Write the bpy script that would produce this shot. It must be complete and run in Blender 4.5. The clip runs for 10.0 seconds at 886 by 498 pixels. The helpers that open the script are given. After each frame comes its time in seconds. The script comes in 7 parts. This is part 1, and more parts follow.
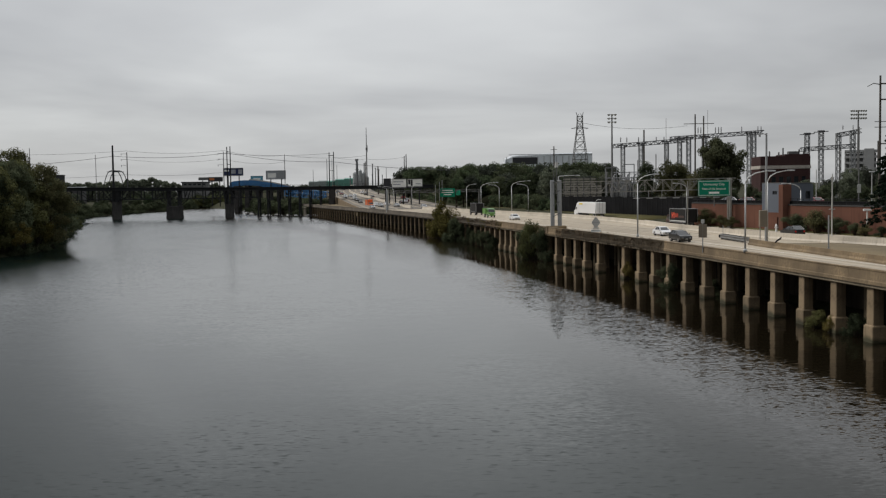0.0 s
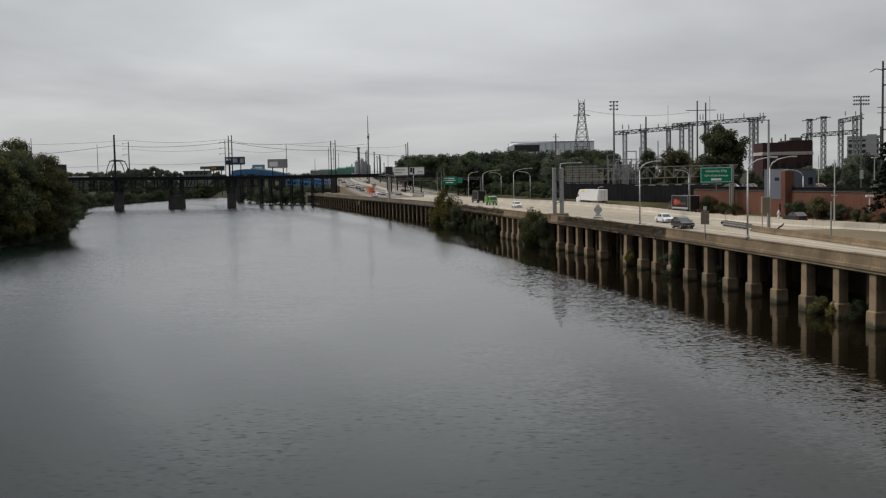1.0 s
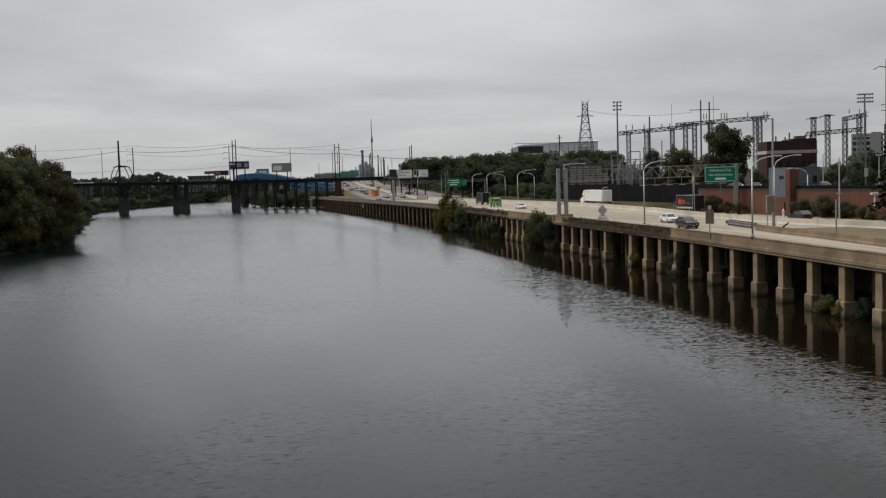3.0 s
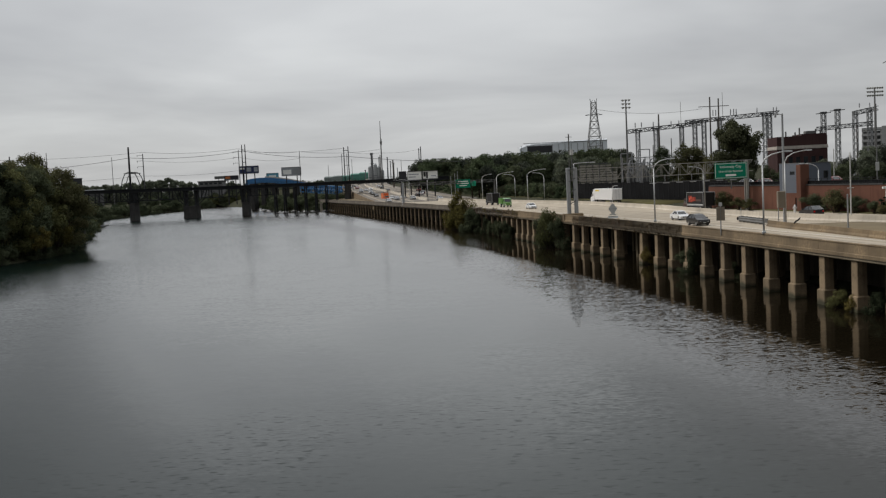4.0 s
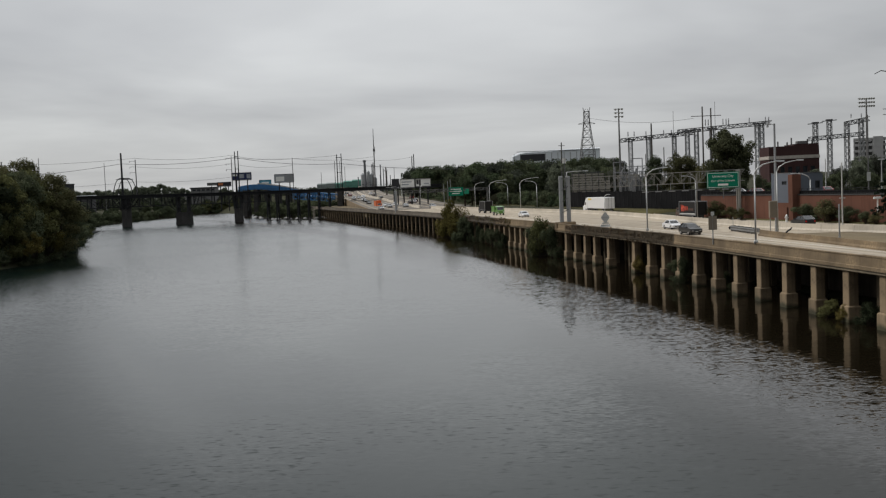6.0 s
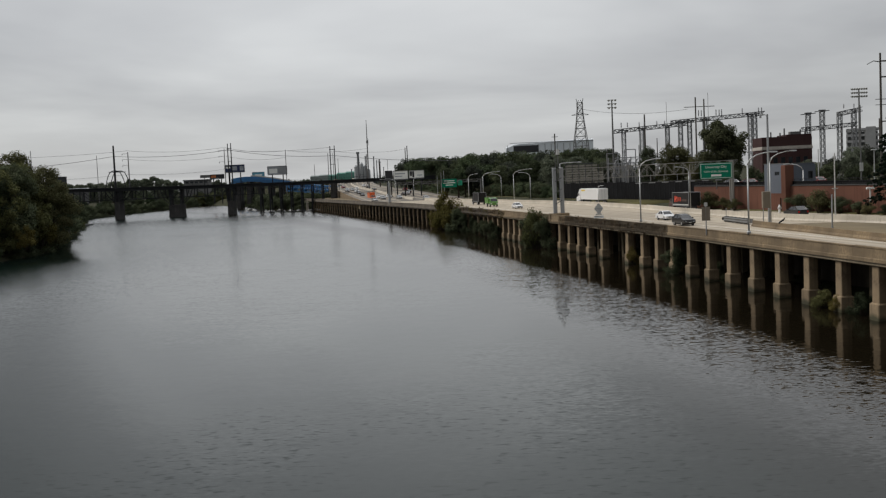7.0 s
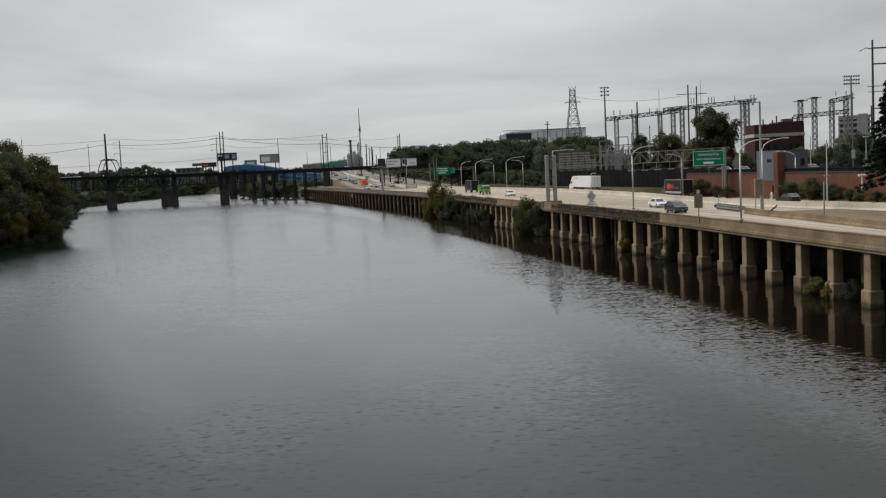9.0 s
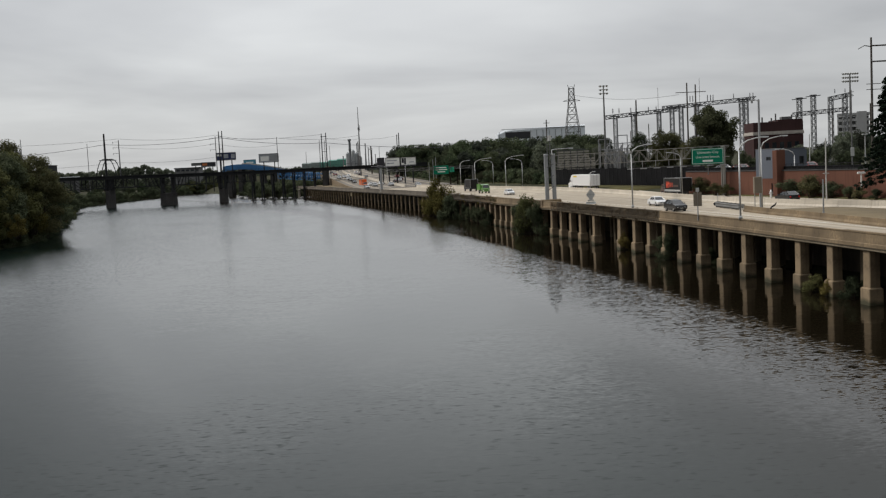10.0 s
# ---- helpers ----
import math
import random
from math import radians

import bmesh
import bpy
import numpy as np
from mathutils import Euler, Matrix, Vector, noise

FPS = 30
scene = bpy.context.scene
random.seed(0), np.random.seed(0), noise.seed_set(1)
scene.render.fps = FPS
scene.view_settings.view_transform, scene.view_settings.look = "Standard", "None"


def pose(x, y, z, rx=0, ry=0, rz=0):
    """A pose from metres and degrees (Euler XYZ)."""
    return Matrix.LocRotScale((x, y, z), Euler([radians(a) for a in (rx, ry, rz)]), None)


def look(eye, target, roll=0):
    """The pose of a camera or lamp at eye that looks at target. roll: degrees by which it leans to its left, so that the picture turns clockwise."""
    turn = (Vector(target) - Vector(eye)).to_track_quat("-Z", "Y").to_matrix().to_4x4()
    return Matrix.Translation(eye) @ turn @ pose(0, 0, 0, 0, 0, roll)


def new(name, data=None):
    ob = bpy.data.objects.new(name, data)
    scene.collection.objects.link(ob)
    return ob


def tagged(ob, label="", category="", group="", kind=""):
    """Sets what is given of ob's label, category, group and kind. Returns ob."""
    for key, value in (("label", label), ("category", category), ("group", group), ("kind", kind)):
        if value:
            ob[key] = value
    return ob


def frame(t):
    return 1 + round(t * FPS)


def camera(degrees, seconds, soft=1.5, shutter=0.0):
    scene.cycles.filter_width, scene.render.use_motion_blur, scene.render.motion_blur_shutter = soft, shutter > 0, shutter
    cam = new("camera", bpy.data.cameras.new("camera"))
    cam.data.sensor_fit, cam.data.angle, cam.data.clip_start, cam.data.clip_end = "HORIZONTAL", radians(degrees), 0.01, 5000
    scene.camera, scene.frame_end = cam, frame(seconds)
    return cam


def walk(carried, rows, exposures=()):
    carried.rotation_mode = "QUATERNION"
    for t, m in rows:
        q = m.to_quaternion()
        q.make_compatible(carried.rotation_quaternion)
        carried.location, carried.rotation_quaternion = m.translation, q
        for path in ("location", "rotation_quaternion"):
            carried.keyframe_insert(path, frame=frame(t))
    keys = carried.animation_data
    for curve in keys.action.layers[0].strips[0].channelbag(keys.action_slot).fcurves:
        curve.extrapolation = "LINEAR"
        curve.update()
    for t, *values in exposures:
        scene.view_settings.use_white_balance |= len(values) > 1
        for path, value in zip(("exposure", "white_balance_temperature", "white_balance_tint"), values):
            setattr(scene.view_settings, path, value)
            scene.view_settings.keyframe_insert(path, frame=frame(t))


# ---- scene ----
cam = camera(45.8, 10.0, soft=1.25)
PATH = [
    (0.0, pose(0, 0, 14.0, 86.665, 0.854, 0.010)),
    (0.2, pose(0, 0, 14.0, 86.427, 0.838, 0.034)),
    (0.5, pose(0, 0, 14.0, 86.052, 0.877, 0.130)),
    (1.0, pose(0, 0, 14.0, 86.010, 1.120, 0.111)),
    (1.5, pose(0, 0, 14.0, 86.028, 1.033, 0.062)),
    (2.0, pose(0, 0, 14.0, 85.995, 1.036, 0.092)),
    (2.5, pose(0, 0, 14.0, 86.132, 1.382, 0.212)),
    (2.7, pose(0, 0, 14.0, 86.135, 1.580, 0.290)),
    (3.8, pose(0, 0, 14.0, 86.160, 2.143, 0.465)),
    (4.0, pose(0, 0, 14.0, 86.222, 2.688, 0.852)),
    (4.5, pose(0, 0, 14.0, 86.192, 2.920, 0.828)),
    (4.8, pose(0, 0, 14.0, 86.774, 2.716, 1.304)),
    (5.0, pose(0, 0, 14.0, 86.839, 2.410, 1.223)),
    (5.2, pose(0, 0, 14.0, 87.159, 2.585, 0.908)),
    (5.5, pose(0, 0, 14.0, 87.064, 2.583, 0.712)),
    (5.7, pose(0, 0, 14.0, 86.880, 2.514, 0.733)),
    (6.0, pose(0, 0, 14.0, 86.628, 2.353, 0.462)),
    (6.2, pose(0, 0, 14.0, 86.514, 2.357, 0.372)),
    (7.3, pose(0, 0, 14.0, 86.070, 2.560, -0.005)),
    (7.5, pose(0, 0, 14.0, 86.022, 2.554, -0.079)),
    (8.0, pose(0, 0, 14.0, 85.855, 2.578, -0.271)),
    (8.5, pose(0, 0, 14.0, 85.786, 2.654, -0.394)),
    (9.0, pose(0, 0, 14.0, 85.478, 2.630, -0.293)),
    (9.5, pose(0, 0, 14.0, 85.425, 2.804, -0.332)),
    (10.0, pose(0, 0, 14.0, 85.417, 2.808, -0.340)),
]
walk(cam, PATH, exposures=((0.0, 0.03), (8.0, 0.03), (8.5, 0.08), (9.0, 0.14), (9.5, 0.16), (10.0, 0.16)))

# ---- light: an overcast afternoon, cloud all over, brighter overhead ----
world = bpy.data.worlds.new("overcast_sky")
scene.world = world
world.use_nodes = True
wn, wl = world.node_tree.nodes, world.node_tree.links
wn.clear()
w_out = wn.new("ShaderNodeOutputWorld")
w_sky = wn.new("ShaderNodeTexSky")
w_sky.sky_type, w_sky.sun_disc = "NISHITA", False
w_sky.sun_elevation, w_sky.sun_rotation = radians(41), radians(289)
w_bgsky = wn.new("ShaderNodeBackground")
w_bgsky.inputs["Strength"].default_value = 0.06
wl.new(w_sky.outputs[0], w_bgsky.inputs["Color"])
w_co = wn.new("ShaderNodeTexCoord")
w_sep = wn.new("ShaderNodeSeparateXYZ")
wl.new(w_co.outputs["Generated"], w_sep.inputs[0])


def w_math(op, a, b=None):
    n = wn.new("ShaderNodeMath")
    n.operation = op
    for i, v in enumerate((a, b)):
        if v is None:
            continue
        if isinstance(v, (int, float)):
            n.inputs[i].default_value = v
        else:
            wl.new(v, n.inputs[i])
    return n.outputs[0]


w_up = w_math("MAXIMUM", w_sep.outputs[2], 0.0)
w_den = w_math("ADD", w_up, 0.10)
w_px = w_math("DIVIDE", w_sep.outputs[0], w_den)
w_py = w_math("DIVIDE", w_sep.outputs[1], w_den)
w_cmb = wn.new("ShaderNodeCombineXYZ")
wl.new(w_px, w_cmb.inputs[0])
wl.new(w_py, w_cmb.inputs[1])
w_noise = wn.new("ShaderNodeTexNoise")
w_noise.inputs["Scale"].default_value = 0.42
w_noise.inputs["Detail"].default_value = 5.0
w_noise.inputs["Roughness"].default_value = 0.5
w_noise.inputs["Distortion"].default_value = 0.3
wl.new(w_cmb.outputs[0], w_noise.inputs["Vector"])
w_ramp = wn.new("ShaderNodeValToRGB")
w_ramp.color_ramp.elements[0].position, w_ramp.color_ramp.elements[0].color = 0.36, (0.49, 0.498, 0.515, 1)
w_ramp.color_ramp.elements[1].position, w_ramp.color_ramp.elements[1].color = 0.64, (0.708, 0.72, 0.726, 1)
wl.new(w_noise.outputs["Fac"], w_ramp.inputs[0])
# an overcast dome is brighter towards the zenith than at the skyline
w_steep = wn.new("ShaderNodeMapRange")
w_steep.inputs["From Min"].default_value, w_steep.inputs["From Max"].default_value = 0.36, 0.9
w_steep.inputs["To Min"].default_value, w_steep.inputs["To Max"].default_value = 1.0, 2.9
wl.new(w_up, w_steep.inputs["Value"])
# the cloud is thinner straight upstream and thickens to either side
w_dot = wn.new("ShaderNodeVectorMath")
w_dot.operation = "DOT_PRODUCT"
w_dot.inputs[1].default_value = (-0.06, 0.98, 0.17)
wl.new(w_co.outputs["Generated"], w_dot.inputs[0])
w_thin = wn.new("ShaderNodeMapRange")
w_thin.inputs["From Min"].default_value, w_thin.inputs["From Max"].default_value = 0.90, 1.0
w_thin.inputs["To Min"].default_value, w_thin.inputs["To Max"].default_value = 0.845, 1.03
wl.new(w_dot.outputs["Value"], w_thin.inputs["Value"])
w_bg = wn.new("ShaderNodeBackground")
wl.new(w_ramp.outputs[0], w_bg.inputs["Color"])
# the unseen sky behind the eye is dimmed, to darken faces turned to it
w_back = wn.new("ShaderNodeMapRange")
w_back.inputs["From Min"].default_value, w_back.inputs["From Max"].default_value = -0.7, 0.8
w_back.inputs["To Min"].default_value, w_back.inputs["To Max"].default_value = 0.44, 1.0
wl.new(w_dot.outputs["Value"], w_back.inputs["Value"])
w_low = wn.new("ShaderNodeMapRange")
w_low.inputs["From Min"].default_value, w_low.inputs["From Max"].default_value = 0.0, 0.14
w_low.inputs["To Min"].default_value, w_low.inputs["To Max"].default_value = 0.85, 1.04
wl.new(w_up, w_low.inputs["Value"])
wl.new(w_math("MULTIPLY", w_math("MULTIPLY", w_math("MULTIPLY", w_steep.outputs[0], w_low.outputs[0]), w_thin.outputs[0]), w_back.outputs[0]), w_bg.inputs["Strength"])
w_mix = wn.new("ShaderNodeMixShader")
w_mix.inputs[0].default_value = 0.9
wl.new(w_bgsky.outputs[0], w_mix.inputs[1])
wl.new(w_bg.outputs[0], w_mix.inputs[2])
wl.new(w_mix.outputs[0], w_out.inputs["Surface"])

sun = new("sun", bpy.data.lights.new("sun", "SUN"))
sun.data.energy, sun.data.angle, sun.data.color = 1.8, radians(20), (1.0, 0.95, 0.88)
sun.matrix_basis = look((0, 0, 100), (110, -38, 0))


# ---- materials ----
def material(name, colour, rough=0.8, metal=0.0, vary=0.25, scale=1.0, fine=12.0, bump=0.3, bump_d=0.02, tint=None,
             streak=0.0, per_object=0.0, ior=1.45, spec=0.5, stretch=(1, 1, 1), per_island=0.0, hue=0.0, tide=0.0):
    """A surface with variation at two scales, optional vertical streaks and relief."""
    m = bpy.data.materials.new(name)
    m.use_nodes = True
    n, l = m.node_tree.nodes, m.node_tree.links
    b = n["Principled BSDF"]
    b.inputs["Roughness"].default_value, b.inputs["Metallic"].default_value = rough, metal
    b.inputs["IOR"].default_value, b.inputs["Specular IOR Level"].default_value = ior, spec
    co = n.new("ShaderNodeTexCoord")
    mp = n.new("ShaderNodeMapping")
    mp.inputs["Scale"].default_value = stretch
    l.new(co.outputs["Object"], mp.inputs["Vector"])

    def tex(s, detail, vec):
        t = n.new("ShaderNodeTexNoise")
        t.inputs["Scale"].default_value, t.inputs["Detail"].default_value = s, detail
        l.new(vec, t.inputs["Vector"])
        return t.outputs["Fac"]

    def mix(fac, a, c):
        x = n.new("ShaderNodeMix")
        x.data_type = "RGBA"
        for sock, v in ((x.inputs[0], fac), (x.inputs[6], a), (x.inputs[7], c)):
            if isinstance(v, (int, float)):
                sock.default_value = v
            elif isinstance(v, tuple):
                sock.default_value = (*v, 1) if len(v) == 3 else v
            else:
                l.new(v, sock)
        return x.outputs[2]

    def span(v, lo, hi):
        r = n.new("ShaderNodeMapRange")
        r.inputs["From Min"].default_value, r.inputs["From Max"].default_value = lo, hi
        l.new(v, r.inputs["Value"])
        return r.outputs[0]

    dark = tuple(c * (1 - vary) for c in colour)
    light = tuple(min(1, c * (1 + vary * 0.7)) for c in colour)
    large = tex(scale * 0.35, 4, mp.outputs[0])
    small = tex(fine, 5, mp.outputs[0])
    out = mix(span(large, 0.32, 0.68), dark, light)
    out = mix(span(small, 0.35, 0.75), out, tint or tuple(c * (1 - vary * 0.6) for c in colour))
    if streak:
        mp2 = n.new("ShaderNodeMapping")
        mp2.inputs["Scale"].default_value = (1.6, 1.6, 0.12)
        l.new(co.outputs["Object"], mp2.inputs["Vector"])
        s = tex(1.3, 4, mp2.outputs[0])
        f = span(s, 0.5, 0.72)
        k = n.new("ShaderNodeMath")
        k.operation = "MULTIPLY"
        k.inputs[1].default_value = streak
        l.new(f, k.inputs[0])
        out = mix(k.outputs[0], out, tuple(c * 0.3 for c in colour))
    if tide:
        sz = n.new("ShaderNodeSeparateXYZ")
        l.new(co.outputs["Object"], sz.inputs[0])
        wob = n.new("ShaderNodeMath")
        wob.operation = "MULTIPLY_ADD"
        l.new(large, wob.inputs[0])
        wob.inputs[1].default_value, wob.inputs[2].default_value = 0.9, -0.45
        lvl = n.new("ShaderNodeMath")
        lvl.operation = "ADD"
        l.new(sz.outputs[2], lvl.inputs[0])
        l.new(wob.outputs[0], lvl.inputs[1])
        out = mix(span(lvl.outputs[0], tide * 0.5, tide * 1.4), (0.045, 0.042, 0.022), out)
    for amount, of_object in ((per_object, True), (per_island, False)):
        if not amount:
            continue
        src = n.new("ShaderNodeObjectInfo").outputs["Random"] if of_object else n.new("ShaderNodeNewGeometry").outputs["Random Per Island"]
        r = n.new("ShaderNodeMapRange")
        r.inputs["To Min"].default_value, r.inputs["To Max"].default_value = 1 - amount, 1 + amount
        l.new(src, r.inputs["Value"])
        hsv = n.new("ShaderNodeHueSaturation")
        l.new(r.outputs[0], hsv.inputs["Value"])
        if of_object and hue:
            h = n.new("ShaderNodeMapRange")
            h.inputs["To Min"].default_value, h.inputs["To Max"].default_value = 0.5 + hue, 0.5 - hue
            l.new(src, h.inputs["Value"])
            l.new(h.outputs[0], hsv.inputs["Hue"])
        l.new(out, hsv.inputs["Color"])
        out = hsv.outputs[0]
    l.new(out, b.inputs["Base Color"])
    if bump:
        bp = n.new("ShaderNodeBump")
        bp.inputs["Strength"].default_value, bp.inputs["Distance"].default_value = bump, bump_d
        l.new(small, bp.inputs["Height"])
        l.new(bp.outputs[0], b.inputs["Normal"])
    return m


M_CONC = material("weathered_tan_concrete", (0.205, 0.150, 0.087), 0.9, vary=0.5, scale=0.8, fine=4, streak=0.25, tint=(0.15, 0.11, 0.07))
M_CAP = material("bleached_cap_concrete", (0.26, 0.215, 0.15), 0.9, vary=0.35, scale=0.7, fine=4, streak=0.35, tint=(0.2, 0.16, 0.11))
M_COLM = material("column_concrete", (0.235, 0.175, 0.106), 0.9, vary=0.45, scale=1.2, fine=4, streak=0.8, tint=(0.215, 0.155, 0.096), per_object=0.15)
M_CONCG = material("old_grey_stained_concrete", (0.15, 0.127, 0.10), 0.92, vary=0.45, scale=0.6, fine=3, streak=0.6, tint=(0.10, 0.085, 0.068))
M_STAIN = material("brown_stained_parapet", (0.085, 0.062, 0.038), 0.95, vary=0.5, scale=1.2, fine=5, streak=0.35, tint=(0.055, 0.045, 0.026))
M_SLAT = material("weathered_tan_slats", (0.33, 0.305, 0.265), 0.85, vary=0.25, scale=0.6, fine=4, streak=0.3)
M_PED = material("stained_pedestal_concrete", (0.235, 0.175, 0.108), 0.92, vary=0.4, scale=1.5, fine=5, streak=0.6, per_object=0.2, tide=0.42)
# grimy concrete, coloured darker still for the shade under the deck
M_DARKC = material("grimy_shade_dark_concrete", (0.085, 0.07, 0.055), 0.95, spec=0.1, vary=0.4, scale=1.0, fine=5, streak=0.5)
# the inner columns' own copy of the concrete, toned for under-deck shade
M_INNER = material("shade_toned_concrete", (0.22, 0.175, 0.12), 0.95, vary=0.4, scale=1.0, fine=5, streak=0.5, spec=0.1, per_object=0.3)
M_ROAD = material("worn_concrete_pavement", (0.41, 0.352, 0.272), 0.85, vary=0.22, scale=0.25, fine=1.2, bump=0.1, tint=(0.34, 0.287, 0.215), stretch=(1.0, 0.12, 1))
M_BARR = material("pale_barrier_concrete", (0.50, 0.45, 0.375), 0.85, vary=0.2, scale=0.5, fine=5, streak=0.25, per_object=0.08)
M_TRACK = material("oil_darkened_pavement", (0.29, 0.245, 0.185), 0.85, vary=0.3, scale=0.2, fine=1.0, tint=(0.235, 0.20, 0.157), stretch=(1.0, 0.1, 1))
M_PAINT = material("road_marking_paint", (0.75, 0.74, 0.70), 0.7, vary=0.2, fine=4)
M_STEEL = material("black_weathered_steel", (0.030, 0.031, 0.033), 0.8, 0.0, spec=0.2, vary=0.3, scale=0.6, fine=4)
M_STONE = material("dark_stone_masonry", (0.06, 0.057, 0.055), 0.95, spec=0.2, vary=0.35, scale=0.8, fine=3, streak=0.3)
M_GALV = material("galvanised_steel", (0.36, 0.37, 0.38), 0.5, 0.7, vary=0.12, scale=1, fine=10, bump=0.05)
M_GALVD = material("dull_galvanised_steel", (0.15, 0.15, 0.148), 0.65, 0.3, vary=0.25, scale=1, fine=10, bump=0.05)
M_TRUSSM = material("grey_truss_steel", (0.30, 0.29, 0.265), 0.6, 0.3, vary=0.2, fine=6, bump=0.05)
M_LAMP = material("aluminium_pole", (0.50, 0.51, 0.51), 0.5, 0.5, vary=0.12, fine=8, bump=0.05)
M_GREEN = material("green_sign_sheeting", (0.004, 0.185, 0.11), 0.6, spec=0.2, vary=0.08, fine=3, bump=0)
M_WHITE = material("white_sign_letters", (0.78, 0.80, 0.78), 0.5, vary=0.05, fine=4, bump=0)
M_BRICK = material("red_brick_wall", (0.135, 0.060, 0.041), 0.95, vary=0.3, scale=0.5, fine=9, spec=0.2, tint=(0.12, 0.06, 0.044), streak=0.25)
M_BRICKD = material("dark_red_brick", (0.060, 0.032, 0.031), 0.95, vary=0.3, scale=0.4, fine=5, spec=0.2, streak=0.25)
M_STRIP = material("pale_stone_band", (0.42, 0.38, 0.34), 0.85, vary=0.2, fine=5, streak=0.3)
M_PANEL = material("blue_grey_metal_panels", (0.115, 0.13, 0.16), 0.5, 0.2, vary=0.12, scale=0.5, fine=4, bump=0.05)
M_ROOF = material("dark_roofing", (0.045, 0.043, 0.042), 0.9, vary=0.25, fine=4)
M_DRYG = material("brown_dead_grass", (0.145, 0.112, 0.064), 0.95, vary=0.35, scale=0.4, fine=3, tint=(0.14, 0.105, 0.055), bump=0.5, bump_d=0.08)
# the road pavement again, darker and greyer on the far stretch
M_ROADF = material("darker_far_pavement", (0.18, 0.162, 0.14), 0.9, vary=0.25, scale=0.1, fine=0.6, spec=0.2, stretch=(1, 0.15, 1))
M_GRASS = material("dry_mown_grass", (0.085, 0.082, 0.034), 0.95, vary=0.4, scale=0.4, fine=3, spec=0.1, tint=(0.11, 0.09, 0.045), bump=0.5, bump_d=0.08)
M_EARTH = material("bank_earth", (0.045, 0.042, 0.026), 0.95, vary=0.4, scale=0.3, fine=2, tint=(0.03, 0.036, 0.018), spec=0.1, bump=0.5, bump_d=0.1)
M_BARK = material("tree_bark", (0.055, 0.042, 0.03), 0.95, vary=0.3, scale=2, fine=10, stretch=(1, 1, 0.25))
M_WOODP = material("weathered_wood_pole", (0.085, 0.075, 0.065), 0.9, vary=0.3, scale=2, fine=8, stretch=(1, 1, 0.2))
M_FENCE = material("black_screen_fabric", (0.014, 0.014, 0.015), 1.0, vary=0.4, scale=0.5, fine=3, spec=0.05)
M_BLUE = material("blue_bridge_paint", (0.05, 0.18, 0.39), 0.5, vary=0.2, scale=0.4, fine=3)
M_BLACK = material("black_rubber", (0.02, 0.02, 0.02), 0.8, vary=0.2, fine=10)
M_RIM = material("alloy_rim", (0.45, 0.45, 0.46), 0.35, 0.8, vary=0.1, fine=10, bump=0)
M_TRIM = material("dark_plastic_trim", (0.03, 0.03, 0.032), 0.6, vary=0.2, fine=8, bump=0)
M_CARGL = material("tinted_car_glass", (0.015, 0.017, 0.02), 0.06, vary=0.05, fine=3, bump=0, spec=0.8)
M_HEADL = material("headlight_lens", (0.75, 0.77, 0.78), 0.15, vary=0.05, fine=4, bump=0)
M_TAILL = material("red_light_lens", (0.45, 0.012, 0.01), 0.2, vary=0.05, fine=4, bump=0)
M_WGLASS = material("dark_window_glass", (0.02, 0.024, 0.03), 0.08, vary=0.1, fine=2, bump=0, spec=0.8)
# pale cladding, lightened and blued so that it carries the haze
M_FARW = material("haze_pale_cladding", (0.74, 0.78, 0.82), 0.7, vary=0.12, scale=0.1, fine=1)
M_GARAGE = material("garage_concrete", (0.36, 0.36, 0.36), 0.85, vary=0.15, fine=3)
M_SUBD = material("sooty_industrial_steel", (0.07, 0.07, 0.072), 0.75, 0.2, vary=0.25, fine=4, bump=0.05)
M_CABLE = material("overhead_cable", (0.09, 0.09, 0.095), 0.6, 0.2, vary=0.1, fine=5, bump=0)
M_INSUL = material("grey_porcelain", (0.20, 0.20, 0.21), 0.4, vary=0.2, fine=6, bump=0)


def leaf_material(name, colour, tint):
    m = material(name, colour, 0.75, vary=0.55, scale=1.3, fine=0.5, tint=tint, bump=0, per_island=0.16, per_object=0.35, hue=0.012, spec=0.05)
    # thin leaves let light through
    n, l = m.node_tree.nodes, m.node_tree.links
    b = n["Principled BSDF"]
    tl = n.new("ShaderNodeBsdfTranslucent")
    l.new(b.inputs["Base Color"].links[0].from_socket, tl.inputs["Color"])
    mx = n.new("ShaderNodeMixShader")
    mx.inputs[0].default_value = 0.3
    l.new(b.outputs[0], mx.inputs[1])
    l.new(tl.outputs[0], mx.inputs[2])
    l.new(mx.outputs[0], n["Material Output"].inputs["Surface"])
    return m


M_LEAF = leaf_material("green_leaves", (0.145, 0.15, 0.062), (0.108, 0.110, 0.048))
M_LEAFD = leaf_material("dark_green_leaves", (0.082, 0.100, 0.056), (0.064, 0.074, 0.044))
# woodland leaves greyed towards blue, with haze put into the colour
M_LEAFW = leaf_material("hazed_woodland_leaves", (0.072, 0.084, 0.062), (0.058, 0.066, 0.052))
M_LEAFL = leaf_material("dark_olive_leaves", (0.070, 0.078, 0.042), (0.056, 0.060, 0.036))
M_LEAFF = leaf_material("fresh_woodland_leaves", (0.088, 0.118, 0.062), (0.070, 0.090, 0.052))
M_LEAFY = leaf_material("yellowing_leaves", (0.165, 0.138, 0.044), (0.105, 0.092, 0.032))
# the next two leaf colours are paled to stand in for haze
M_LEAFH = leaf_material("haze_pale_leaves", (0.125, 0.142, 0.100), (0.100, 0.116, 0.084))
M_LEAFG = leaf_material("haze_grey_leaves", (0.085, 0.092, 0.068), (0.066, 0.072, 0.056))
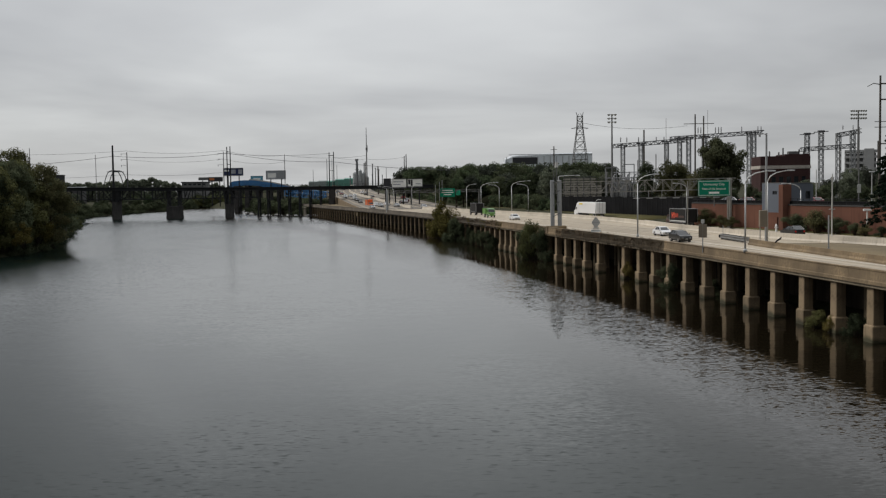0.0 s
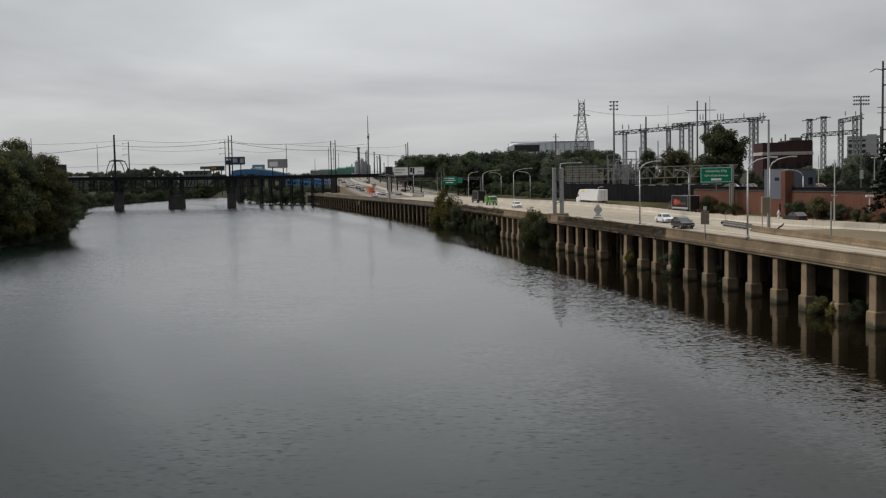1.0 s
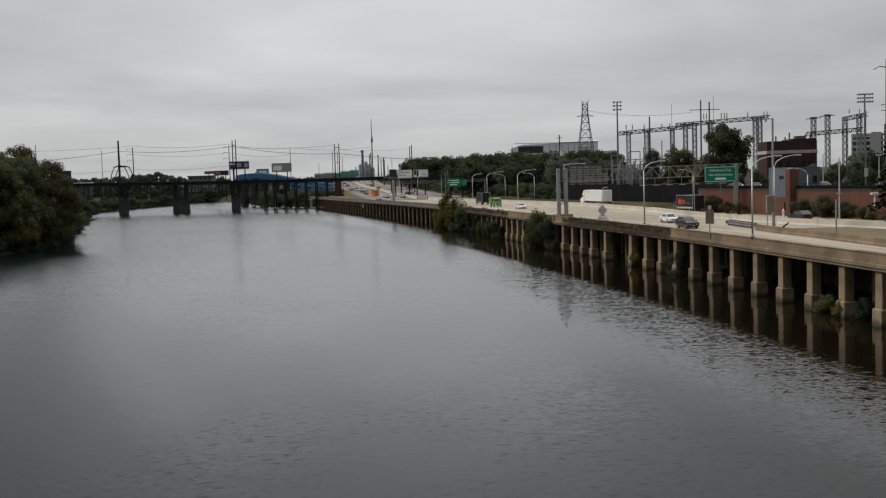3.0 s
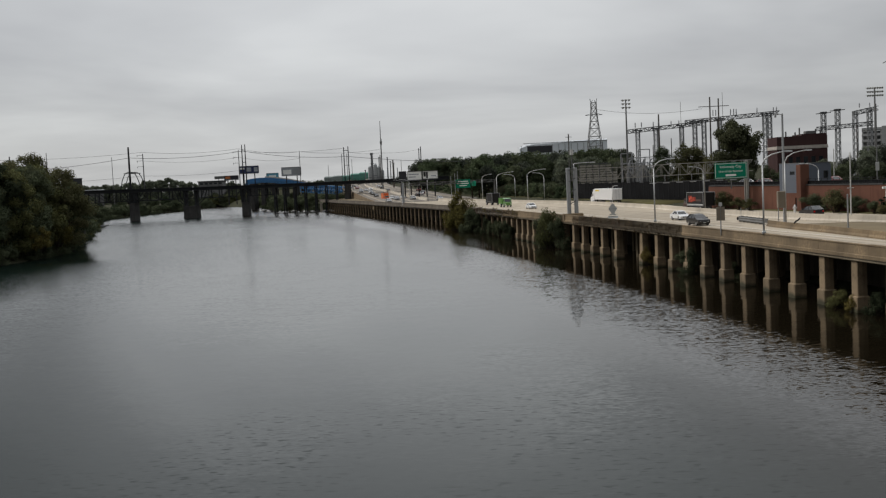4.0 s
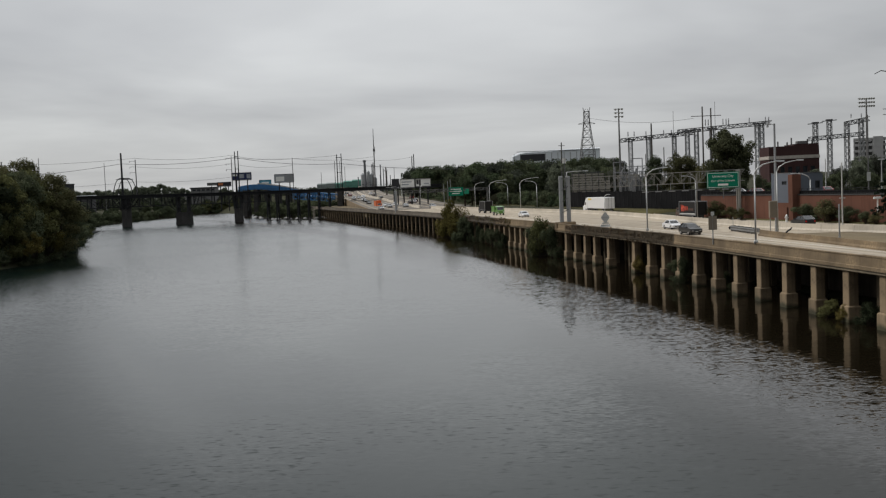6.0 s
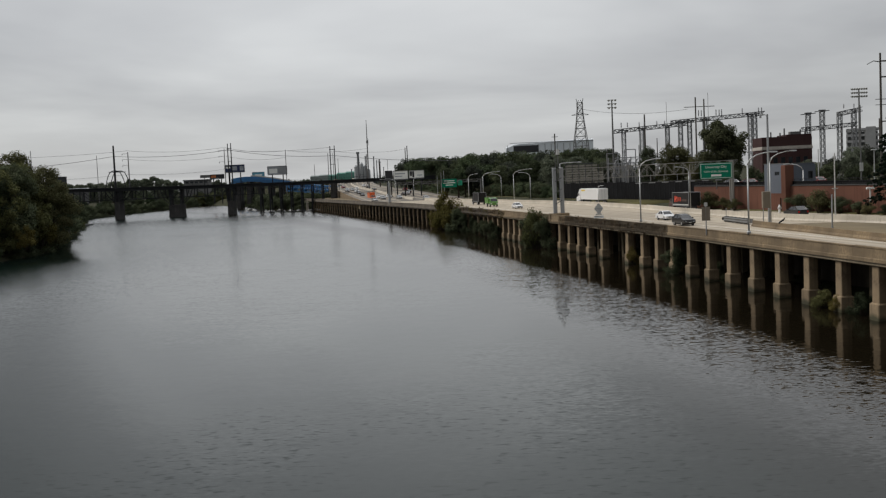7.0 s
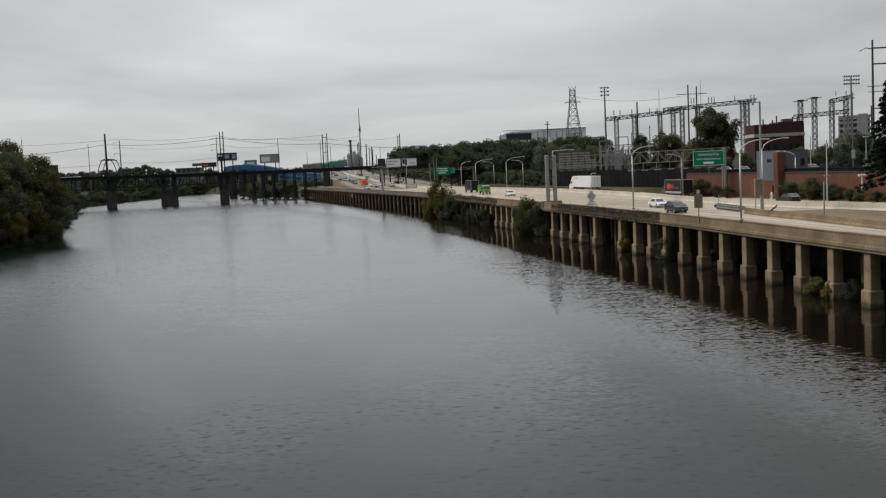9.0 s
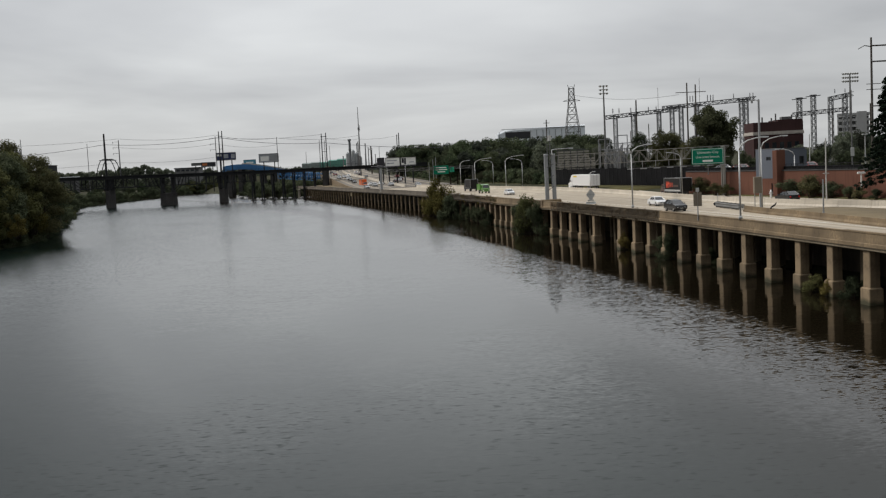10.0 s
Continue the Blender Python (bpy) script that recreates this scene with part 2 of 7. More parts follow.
M_LEAFO = leaf_material("olive_brown_leaves", (0.120, 0.120, 0.058), (0.092, 0.088, 0.044))
M_LEAFC = leaf_material("conifer_needles", (0.016, 0.028, 0.016), (0.011, 0.019, 0.012))
M_LEAFR = leaf_material("browned_creeper", (0.15, 0.105, 0.066), (0.11, 0.082, 0.05))


def paint(name, colour, rough=0.3, metal=0.0):
    m = material(name, colour, rough, metal, vary=0.06, scale=0.4, fine=3, bump=0)
    m.node_tree.nodes["Principled BSDF"].inputs["Coat Weight"].default_value = 0.5
    return m


M_CARWHITE = paint("white_car_paint", (0.72, 0.73, 0.74))
M_CARBLACK = paint("black_car_paint", (0.009, 0.009, 0.010), 0.4)
M_CARSILV = paint("silver_car_paint", (0.42, 0.43, 0.44), 0.35, 0.4)
M_CARRED = paint("dark_red_car_paint", (0.16, 0.012, 0.015))
M_CARLIME = paint("lime_green_truck_paint", (0.10, 0.26, 0.045))
M_TRAILW = paint("white_trailer_panel", (0.78, 0.78, 0.78), 0.5)
M_TRUCKBK = material("black_truck_side", (0.018, 0.017, 0.017), 0.6, spec=0.2, vary=0.2, fine=3, bump=0)
M_ORANGE = material("orange_red_lettering", (0.62, 0.07, 0.03), 0.5, vary=0.1, fine=4, bump=0)
M_YELLOW = material("yellow_trailer_mark", (0.72, 0.55, 0.05), 0.5, vary=0.1, fine=4, bump=0)
M_ORVEH = paint("orange_truck_paint", (0.70, 0.14, 0.03), 0.4)
M_BROWNS = material("weathered_sign_back", (0.22, 0.185, 0.14), 0.7, 0.2, vary=0.2, fine=5)
M_GREYS = material("pale_sign_back", (0.55, 0.55, 0.53), 0.6, 0.4, vary=0.12, fine=5)

# river water: dark body, clear sky reflections broken by small ripples with calmer and windier patches
M_WATER = bpy.data.materials.new("river_water")
M_WATER.use_nodes = True


def build_water(m):
    n, l = m.node_tree.nodes, m.node_tree.links
    b = n["Principled BSDF"]
    b.inputs["Base Color"].default_value = (0.0065, 0.0085, 0.0065, 1)
    b.inputs["Roughness"].default_value, b.inputs["IOR"].default_value = 0.03, 1.333
    co = n.new("ShaderNodeTexCoord")

    def noise_at(scale, stretch, detail, rough=0.5, turn=8.0):
        mp = n.new("ShaderNodeMapping")
        mp.inputs["Scale"].default_value = stretch
        mp.inputs["Rotation"].default_value = (0, 0, radians(turn))
        l.new(co.outputs["Object"], mp.inputs["Vector"])
        t = n.new("ShaderNodeTexNoise")
        t.inputs["Scale"].default_value, t.inputs["Detail"].default_value = scale, detail
        t.inputs["Roughness"].default_value = rough
        l.new(mp.outputs[0], t.inputs["Vector"])
        return t

    def vec(op, a, c):
        x = n.new("ShaderNodeVectorMath")
        x.operation = op
        for i, v in enumerate((a, c)):
            if isinstance(v, tuple):
                x.inputs[i].default_value = v
            elif v is not None:
                l.new(v, x.inputs[i])
        return x.outputs[0]

    def num(op, a, c):
        x = n.new("ShaderNodeMath")
        x.operation = op
        for i, v in enumerate((a, c)):
            if isinstance(v, (int, float)):
                x.inputs[i].default_value = v
            else:
                l.new(v, x.inputs[i])
        return x.outputs[0]

    def span(v, lo, hi, t0, t1):
        r = n.new("ShaderNodeMapRange")
        r.interpolation_type = "SMOOTHSTEP"
        for key, val in (("From Min", lo), ("From Max", hi), ("To Min", t0), ("To Max", t1)):
            r.inputs[key].default_value = val
        l.new(v, r.inputs["Value"])
        return r.outputs[0]

    # small waves as slopes of the surface, in two sizes
    ripple = vec("SUBTRACT", noise_at(5.2, (0.42, 1.0, 1.0), 3, 0.5).outputs["Color"], (0.5, 0.5, 0.5))
    chop = vec("SUBTRACT", noise_at(0.9, (0.4, 1.0, 1.0), 2, 0.5, -6).outputs["Color"], (0.5, 0.5, 0.5))
    chop = vec("MULTIPLY", chop, (0.3, 0.3, 0.3))
    patch = noise_at(0.04, (1.0, 0.55, 1.0), 3).outputs["Fac"]
    sep = n.new("ShaderNodeSeparateXYZ")
    l.new(co.outputs["Object"], sep.inputs[0])
    # the lee of the viaduct lies calm, a ruffled belt follows, and the open reach upstream is ruffled too
    # distance riverward of the line where the camera sees the deck mirrored
    gap = num("SUBTRACT", num("SUBTRACT", num("SUBTRACT", 35.2, num("MULTIPLY", sep.outputs[1], 0.1)), num("MULTIPLY", num("MULTIPLY", sep.outputs[1], sep.outputs[1]), 0.0003)), sep.outputs[0])
    lee = num("MAXIMUM", span(gap, -4.0, 1.5, 0.25, 1.0), span(sep.outputs[1], 175.0, 260.0, 0.0, 1.0))
    belt = num("MULTIPLY", span(gap, -3.0, 0.5, 0.0, 1.0), span(gap, 5.0, 14.0, 1.0, 0.0))
    reach = num("MAXIMUM", span(sep.outputs[1], 90.0, 230.0, 0.0, 1.0), num("MULTIPLY", span(sep.outputs[0], -25.0, -70.0, 0.0, 0.7), span(sep.outputs[1], 110.0, 190.0, 0.0, 1.0)))
    wind = num("ADD", span(patch, 0.46, 0.66, 0.035, 0.17), num("ADD", num("MULTIPLY", reach, 0.34), num("ADD", num("MULTIPLY", belt, 0.32), num("MULTIPLY", span(sep.outputs[0], -35.0, -75.0, 0.0, 0.35), span(sep.outputs[1], 110.0, 190.0, 0.0, 1.0)))))
    k = num("MAXIMUM", num("MULTIPLY", lee, wind), span(gap, -3.0, 0.0, 0.09, 0.0))
    slope = vec("ADD", ripple, chop)
    # slopes folded towards the camera, so the far water mirrors higher sky
    fold = vec("MULTIPLY", vec("ABSOLUTE", slope, None), (0.0, -1.0, 0.0))
    mixv = n.new("ShaderNodeMix")
    mixv.data_type = "VECTOR"
    l.new(reach, mixv.inputs[0])
    l.new(slope, mixv.inputs[4])
    l.new(fold, mixv.inputs[5])
    sc = n.new("ShaderNodeVectorMath")
    sc.operation = "SCALE"
    l.new(mixv.outputs[1], sc.inputs[0])
    l.new(k, sc.inputs["Scale"])
    side = vec("MULTIPLY", ripple, (1.0, 0.0, 0.0))
    sd = n.new("ShaderNodeVectorMath")
    sd.operation = "SCALE"
    l.new(side, sd.inputs[0])
    l.new(num("MULTIPLY", k, 0.9), sd.inputs["Scale"])
    flat = vec("ADD", vec("MULTIPLY", sc.outputs[0], (0.0, 1.0, 0.0)), sd.outputs[0])
    # tipped at the camera on its sight lines to the trees, hiding their reflection
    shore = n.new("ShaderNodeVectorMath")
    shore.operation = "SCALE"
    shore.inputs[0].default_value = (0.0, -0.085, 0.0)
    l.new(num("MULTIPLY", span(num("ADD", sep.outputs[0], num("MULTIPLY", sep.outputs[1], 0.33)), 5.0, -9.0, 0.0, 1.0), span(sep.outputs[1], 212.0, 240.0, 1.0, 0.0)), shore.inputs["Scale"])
    # the upper reach is tipped at the camera too, to mirror sky over the bridge
    upper = n.new("ShaderNodeVectorMath")
    upper.operation = "SCALE"
    upper.inputs[0].default_value = (0.0, -0.036, 0.0)
    l.new(span(sep.outputs[1], 230.0, 430.0, 0.0, 1.0), upper.inputs["Scale"])
    # scattered steep wavelets in the near, windier patches
    crest = span(noise_at(2.5, (0.5, 1.25, 1.0), 1, 0.5, 4).outputs["Fac"], 0.60, 0.72, 0.0, 1.0)
    near = num("MULTIPLY", span(patch, 0.42, 0.55, 0.0, 1.0), span(sep.outputs[1], 50.0, 76.0, 1.0, 0.0))
    off_columns = num("MULTIPLY", belt, span(sep.outputs[1], 100.0, 190.0, 1.0, 0.0))
    off_woods = num("MULTIPLY", span(sep.outputs[0], -36.0, -52.0, 0.0, 0.6), span(sep.outputs[1], 200.0, 235.0, 1.0, 0.0))
    gust = num("MAXIMUM", num("MAXIMUM", near, off_columns), off_woods)
    dash = n.new("ShaderNodeVectorMath")
    dash.operation = "SCALE"
    dash.inputs[0].default_value = (0.0, -0.19, 0.0)
    l.new(num("MULTIPLY", crest, gust), dash.inputs["Scale"])
    # normals tipped towards the camera on the right, to dim the water there
    cam_tilt = n.new("ShaderNodeVectorMath")
    cam_tilt.operation = "SCALE"
    cam_tilt.inputs[0].default_value = (-0.02, -0.085, 0.0)
    l.new(num("MULTIPLY", num("MULTIPLY", span(sep.outputs[0], 0.0, 26.0, 0.0, 1.0), span(gap, 6.0, 16.0, 0.0, 1.0)), span(sep.outputs[1], 90.0, 190.0, 1.0, 0.0)), cam_tilt.inputs["Scale"])
    # body colour painted browner by the viaduct for its brown reflection, greener midstream
    mirror_tint = n.new("ShaderNodeMix")
    mirror_tint.data_type = "RGBA"
    l.new(span(gap, 2.0, 24.0, 0.0, 1.0), mirror_tint.inputs[0])
    mirror_tint.inputs[6].default_value, mirror_tint.inputs[7].default_value = (0.008, 0.0062, 0.0035, 1), (0.005, 0.0105, 0.0088, 1)
    l.new(mirror_tint.outputs[2], b.inputs["Base Color"])
    nrm = vec("NORMALIZE", vec("ADD", vec("ADD", flat, vec("ADD", vec("ADD", shore.outputs[0], upper.outputs[0]), vec("ADD", cam_tilt.outputs[0], dash.outputs[0]))), (0.0, -0.002, 1.0)), None)
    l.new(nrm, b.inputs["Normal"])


build_water(M_WATER)

# ---- mesh helpers ----
class Geo:
    """Collects simple solids into one mesh."""

    def __init__(self):
        self.v, self.f = [], []

    def add(self, verts, faces):
        k = len(self.v)
        self.v += [tuple(p) for p in verts]
        self.f += [tuple(i + k for i in f) for f in faces]
        return self

    def box(self, x0, y0, z0, x1, y1, z1, bevel=0.0):
        """A box; with bevel its upright edges and rim are chamfered."""
        if not bevel:
            return self.prism([(x0, y0), (x1, y0), (x1, y1), (x0, y1)], z0, z1)
        b = bevel
        ring = [(x0 + b, y0), (x1 - b, y0), (x1, y0 + b), (x1, y1 - b), (x1 - b, y1), (x0 + b, y1), (x0, y1 - b), (x0, y0 + b)]
        inner = [(min(max(x, x0 + b), x1 - b), min(max(y, y0 + b), y1 - b)) for x, y in ring]
        vs = [(x, y, z0) for x, y in ring] + [(x, y, z1 - b) for x, y in ring] + [(x * 0.999 + i * 0.001, y * 0.999 + j * 0.001, z1) for (x, y), (i, j) in zip(inner, ring)]
        fs = [tuple(range(7, -1, -1)), tuple(range(16, 24))]
        for lev in (0, 8):
            fs += [(lev + i, lev + (i + 1) % 8, lev + 8 + (i + 1) % 8, lev + 8 + i) for i in range(8)]
        return self.add(vs, fs)

    def prism(self, ring, z0, z1, top=None):
        """An upright prism over a ring of (x, y), counter-clockwise; top: another ring for a taper."""
        n, top = len(ring), top or ring
        vs = [(x, y, z0) for x, y in ring] + [(x, y, z1) for x, y in top]
        fs = [tuple(range(n - 1, -1, -1)), tuple(range(n, 2 * n))]
        fs += [(i, (i + 1) % n, n + (i + 1) % n, n + i) for i in range(n)]
        return self.add(vs, fs)

    def tube(self, a, b, r0, r1=None, n=8):
        """A round bar from a to b."""
        a, b = Vector(a), Vector(b)
        r1 = r0 if r1 is None else r1
        d = (b - a).normalized()
        s = d.orthogonal().normalized()
        t = d.cross(s)
        vs = []
        for p, r in ((a, r0), (b, r1)):
            vs += [p + (s * math.cos(2 * math.pi * i / n) + t * math.sin(2 * math.pi * i / n)) * r for i in range(n)]
        fs = [tuple(range(n - 1, -1, -1)), tuple(range(n, 2 * n))]
        fs += [(i, (i + 1) % n, n + (i + 1) % n, n + i) for i in range(n)]
        return self.add(vs, fs)

    def bar(self, a, b, w, h=None):
        """A square bar from a to b."""
        h = w if h is None else h
        a, b = Vector(a), Vector(b)
        d = (b - a).normalized()
        up = Vector((0, 0, 1)) if abs(d.z) < 0.95 else Vector((0, 1, 0))
        s = d.cross(up).normalized() * (w / 2)
        t = s.normalized().cross(d) * (h / 2)
        vs = [p + i * s + j * t for p in (a, b) for i, j in ((-1, -1), (1, -1), (1, 1), (-1, 1))]
        return self.add(vs, [(3, 2, 1, 0), (4, 5, 6, 7), (0, 1, 5, 4), (1, 2, 6, 5), (2, 3, 7, 6), (3, 0, 4, 7)])

    def path(self, pts, r, n=6):
        """A round bar along points."""
        pts = [Vector(p) for p in pts]
        rings = []
        for i, p in enumerate(pts):
            d = (pts[min(i + 1, len(pts) - 1)] - pts[max(i - 1, 0)]).normalized()
            s = d.cross(Vector((0.13, 0.31, 0.94))).normalized()
            t = d.cross(s)
            q = r[i] if isinstance(r, (list, tuple)) else r
            rings.append([p + (s * math.cos(2 * math.pi * k / n) + t * math.sin(2 * math.pi * k / n)) * q for k in range(n)])
        vs = [v for ring in rings for v in ring]
        fs = [tuple(range(n - 1, -1, -1)), tuple(range(len(vs) - n, len(vs)))]
        for j in range(len(pts) - 1):
            fs += [(j * n + k, j * n + (k + 1) % n, (j + 1) * n + (k + 1) % n, (j + 1) * n + k) for k in range(n)]
        return self.add(vs, fs)

    def sweep(self, lines, closed=True):
        """A solid swept along: lines is a list of equal rings of points."""
        n = len(lines[0])
        vs = [p for ring in lines for p in ring]
        fs = []
        for j in range(len(lines) - 1):
            for k in range(n if closed else n - 1):
                fs.append((j * n + k, j * n + (k + 1) % n, (j + 1) * n + (k + 1) % n, (j + 1) * n + k))
        if closed:
            fs += [tuple(range(n - 1, -1, -1)), tuple(range(len(vs) - n, len(vs)))]
        return self.add(vs, fs)

    def mesh(self, name, mat, smooth=False):
        me = bpy.data.meshes.new(name)
        me.from_pydata(self.v, [], self.f)
        me.materials.append(mat)
        if smooth:
            me.polygons.foreach_set("use_smooth", [True] * len(me.polygons))
        me.validate()
        me.update()
        return me


def part(name, g, mat, parent=None, label="", smooth=False, at=None):
    me = g if isinstance(g, bpy.types.Mesh) else g.mesh(name, mat, smooth)
    ob = new(name, me)
    ob.parent = parent
    if at is not None:
        ob.matrix_basis = at
    if label:
        ob["label"] = label
    return ob


def thing(name, label, category, m=None, group="", kind=""):
    ob = new(name)
    if m is not None:
        ob.matrix_basis = m
    return tagged(ob, label, category, group, kind)


def interp(x, xs, ys):
    return float(np.interp(x, xs, ys))


def curve_through(ys, xs):
    """A smooth function through points (cubic Hermite)."""
    ys, xs = np.array(ys, float), np.array(xs, float)
    sl = np.gradient(xs, ys)

    def f(y):
        if y <= ys[0]:
            return float(xs[0] + sl[0] * (y - ys[0]))
        if y >= ys[-1]:
            return float(xs[-1] + sl[-1] * (y - ys[-1]))
        i = int(np.searchsorted(ys, y)) - 1
        i = max(0, min(i, len(ys) - 2))
        h = ys[i + 1] - ys[i]
        t = (y - ys[i]) / h
        return float((2 * t**3 - 3 * t**2 + 1) * xs[i] + (t**3 - 2 * t**2 + t) * h * sl[i] + (-2 * t**3 + 3 * t**2) * xs[i + 1] + (t**3 - t**2) * h * sl[i + 1])

    return f


def truss_box(g, a, b, depth, height, n, chord, web):
    """A box truss between two ends, hanging down by height."""
    a, b = Vector(a), Vector(b)
    d = (b - a).normalized()
    s = Vector((-d.y, d.x, 0)) * depth
    for off in (Vector((0, 0, 0)), s):
        for dz in (0, -height):
            g.bar(a + off + Vector((0, 0, dz)), b + off + Vector((0, 0, dz)), chord)
        for i in range(n):
            p, q = a.lerp(b, i / n) + off, a.lerp(b, (i + 1) / n) + off
            g.bar(p, p - Vector((0, 0, height)), web)
            g.bar(p - Vector((0, 0, height * (i % 2))), q - Vector((0, 0, height * ((i + 1) % 2))), web)
    for i in range(n + 1):
        p = a.lerp(b, i / n)
        for dz in (0, -height):
            g.bar(p + Vector((0, 0, dz)), p + s + Vector((0, 0, dz)), web)
            if i < n:
                g.bar(p + Vector((0, 0, dz)), a.lerp(b, (i + 1) / n) + s + Vector((0, 0, dz)), web * 0.8)
    return g


# river edge of the viaduct, right edge of the road, the white median barrier and the left bank, as x over y
edge = curve_through([-40, 20, 60, 103, 135, 163, 194, 225, 324, 370, 450, 566], [55, 47, 41, 35.1, 30.5, 25.6, 19.8, 13.4, -7, -18.9, -41, -73.5])
road_right = curve_through([-40, 100, 161, 193, 211, 246, 300, 365, 436, 515, 600, 700, 900, 1100], [112, 79, 61.5, 53, 49.2, 47, 38, 26.9, 8.7, -9, -28, -45, -62, -75])
median = curve_through([-40, 100, 140, 149, 160, 180, 205, 235, 270, 330, 400, 500], [90, 64.5, 55, 51.6, 48.4, 45.5, 43, 40, 34.5, 18, -2, -28])
bank_left = curve_through([-200, 60, 150, 200, 230, 252, 302, 460, 580, 655, 760, 890, 1000], [-150, -125, -112.5, -103.2, -99.0, -98.2, -112, -161, -201, -207, -206, -209, -230])
ROAD_Z, CAP_Z = 5.6, 4.75


def along(y, off, f=edge):
    """The point at offset off to the right of a plan line, at its y."""
    d = Vector((f(y + 0.5) - f(y - 0.5), 1.0)).normalized()
    return f(y) + off * d.y, y - off * d.x


def road_z(y):
    return interp(y, [0, 420, 480, 550, 700, 900, 1100], [5.6, 5.6, 6.6, 8.8, 12.0, 16.5, 18])


def road_left(y):
    return interp(y, [-40, 430, 520, 620, 700, 900, 1100], [edge(-40) + 0.5, edge(430) + 0.5, -50, -68, -78, -95, -110]) if y > 430 else edge(y) + 0.5


def bank_right(y):
    """Where the water ends on the right, under the viaduct."""
    return edge(y) + 8.5 if y < 566 else interp(y, [566, 582, 610, 720, 900, 1000], [-65, -85, -104, -132, -202, -228])


# ---- the large structure ----
def build_ground():
    ys = list(range(-400, 0, 50)) + list(range(0, 700, 10)) + [700, 730, 760, 800, 850, 880, 890, 900, 915, 940, 1000, 1200, 1600, 2200, 3000, 4200]
    vs, fs = [], []
    for y in ys:
        a, b = bank_left(y), bank_right(y)
        if y > 880:
            t = min(1, (y - 880) / 20)
            m = (a + b) / 2
            a, b = a + (m - 0.5 - a) * t, b + (m + 0.5 - b) * t
        land = y > 895
        wall = edge(y) + 37 if y < 430 else b + 40
        high = 9.6 if 60 < y < 214 else interp(y, [214, 222, 420, 560, 900], [9.6, 6.0, 6.2, 7.0, 12])
        row = [(-4000, 9), (-1200, 8), (a - 300, 7), (a - 80, 5), (a - 30, 3.6), (a - 10, 2.4), (a - 3, 1.0), (a, 0.05), (a + 3, -0.7), (a + 10, -2.5)]
        row += [((a + b) / 2, -4.0), (b - 8, -3), (b - 3, -0.8), (b, 0.05), (b + 3, 1.4), (b + 8, 3.8), (b + 12, 4.9), (wall, 5.1), (wall + 1.5, 5.6), (wall + 4, high), (wall + 40, high), (wall + 160, high + 1), (wall + 900, 12), (5000, 14)]
        if land:
            row = [(x, max(z, 3.0)) for x, z in row]
        vs += [(x, y, z) for x, z in row]
    n = len(row)
    for j in range(len(ys) - 1):
        fs += [(j * n + k, j * n + k + 1, (j + 1) * n + k + 1, (j + 1) * n + k) for k in range(n - 1)]
    g = Geo()
    g.add(vs, fs)
    return tagged(new("ground", g.mesh("ground", M_EARTH, True)), "brown earth and scrub of the river banks", "ground", kind="structure")


build_ground()
g = Geo().add([(-2500, -400, 0), (900, -400, 0), (900, 1300, 0), (-2500, 1300, 0)], [(0, 1, 2, 3)])
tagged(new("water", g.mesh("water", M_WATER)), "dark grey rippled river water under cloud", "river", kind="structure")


def strip(name, left, right, mat, thick=0.5):
    """A road slab between two lines of (x, y, z)."""
    rings = [[(*p,), (*q,), (q[0], q[1], q[2] - thick), (p[0], p[1], p[2] - thick)] for p, q in zip(left, right)]
    return Geo().sweep(rings).mesh(name, mat)


YS = [-40 + 8 * i for i in range(60)]
road = tagged(new("road", strip("road", [(edge(y) + 0.5, y, ROAD_Z) for y in YS], [(road_right(y), y, ROAD_Z) for y in YS], M_ROAD)),
              "pale worn concrete expressway carriageways", "road", kind="structure")
YF = [424, 440, 460, 480, 500, 520, 550, 580, 620, 660, 700, 760, 830, 900, 1000, 1100]
tagged(new("road", strip("road_far", [(road_left(y), y, road_z(y) + 0.004) for y in YF], [(road_right(y), y, road_z(y) + 0.004) for y in YF], M_ROADF)),
       "expressway climbing and curving away beyond the railway bridge", "road", kind="structure")
# grassy slope between the low river wall and the climbing road
YE = [430, 450, 480, 520, 560, 575]
rings = [[(along(y, 3.5)[0] if y < 560 else edge(y) + 4, y, 6.0), (road_left(y) - 0.3, y, 6.3), (road_left(y) - 0.3, y, 3.0), (edge(y) + 4, y, 3.0)] for y in YE]
tagged(new("embankment", Geo().sweep(rings).mesh("embankment", M_DRYG)), "dry grassy slope beside the expressway", "embankment", kind="structure")

# expressway viaduct on the river: slab edge, cap beam, parapet and columns
viaduct = thing("viaduct", "tan concrete expressway viaduct on river columns", "viaduct", kind="structure")
YV = [-40 + 4 * i for i in range(153)]


def swept(name, ys, prof, mat, parent, line=edge, label=""):
    """A profile of (offset, z) swept along a plan line."""
    rings = [[(*along(y, o, line), z) for o, z in prof] for y in ys]
    return part(name, Geo().sweep(rings), mat, parent, label)


swept("deck_slab", YV, [(-0.15, 5.15), (-0.15, 5.5), (14.0, 5.5), (14.0, 4.95), (1.6, 4.95), (0.6, 5.15)], M_CONC, viaduct)
for ys, mt in ((YV[:70], M_CAP), (YV[69:], M_CONCG)):
    swept("cap_beam", ys, [(-0.04, CAP_Z + 0.1), (-0.04, 5.08), (0.06, 5.149), (1.25, 5.149), (1.25, CAP_Z), (0.1, CAP_Z)], mt, viaduct)
